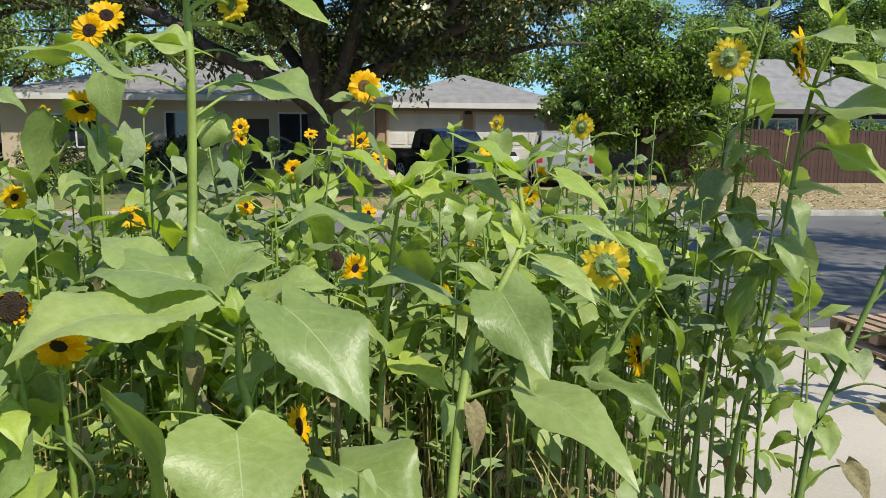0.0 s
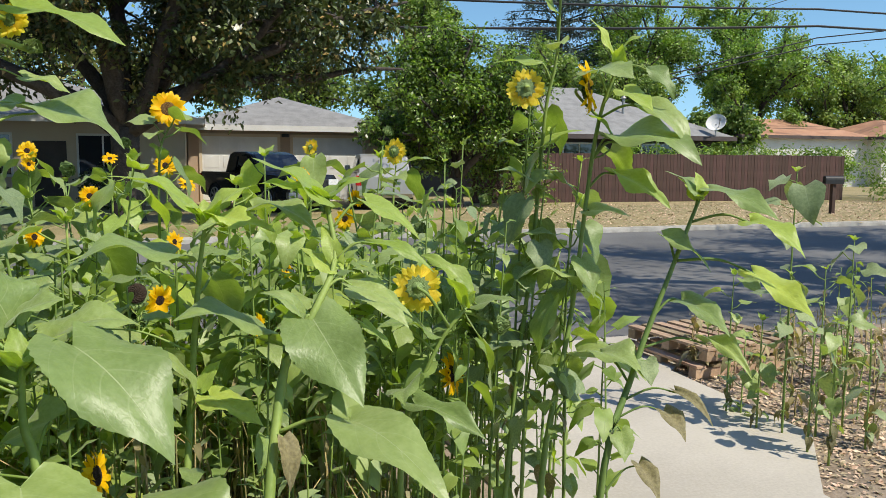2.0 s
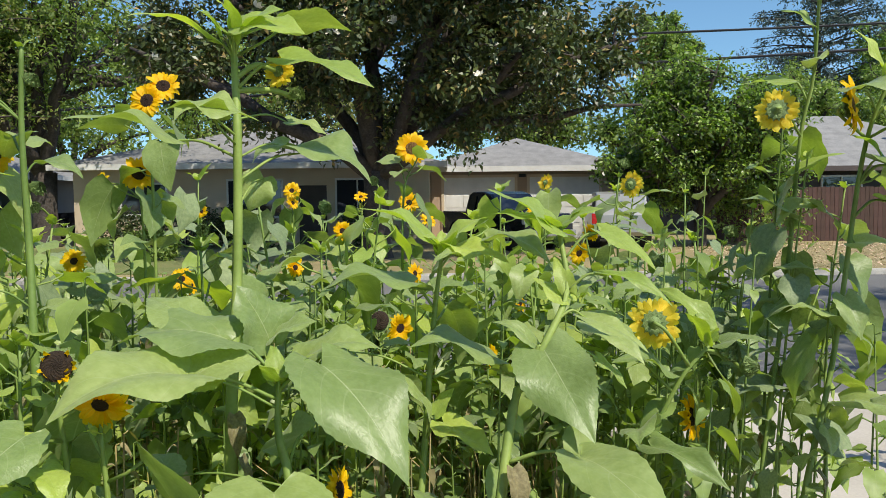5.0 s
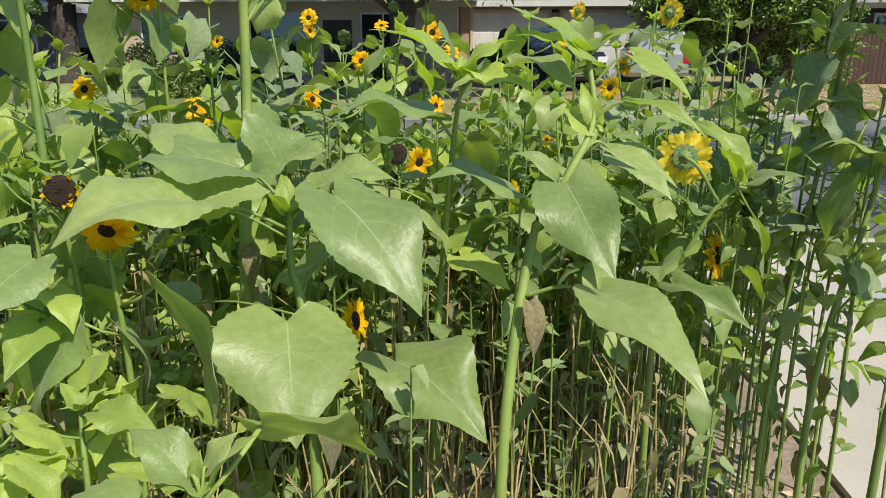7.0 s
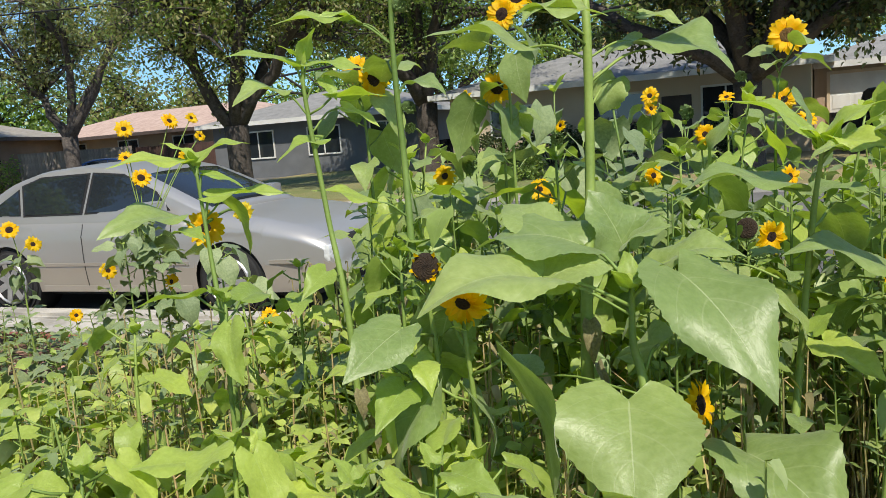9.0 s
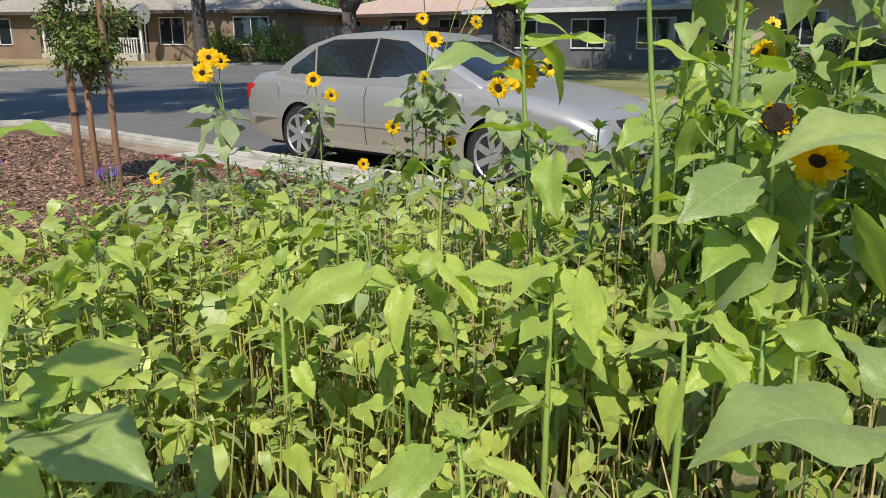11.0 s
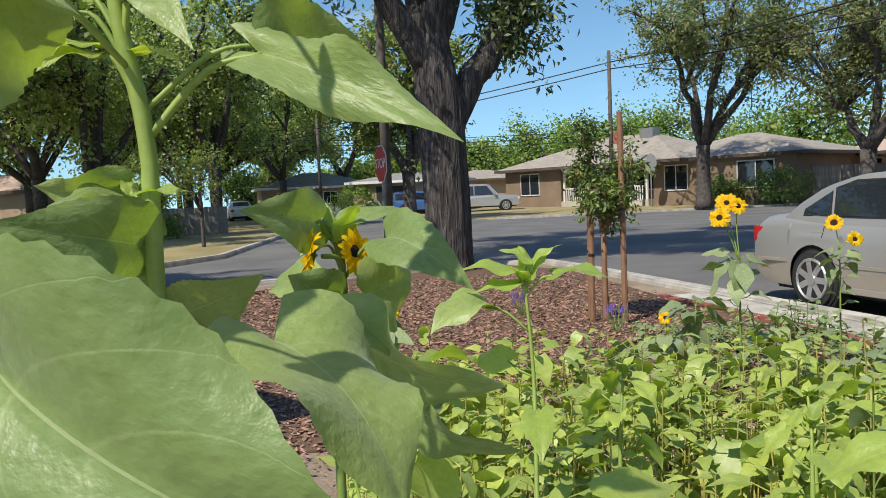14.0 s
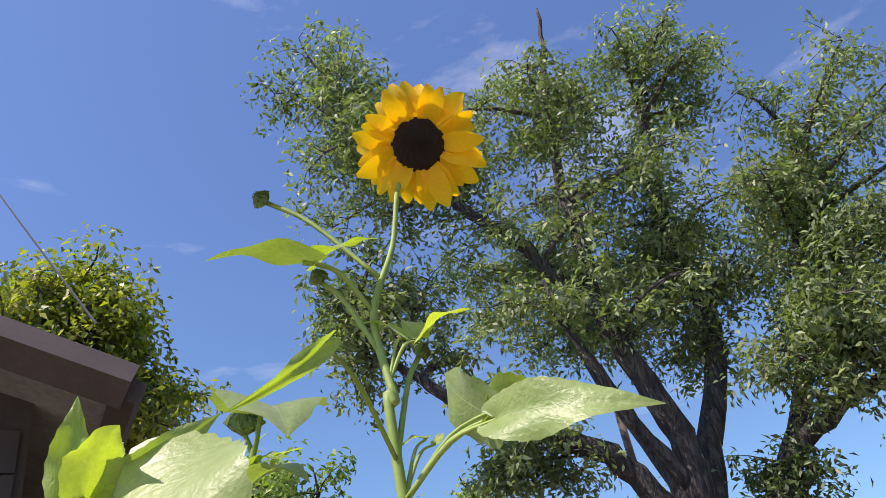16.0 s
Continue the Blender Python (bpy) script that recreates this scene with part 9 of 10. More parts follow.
sunflower(
    "sunflower with two small flowers turned away",
    [(-1.340, -0.030, 0.000), (-1.340, -0.030, 1.110), (-1.340, -0.010, 1.210), (-1.360, -0.010, 1.340)],
    0.0100,
    [((-1.250, -0.010, 1.220), (-1.030, 0.180, 1.160), "big", 0.62, (0.54, -0.75, -0.38)),
     ((-1.150, 0.060, 1.100), (-1.050, 0.210, 1.060), "slim", 0.90, (0.71, -0.58, -0.39)),
     ((-1.300, 0.060, 1.340), (-1.150, 0.170, 1.270), "mid", 0.80, (0.99, -0.09, 0.40)),
     ((-1.350, -0.050, 1.370), (-1.200, -0.160, 1.390), "big", 0.70, (0.59, 0.81, 0.03)),
     ((-1.360, -0.000, 1.360), (-1.400, 0.140, 1.350), "mid", 0.70, (0.35, -0.02, 1.01)),
     ((-1.300, 0.020, 1.250), (-1.400, 0.110, 1.270), "big", 1.10, (0.67, 0.75, -0.02)),
     ((-1.300, -0.030, 1.250), (-1.250, -0.100, 1.290), "mid", 1.20, (0.85, 0.43, -0.31)),
     ((-1.360, -0.030, 1.340), (-1.380, -0.030, 1.400), "young", 0.80, (0.35, -0.01, 1.02)),
     ((-1.360, -0.020, 1.340), (-1.380, 0.030, 1.370), "young", 0.80, (0.35, -0.01, 1.02)),
     ((-1.200, -0.020, 1.220), (-1.100, 0.040, 1.190), "mid", 1.10, (0.35, -0.01, 1.05)),
     ((-1.360, -0.040, 1.330), (-1.300, -0.080, 1.320), "young", 1.00, (0.35, -0.01, 1.02)),
     ((-1.100, -0.010, 0.980), (-1.000, 0.030, 0.950), "big", 0.80, (0.16, 0.30, 0.94)),
     ((-1.200, 0.050, 0.900), (-1.100, 0.150, 0.880), "big", 0.70, (0.67, -0.71, -0.21)),
     ((-1.300, -0.050, 1.210), (-1.250, -0.090, 1.160), "mid", 1.00, (0.63, 0.78, 0.00))],
    1, 0.14,
    [((-1.300, -0.060, 1.320), (0.03, -0.85, 0.16), 0.085, "full"),
     ((-1.330, 0.010, 1.320), (0.56, 0.56, 0.12), 0.075, "full")],
    17, "mid", 0.25, 3, 0, "", 0.50)

sunflower(
    "low sunflower with a golden flower near the mulch",
    [(-1.569, 0.071, 0.000), (-1.569, 0.071, 0.922), (-1.598, 0.097, 1.030)],
    0.0080,
    [],
    5, 0.14,
    [((-1.601, 0.098, 1.042), (0.82, 0.05, 0.24), 0.090, "full"),],
    18, "young", 0.25, 3, 2, "", 0.50)

sunflower(
    "low sunflower beside the path with two huge broad leaves",
    [(-0.500, -0.190, 0.000), (-0.500, -0.190, 1.140), (-0.450, -0.230, 1.300), (-0.450, -0.230, 1.350)],
    0.0100,
    [((-0.420, -0.200, 1.340), (-0.360, -0.008, 1.240), "big", 0.78, (0.96, -0.25, 0.10)),
     ((-0.580, -0.090, 1.315), (-0.500, -0.010, 1.215), "big", 1.00, (0.45, 0.52, 0.72))],
    0, 0.20,
    [],
    19, "mid", 0.25, 0, 0, "", 0.50)

sunflower(
    "dusty grey-green sunflower with small yellow flowers by the kerb",
    [(-3.735, 2.124, 0.000), (-3.735, 2.124, 0.808), (-3.753, 2.136, 0.992)],
    0.0080,
    [],
    22, 0.11,
    [((-3.770, 2.036, 1.224), (0.59, -0.51, 0.28), 0.115, "full"),
     ((-3.797, 2.095, 1.297), (0.67, -0.21, 0.56), 0.120, "full"),
     ((-3.769, 2.142, 1.280), (0.80, -0.06, 0.37), 0.100, "full")],
    80, "dusty", 0.15, 2, 2, "kerbside sunflowers", 0.50)

sunflower(
    "dusty grey-green sunflower with small yellow flowers by the kerb",
    [(-4.834, 3.531, 0.000), (-4.834, 3.531, 0.656), (-4.857, 3.544, 0.909)],
    0.0080,
    [],
    22, 0.10,
    [((-4.886, 3.525, 1.094), (0.57, -0.50, 0.38), 0.125, "full"),
     ((-4.804, 3.623, 0.979), (0.72, -0.25, 0.27), 0.115, "full")],
    81, "dusty", 0.15, 2, 2, "kerbside sunflowers", 0.50)

sunflower(
    "dusty grey-green sunflower with small yellow flowers by the kerb",
    [(-3.857, 3.764, 0.000), (-3.857, 3.764, 0.771), (-3.879, 3.771, 0.991)],
    0.0080,
    [],
    20, 0.13,
    [((-3.914, 3.747, 1.126), (0.72, -0.25, 0.27), 0.110, "full"),
     ((-3.879, 3.793, 1.380), (0.66, -0.32, 0.37), 0.130, "full"),
     ((-3.931, 3.738, 1.516), (0.58, -0.39, 0.57), 0.100, "full"),
     ((-3.917, 3.742, 1.697), (0.62, -0.41, 0.37), 0.120, "full"),
     ((-3.787, 4.006, 1.732), (0.69, -0.22, 0.47), 0.120, "full"),
     ((-3.684, 4.099, 1.742), (0.75, -0.15, 0.37), 0.090, "full"),
     ((-3.741, 4.061, 1.493), (0.71, -0.23, 0.37), 0.100, "full"),
     ((-3.657, 4.130, 1.621), (0.77, -0.16, 0.27), 0.080, "full")],
    82, "dusty", 0.15, 2, 2, "kerbside sunflowers", 0.50)

sunflower(
    "dusty grey-green sunflower with small yellow flowers by the kerb",
    [(-4.215, 3.742, 0.000), (-4.215, 3.742, 0.380), (-4.249, 3.760, 0.616)],
    0.0080,
    [],
    22, 0.10,
    [((-4.273, 3.763, 0.773), (0.72, -0.25, 0.27), 0.120, "full"),],
    83, "dusty", 0.15, 2, 2, "kerbside sunflowers", 0.50)

sunflower(
    "dusty grey-green sunflower with small yellow flowers by the kerb",
    [(-3.656, 3.737, 0.000), (-3.656, 3.737, 0.391), (-3.690, 3.756, 0.605)],
    0.0080,
    [],
    22, 0.10,
    [((-3.703, 3.762, 0.706), (0.92, -0.01, -0.03), 0.110, "full"),],
    84, "dusty", 0.15, 2, 2, "kerbside sunflowers", 0.50)

sunflower(
    "dusty grey-green sunflower with small yellow flowers by the kerb",
    [(-4.109, 3.356, 0.000), (-4.109, 3.356, 0.240), (-4.147, 3.379, 0.466)],
    0.0080,
    [],
    22, 0.10,
    [((-4.160, 3.387, 0.560), (0.72, -0.25, 0.27), 0.090, "full"),],
    85, "dusty", 0.15, 2, 2, "kerbside sunflowers", 0.50)

sunflower(
    "dusty grey-green sunflower with small yellow flowers by the kerb",
    [(-4.462, 2.058, 0.000), (-4.462, 2.058, 0.274), (-4.499, 2.083, 0.488)],
    0.0080,
    [],
    22, 0.10,
    [((-4.518, 2.083, 0.585), (0.62, -0.41, 0.37), 0.090, "full"),],
    86, "dusty", 0.15, 2, 2, "kerbside sunflowers", 0.50)

sunflower(
    "dusty grey-green sunflower with small yellow flowers by the kerb",
    [(-2.854, 3.324, 0.000), (-2.854, 3.324, 0.807), (-2.876, 3.331, 0.980)],
    0.0080,
    [],
    22, 0.10,
    [((-2.901, 3.325, 1.124), (0.72, -0.25, 0.27), 0.130, "full"),],
    87, "dusty", 0.15, 2, 2, "kerbside sunflowers", 0.50)

sunflower(
    "dusty grey-green sunflower with small yellow flowers by the kerb",
    [(-2.981, 0.165, 0.000), (-2.981, 0.165, 0.768), (-3.003, 0.179, 0.886)],
    0.0080,
    [],
    22, 0.10,
    [((-3.015, 0.213, 0.980), (0.81, -0.18, 0.08), 0.120, "full"),],
    88, "dusty", 0.15, 2, 2, "kerbside sunflowers", 0.50)

sunflower(
    "dusty grey-green sunflower with small yellow flowers by the kerb",
    [(-3.102, 0.254, 0.000), (-3.102, 0.254, 0.463), (-3.136, 0.271, 0.587)],
    0.0080,
    [],
    22, 0.10,
    [((-3.152, 0.280, 0.655), (0.69, -0.11, 0.66), 0.090, "full"),],
    89, "dusty", 0.15, 2, 2, "kerbside sunflowers", 0.50)

sunflower(
    "dusty grey-green sunflower with small yellow flowers by the kerb",
    [(-3.882, 3.592, 0.000), (-3.882, 3.592, 0.763), (-3.904, 3.600, 0.981)],
    0.0080,
    [],
    22, 0.10,
    [],
    90, "dusty", 0.15, 2, 2, "kerbside sunflowers", 0.50)

sunflower(
    "dusty grey-green sunflower with small yellow flowers by the kerb",
    [(-3.869, 3.702, 0.000), (-3.869, 3.702, 0.922), (-3.887, 3.705, 1.139)],
    0.0080,
    [],
    22, 0.10,
    [],
    91, "dusty", 0.15, 2, 2, "kerbside sunflowers", 0.50)

sunflower(
    "dusty grey-green sunflower with small yellow flowers by the kerb",
    [(-3.734, 3.730, 0.000), (-3.734, 3.730, 0.694), (-3.759, 3.740, 0.909)],
    0.0080,
    [],
    22, 0.10,
    [],
    92, "dusty", 0.15, 2, 2, "kerbside sunflowers", 0.50)

sunflower(
    "dusty grey-green sunflower with small yellow flowers by the kerb",
    [(-4.073, 2.048, 0.000), (-4.073, 2.048, 0.540), (-4.101, 2.067, 0.738)],
    0.0080,
    [],
    22, 0.10,
    [],
    93, "dusty", 0.15, 2, 2, "kerbside sunflowers", 0.50)

sunflower(
    "dusty grey-green sunflower with small yellow flowers by the kerb",
    [(-3.848, 2.398, 0.000), (-3.848, 2.398, 0.437), (-3.880, 2.419, 0.633)],
    0.0080,
    [],
    22, 0.10,
    [],
    94, "dusty", 0.15, 2, 2, "kerbside sunflowers", 0.50)

sunflower(
    "dusty grey-green sunflower with small yellow flowers by the kerb",
    [(-3.749, 3.471, 0.000), (-3.749, 3.471, 0.293), (-3.785, 3.493, 0.507)],
    0.0080,
    [],
    22, 0.10,
    [],
    95, "dusty", 0.15, 2, 2, "kerbside sunflowers", 0.50)

sunflower(
    "dusty grey-green sunflower with small yellow flowers by the kerb",
    [(-3.460, 3.316, 0.000), (-3.460, 3.316, 0.260), (-3.497, 3.340, 0.460)],
    0.0080,
    [],
    22, 0.10,
    [],
    96, "dusty", 0.15, 2, 2, "kerbside sunflowers", 0.50)

sunflower(
    "dusty grey-green sunflower with small yellow flowers by the kerb",
    [(-4.028, 3.104, 0.000), (-4.028, 3.104, 0.171), (-4.068, 3.130, 0.389)],
    0.0080,
    [],
    22, 0.10,
    [],
    97, "dusty", 0.15, 2, 2, "kerbside sunflowers", 0.50)

sunflower(
    "dusty grey-green sunflower with small yellow flowers by the kerb",
    [(-3.859, 2.650, 0.000), (-3.859, 2.650, 0.194), (-3.899, 2.675, 0.396)],
    0.0080,
    [],
    22, 0.10,
    [],
    98, "dusty", 0.15, 2, 2, "kerbside sunflowers", 0.50)

sunflower(
    "dusty grey-green sunflower with small yellow flowers by the kerb",
    [(-3.707, 3.162, 0.000), (-3.707, 3.162, 0.157), (-3.748, 3.189, 0.363)],
    0.0080,
    [],
    22, 0.10,
    [],
    99, "dusty", 0.15, 2, 2, "kerbside sunflowers", 0.50)

sunflower(
    "dusty grey-green sunflower with small yellow flowers by the kerb",
    [(-3.357, 3.557, 0.000), (-3.357, 3.557, 0.251), (-3.394, 3.580, 0.451)],
    0.0080,
    [],
    22, 0.10,
    [],
    100, "dusty", 0.15, 2, 2, "kerbside sunflowers", 0.50)

sunflower(
    "dusty grey-green sunflower with small yellow flowers by the kerb",
    [(-2.609, 3.230, 0.000), (-2.609, 3.230, 0.647), (-2.635, 3.243, 0.810)],
    0.0080,
    [],
    22, 0.10,
    [],
    101, "dusty", 0.15, 2, 2, "kerbside sunflowers", 0.50)

sunflower(
    "dusty grey-green sunflower with small yellow flowers by the kerb",
    [(-3.990, 1.639, 0.000), (-3.990, 1.639, 0.336), (-4.026, 1.662, 0.524)],
    0.0080,
    [],
    22, 0.10,
    [],
    102, "dusty", 0.15, 2, 2, "kerbside sunflowers", 0.50)

sunflower(
    "thin half-dry sunflower in the litter beside the driveway",
    [(3.307, 3.714, 0.000), (3.307, 3.714, 1.153), (3.322, 3.727, 1.544)],
    0.0070,
    [],
    9, 0.13,
    [],
    120, "dusty", 0.20, 3, 5, "dry sunflowers", 0.50)

sunflower(
    "thin half-dry sunflower in the litter beside the driveway",
    [(3.189, 4.070, 0.000), (3.189, 4.070, 0.478), (3.240, 4.124, 0.899)],
    0.0070,
    [],
    9, 0.11,
    [],
    121, "mid", 0.20, 3, 5, "dry sunflowers", 0.50)

sunflower(
    "thin half-dry sunflower in the litter beside the driveway",
    [(3.251, 3.647, 0.000), (3.251, 3.647, 0.570), (3.297, 3.695, 0.957)],
    0.0070,
    [],
    9, 0.11,
    [],
    122, "dusty", 0.20, 3, 5, "dry sunflowers", 0.50)

sunflower(
    "thin half-dry sunflower in the litter beside the driveway",
    [(3.454, 3.608, 0.000), (3.454, 3.608, 0.600), (3.498, 3.653, 0.989)],
    0.0070,
    [],
    9, 0.11,
    [],
    123, "mid", 0.20, 3, 5, "dry sunflowers", 0.50)

sunflower(
    "thin half-dry sunflower in the litter beside the driveway",
    [(3.713, 3.676, 0.000), (3.713, 3.676, 0.741), (3.749, 3.712, 1.143)],
    0.0070,
    [],
    9, 0.13,
    [],
    124, "dusty", 0.20, 3, 5, "dry sunflowers", 0.50)

sunflower(
    "thin half-dry sunflower in the litter beside the driveway",
    [(3.166, 3.761, 0.000), (3.166, 3.761, 0.276), (3.227, 3.828, 0.669)],
    0.0070,
    [],
    9, 0.11,
    [],
    125, "mid", 0.20, 3, 5, "dry sunflowers", 0.50)

sunflower(
    "thin half-dry sunflower in the litter beside the driveway",
    [(3.171, 3.361, 0.000), (3.171, 3.361, 0.327), (3.230, 3.423, 0.686)],
    0.0070,
    [],
    9, 0.11,
    [],
    126, "dusty", 0.20, 3, 5, "dry sunflowers", 0.50)

sunflower(
    "thin half-dry sunflower in the litter beside the driveway",
    [(3.258, 4.019, 0.000), (3.258, 4.019, 0.085), (3.328, 4.097, 0.500)],
    0.0070,
    [],
    9, 0.11,
    [],
    127, "mid", 0.20, 3, 5, "dry sunflowers", 0.50)

sunflower(
    "thin half-dry sunflower in the litter beside the driveway",
    [(3.571, 3.365, 0.000), (3.571, 3.365, 0.226), (3.634, 3.428, 0.596)],
    0.0070,
    [],
    9, 0.11,
    [],
    128, "dusty", 0.20, 3, 5, "dry sunflowers", 0.50)

sunflower(
    "thin half-dry sunflower in the litter beside the driveway",
    [(3.194, 3.233, 0.000), (3.194, 3.233, 0.424), (3.248, 3.288, 0.774)],
    0.0070,
    [],
    9, 0.11,
    [],
    129, "mid", 0.20, 3, 5, "dry sunflowers", 0.50)


# ---- the rest of the patch ----
rp = random.Random(77)
count = 0
while count < 104:
    x, y = rp.uniform(-2.6, 1.3), rp.uniform(2.6, 5.0)
    if x > 0.4 and (y > 4.6 or y < 2.9):
        continue
    h = rp.uniform(0.75, 1.3) if y < 3.6 else rp.uniform(0.85, 1.5)
    if x < -0.58 * y:
        h = rp.uniform(0.5, 0.78)
    count += 1
    heads = []
    top = Vector((x + rp.uniform(-0.12, 0.12), y + rp.uniform(-0.1, 0.1), h))
    if rp.random() < 0.14:
        a = rp.uniform(-2.4, -0.4)
        heads.append((top + Vector((0.02, -0.02, 0.05)), (math.cos(a), math.sin(a), rp.uniform(0.0, 0.5)), rp.uniform(0.08, 0.11), rp.choice(["full", "full", "pale", "bud"])))
    sunflower("slender green sunflower among others in the patch", [(x, y, 0), (x + rp.uniform(-0.05, 0.05), y, h * 0.5), top], rp.uniform(0.006, 0.011), (), rp.randint(11, 15), rp.uniform(0.11, 0.17), heads, 200 + count, rp.choice(["mid", "mid", "dusty", "young"]), 0.34, 3, 2, "patch sunflowers")


for k, (x, y, h) in enumerate(((-1.5, 3.1, 1.5), (-1.2, 2.7, 1.45), (-1.05, 3.5, 1.68), (-0.75, 2.75, 1.42), (-0.6, 3.2, 1.58), (-0.35, 2.85, 1.4), (-0.25, 3.6, 1.6), (0.15, 3.3, 1.5), (0.35, 3.8, 1.62), (0.5, 3.1, 1.35), (0.75, 3.4, 1.5), (1.0, 3.9, 1.62), (1.15, 3.3, 1.4))):
    heads = [((x + 0.03, y - 0.05, h + 0.05), (0.3, -0.8, 0.4), 0.05, "bud")] if k % 3 == 0 else []
    sunflower("leafy green sunflower with a tuft of fresh leaves on top", [(x, y, 0), (x + rp.uniform(-0.05, 0.05), y, h * 0.5), (x + rp.uniform(-0.08, 0.08), y + rp.uniform(-0.08, 0.08), h)], rp.uniform(0.007, 0.011), (), 14, rp.uniform(0.12, 0.16), heads, 400 + k, rp.choice(["mid", "dusty", "young"]), 0.4, 5, 2, "patch sunflowers")


def bulk(name, label, mats, me, matrices, stems, category="sunflowers"):
    """One object of many small leaves (copies of one blade) and thin stems."""
    src = np.array([v.co for v in me.vertices])
    faces = [tuple(p.vertices) for p in me.polygons]
    uv = np.array([d.uv for d in me.uv_layers["blade"].data])
    m = np.array(matrices)
    n, k = len(m), len(src)
    co = (np.einsum("nij,kj->nki", m[:, :3, :3], src) + m[:, None, :3, 3]).reshape(-1, 3)
    f = (np.array(faces)[None] + (np.arange(n) * k)[:, None, None]).reshape(-1, 4)
    out = bpy.data.meshes.new(name)
    sv, sf = stems
    sf = np.array([q for q in sf]) + len(co)
    allco = np.concatenate([co, np.array([tuple(v) for v in sv])])
    allf = np.concatenate([f, sf])
    out.vertices.add(len(allco))
    out.vertices.foreach_set("co", allco.astype(np.float32).ravel())
    out.loops.add(allf.size)
    out.loops.foreach_set("vertex_index", allf.astype(np.int32).ravel())
    out.polygons.add(len(allf))
    out.polygons.foreach_set("loop_start", np.arange(0, allf.size, 4, dtype=np.int32))
    out.polygons.foreach_set("loop_total", np.full(len(allf), 4, np.int32))
    for mm in mats:
        out.materials.append(mm)
    out.polygons.foreach_set("material_index", np.r_[np.zeros(len(f), np.int32), np.ones(len(sf), np.int32)])
    out.polygons.foreach_set("use_smooth", np.ones(len(allf), bool))
    lay = out.uv_layers.new(name="blade")
    lay.data.foreach_set("uv", np.concatenate([np.tile(uv.ravel(), n), np.zeros(2 * 4 * len(sf))]))
    out.update(calc_edges=True)
    return tagged(part(name, out), label, category, kind="stuff")


def leaf_matrix(b, t, up):
    y = t - b
    ln = y.length
    y.normalize()
    x = y.cross(up)
    if x.length < 0.05:
        x = y.cross(Vector((0.4, -0.8, 0.2)))
    x.normalize()
    z = x.cross(y)
    return (Matrix.Translation(b) @ Matrix((x, y, z)).transposed().to_4x4() @ Matrix.Scale(ln, 4))


def seedlings(name, label, spots, mats, seed, height, size, n_leaf, width=0.7, wilt=0.0, spread=0.7, fine=(4, 1)):
    r = random.Random(seed)
    me = blade_mesh(seed, width, 0.7, 0.3, *fine, [mats[0]], 0.035)
    ms, pieces = [], []
    for x, y in spots:
        h = r.uniform(*height)
        top = Vector((x + r.uniform(-0.05, 0.05), y + r.uniform(-0.05, 0.05), h))
        pieces.append(tube([(x, y, -0.02), ((x + top.x) / 2 + r.uniform(-0.015, 0.015), (y + top.y) / 2, h * 0.5), tuple(top)], [0.0055, 0.0045, 0.0025], 4, False))
        for k in range(n_leaf):
            f = 1 - spread * (k / n_leaf) ** 1.3
            a = k * 2.4 + r.uniform(-0.5, 0.5) + x * 7
            s = size * r.uniform(0.6, 1.2) * (0.6 if k < 2 else 1.0)
            d = Vector((math.cos(a), math.sin(a), 0))
            node = Vector((x, y, 0)).lerp(top, f)
            b = node + d * s * 0.4 + Vector((0, 0, s * 0.2))
            fall = r.uniform(-0.5, 0.35) if r.random() > wilt else r.uniform(-1.6, -0.8)
            ms.append(leaf_matrix(b, b + d * s * 0.9 + Vector((0, 0, s * fall)), Vector((r.uniform(-0.4, 0.4), r.uniform(-0.4, 0.4), 1))))
            pieces.append(tube([tuple(node), tuple(b)], [0.0022, 0.0022], 4, False))
    v, f = join(pieces)
    bulk(name, label, mats, me, ms, (v, f))
    bpy.data.meshes.remove(me)


rs = random.Random(91)
low_bed = []
while len(low_bed) < 1080:
    x, y = rs.uniform(-4.1, -0.25), rs.uniform(-0.1, 3.6)
    d = math.hypot(x, y)
    if d < 0.95 or d > 4.15 or y < -0.25 * x - 0.55 or (x > -0.9 and y < 1.0):
        continue
    low_bed.append((x, y))
near_bed = [p for p in low_bed if math.hypot(*p) < 2.0]
far_bed = [p for p in low_bed if math.hypot(*p) >= 2.0]
half = len(far_bed) * 3 // 5
seedlings("young_sunflowers", "dense bed of knee-high bright green young sunflowers", far_bed[:half], [MASS, BED_STEM], 301, (0.42, 0.70), 0.105, 7, 0.6, 0.2, 0.42, (6, 2))
seedlings("young_sunflowers", "dense bed of knee-high bright green young sunflowers", far_bed[half:], [MASS, BED_STEM], 302, (0.22, 0.6), 0.078, 6, 0.56, 0.3, 0.5, (5, 1))
seedlings("young_sunflowers", "thin young sunflowers with bare yellow-green stems and few leaves", near_bed, [MASS, BED_STEM], 309, (0.3, 0.56), 0.072, 4, 0.62, 0.35, 0.35, (7, 2))
bare = []
while len(bare) < 700:
    x, y = rs.uniform(-2.6, -0.2), rs.uniform(0.0, 2.4)
    if 0.9 < math.hypot(x, y) < 2.6 and y > -0.25 * x - 0.5:
        bare.append((x, y))
v, f = join([tube([(x, y, -0.01), (x + rs.uniform(-0.03, 0.03), y + rs.uniform(-0.03, 0.03), 0.2), (x + rs.uniform(-0.06, 0.06), y + rs.uniform(-0.06, 0.06), rs.uniform(0.3, 0.52))], [0.0045, 0.004, 0.002], 4, False) for x, y in bare])
tagged(part("bare_stems", mesh_of("bare_stems", v, f, BED_STEM)), "crowded bare yellow-green stems under the young leaves", "stems", kind="stuff")
under = []
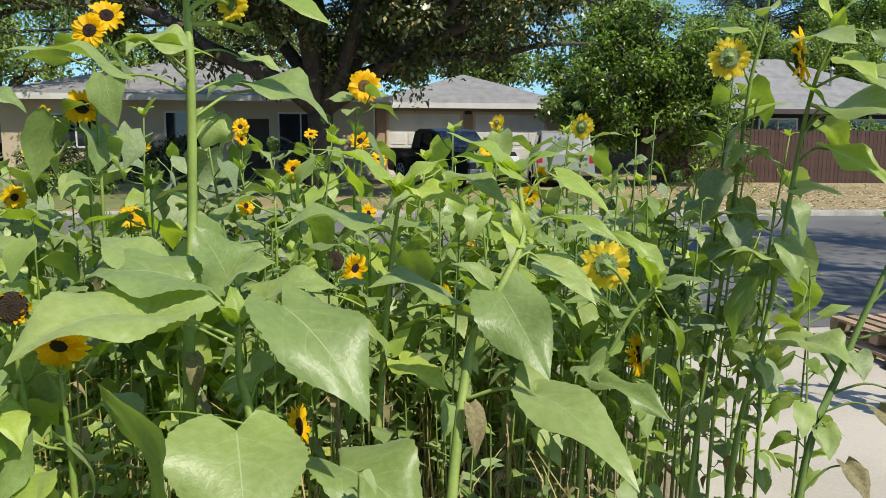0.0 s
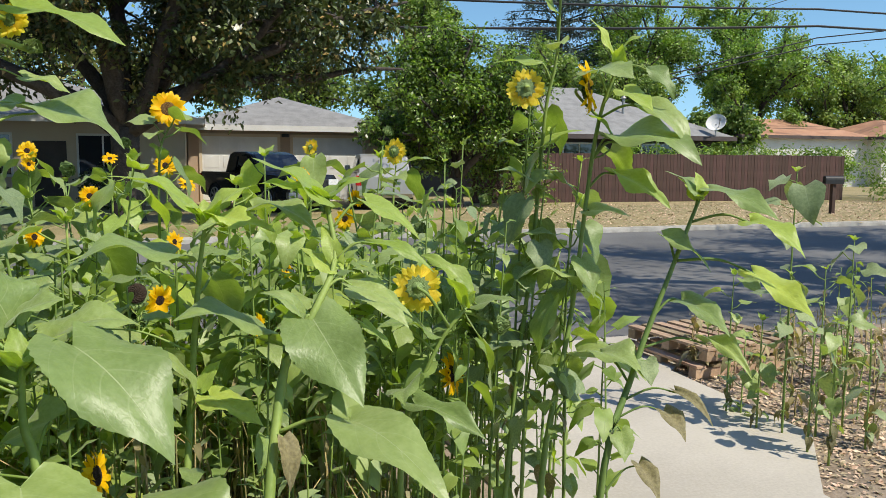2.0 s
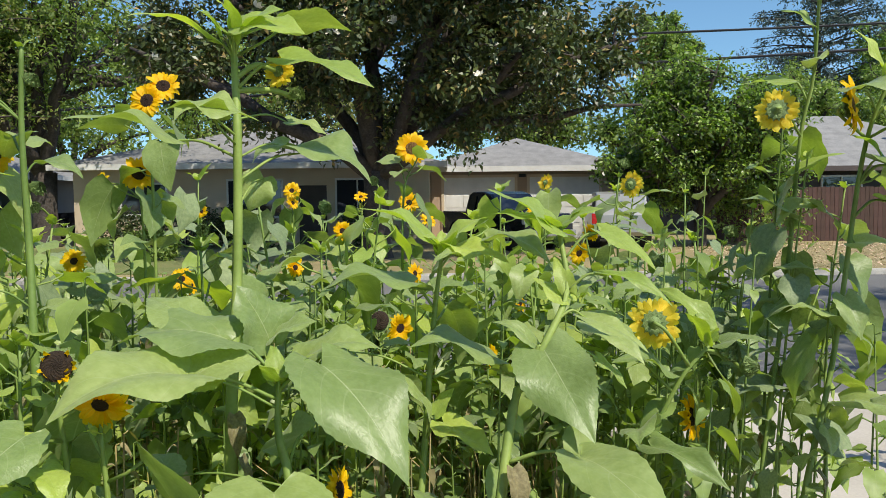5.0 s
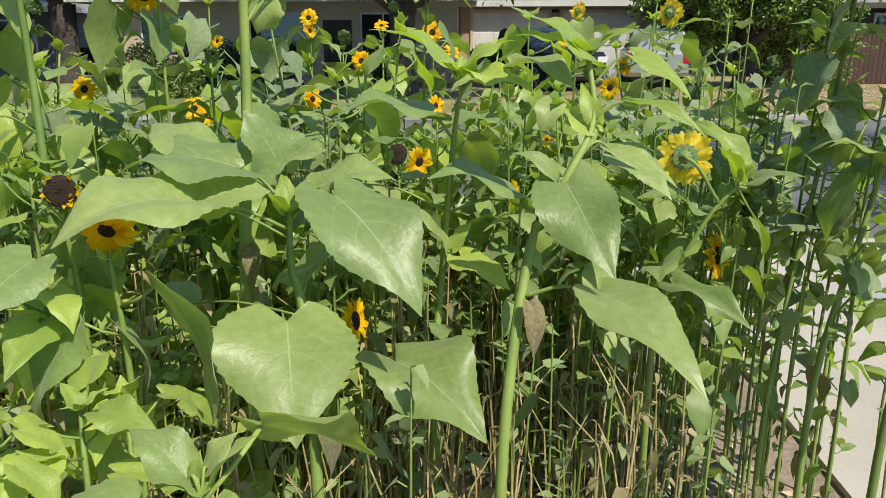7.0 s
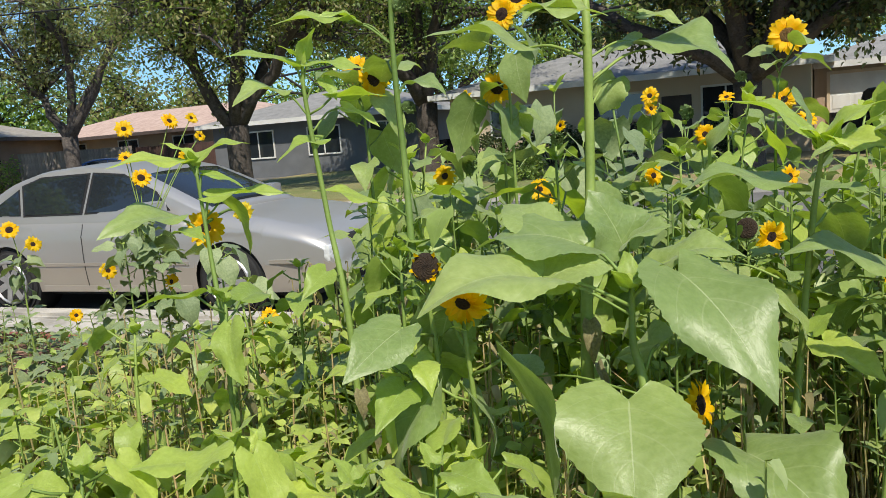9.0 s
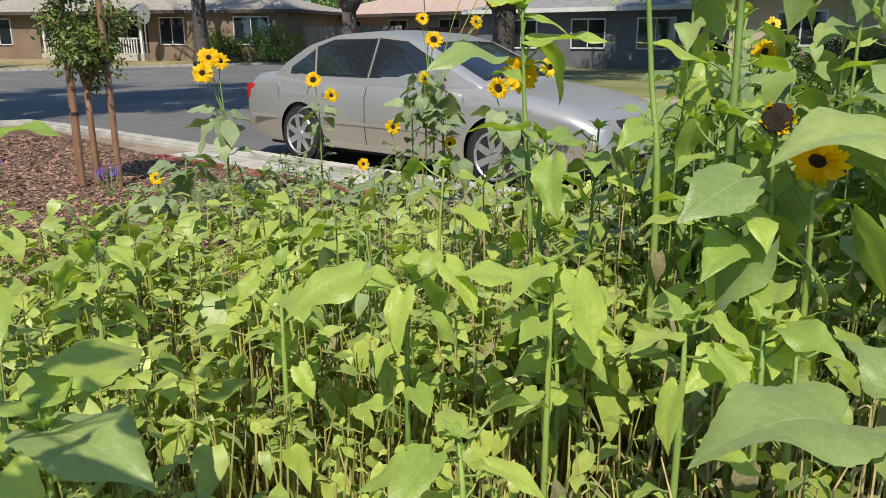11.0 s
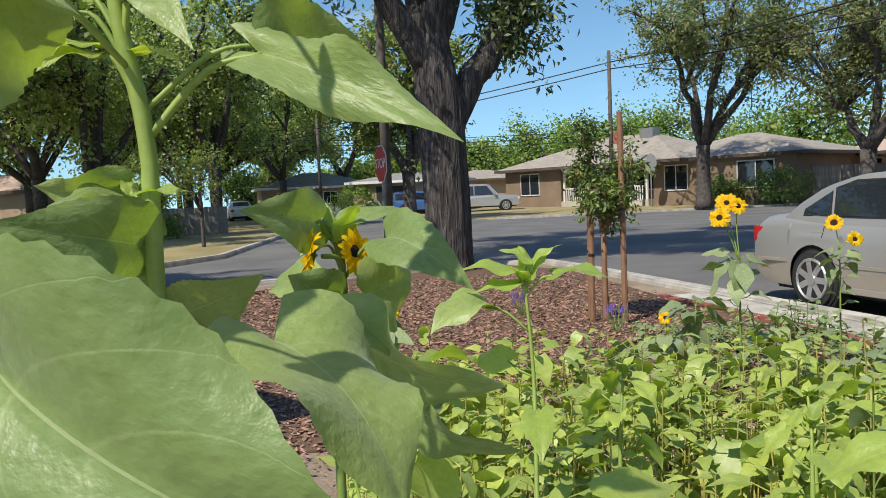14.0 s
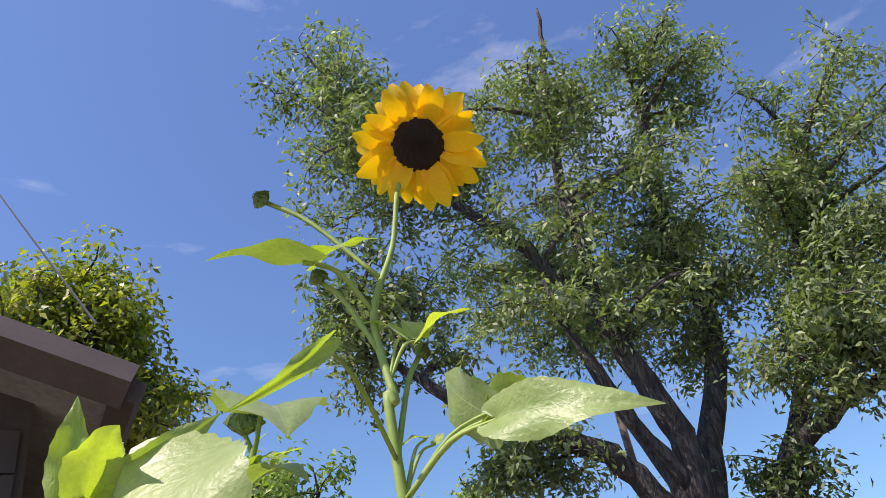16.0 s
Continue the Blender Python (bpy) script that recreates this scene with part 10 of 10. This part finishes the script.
while len(under) < 900:
    x, y = rs.uniform(-2.4, 0.75), rs.uniform(1.5, 5.0)
    if math.hypot(x, y) < 1.4:
        continue
    under.append((x, y))
cluster = []
while len(cluster) < 165:
    x, y = rs.uniform(-2.2, 1.35), rs.uniform(2.1, 4.7)
    if (x > 0.85 and y > 3.4) or math.hypot(x, y) < 2.0 or x < -0.58 * y:
        continue
    cluster.append((x, y))
seedlings("sunflower_stand", "thicket of slender green sunflower stalks in the patch", cluster, [PATCH_MASS, STEM], 306, (0.75, 1.4), 0.085, 13, 0.62, 0.35, 0.62, (8, 2))
by_drive = [(rs.uniform(0.45, 1.2), rs.uniform(2.1, 3.3)) for _ in range(26)]
seedlings("sunflower_stand", "tall slender sunflower stalks crowded at the driveway's edge", by_drive, [PATCH_MASS, STEM], 307, (0.8, 1.5), 0.065, 12, 0.55, 0.5, 0.75, (8, 2))
seedlings("undergrowth", "grey-green sunflower undergrowth between tall stalks", under[:420], [DUSTY_MASS, STEM], 303, (0.3, 0.85), 0.062, 6, 0.55, 0.4, 0.6)
seedlings("dry_undergrowth", "withered brown and olive leaves hanging between the stalks", under[420:], [WILT_MASS, STRAW], 308, (0.3, 0.95), 0.05, 7, 0.36, 0.85, 0.9)
dry = [(rs.uniform(-3.6, 0.6), rs.uniform(0.9, 4.9)) for _ in range(2600)]
dry = [p for p in dry if math.hypot(*p) > 1.0]
stalks = []
for x, y in dry:
    h = rs.uniform(0.15, 0.42 if x < -0.7 else 0.8)
    a, b = rs.uniform(-0.07, 0.07), rs.uniform(-0.07, 0.07)
    stalks.append(tube([(x, y, -0.01), (x + a * 0.3, y + b * 0.3, h * 0.5), (x + a + rs.uniform(-0.03, 0.03), y + b, h * 0.85), (x + a * 2 + rs.uniform(-0.05, 0.05), y + b * 2, h)], [0.0034, 0.003, 0.0024, 0.0014], 3, False))
v, f = join(stalks)
tagged(part("dry_stalks", mesh_of("dry_stalks", v, f, STRAW)), "thin straw-coloured dry stalks standing in the patch", "stalks", kind="stuff")
kerb_low = [(rs.uniform(-6.4, -3.6), rs.uniform(2.6, 4.4)) for _ in range(150)]
seedlings("low_plants", "low grey-green flowering plants along the mulch", kerb_low, [DUSTY_MASS, STEM], 304, (0.12, 0.36), 0.09, 9, 0.65)
right_low = [(rs.uniform(3.55, 6.6), rs.uniform(2.6, 5.4)) for _ in range(170)]
seedlings("dry_plants", "half-dry weeds in the litter beside the driveway", right_low, [WILT_MASS, STRAW], 305, (0.15, 0.55), 0.075, 8, 0.4, 0.5)
tall_low = [(rs.uniform(3.7, 6.4), rs.uniform(3.6, 5.4)) for _ in range(26)]
seedlings("thin_sunflowers", "thin leggy sunflowers rising from the dry litter", tall_low, [PATCH_MASS, STEM], 310, (0.4, 0.95), 0.085, 8, 0.6, 0.3, 0.7)
# lavender tufts in the mulch
for k, (x, y) in enumerate(((-6.9, 2.75), (-8.3, 2.2))):
    tuft = thing("lavender", "small lavender tuft with purple flowers in the mulch", "lavender", (x, y, 0.02))
    rl = random.Random(k)
    v, f = join([tube([(0, 0, -0.01), (math.cos(a) * 0.1, math.sin(a) * 0.1, rl.uniform(0.15, 0.26))], [0.003, 0.002], 4, False) for a in [rl.uniform(0, 6.28) for _ in range(26)]])
    part("stem", mesh_of("stem", v, f, BRACT), None, tuft)
    v, f = join([tube([(math.cos(a) * q, math.sin(a) * q, z), (math.cos(a) * q * 1.1, math.sin(a) * q * 1.1, z + 0.05)], [0.008, 0.004], 5, False) for a, q, z in [(rl.uniform(0, 6.28), rl.uniform(0.04, 0.12), rl.uniform(0.16, 0.26)) for _ in range(24)]])
    part("blossom", mesh_of("blossom", v, f, LAVENDER), None, tuft)
# brick edging along the kerb strip
edging = thing("brick_edging", "row of red bricks edging the mulch bed", "edging", (0, 0, 0))
bb = box_bm((-0.1, -0.045, -0.03), (0.1, 0.045, 0.06), 0.008)
brick_me = bpy.data.meshes.new("brick")
bb.to_mesh(brick_me)
bb.free()
brick_me.materials.append(BRICK)
for k in range(26):
    x = -8.9 + k * 0.212
    ob = part("brick", brick_me, None, edging)
    ob.matrix_basis = pose(x, near_edge(x) - 0.84, rs.uniform(-0.012, 0.006), rs.uniform(-3, 3), rs.uniform(-3, 3), 5 + rs.uniform(-4, 4))
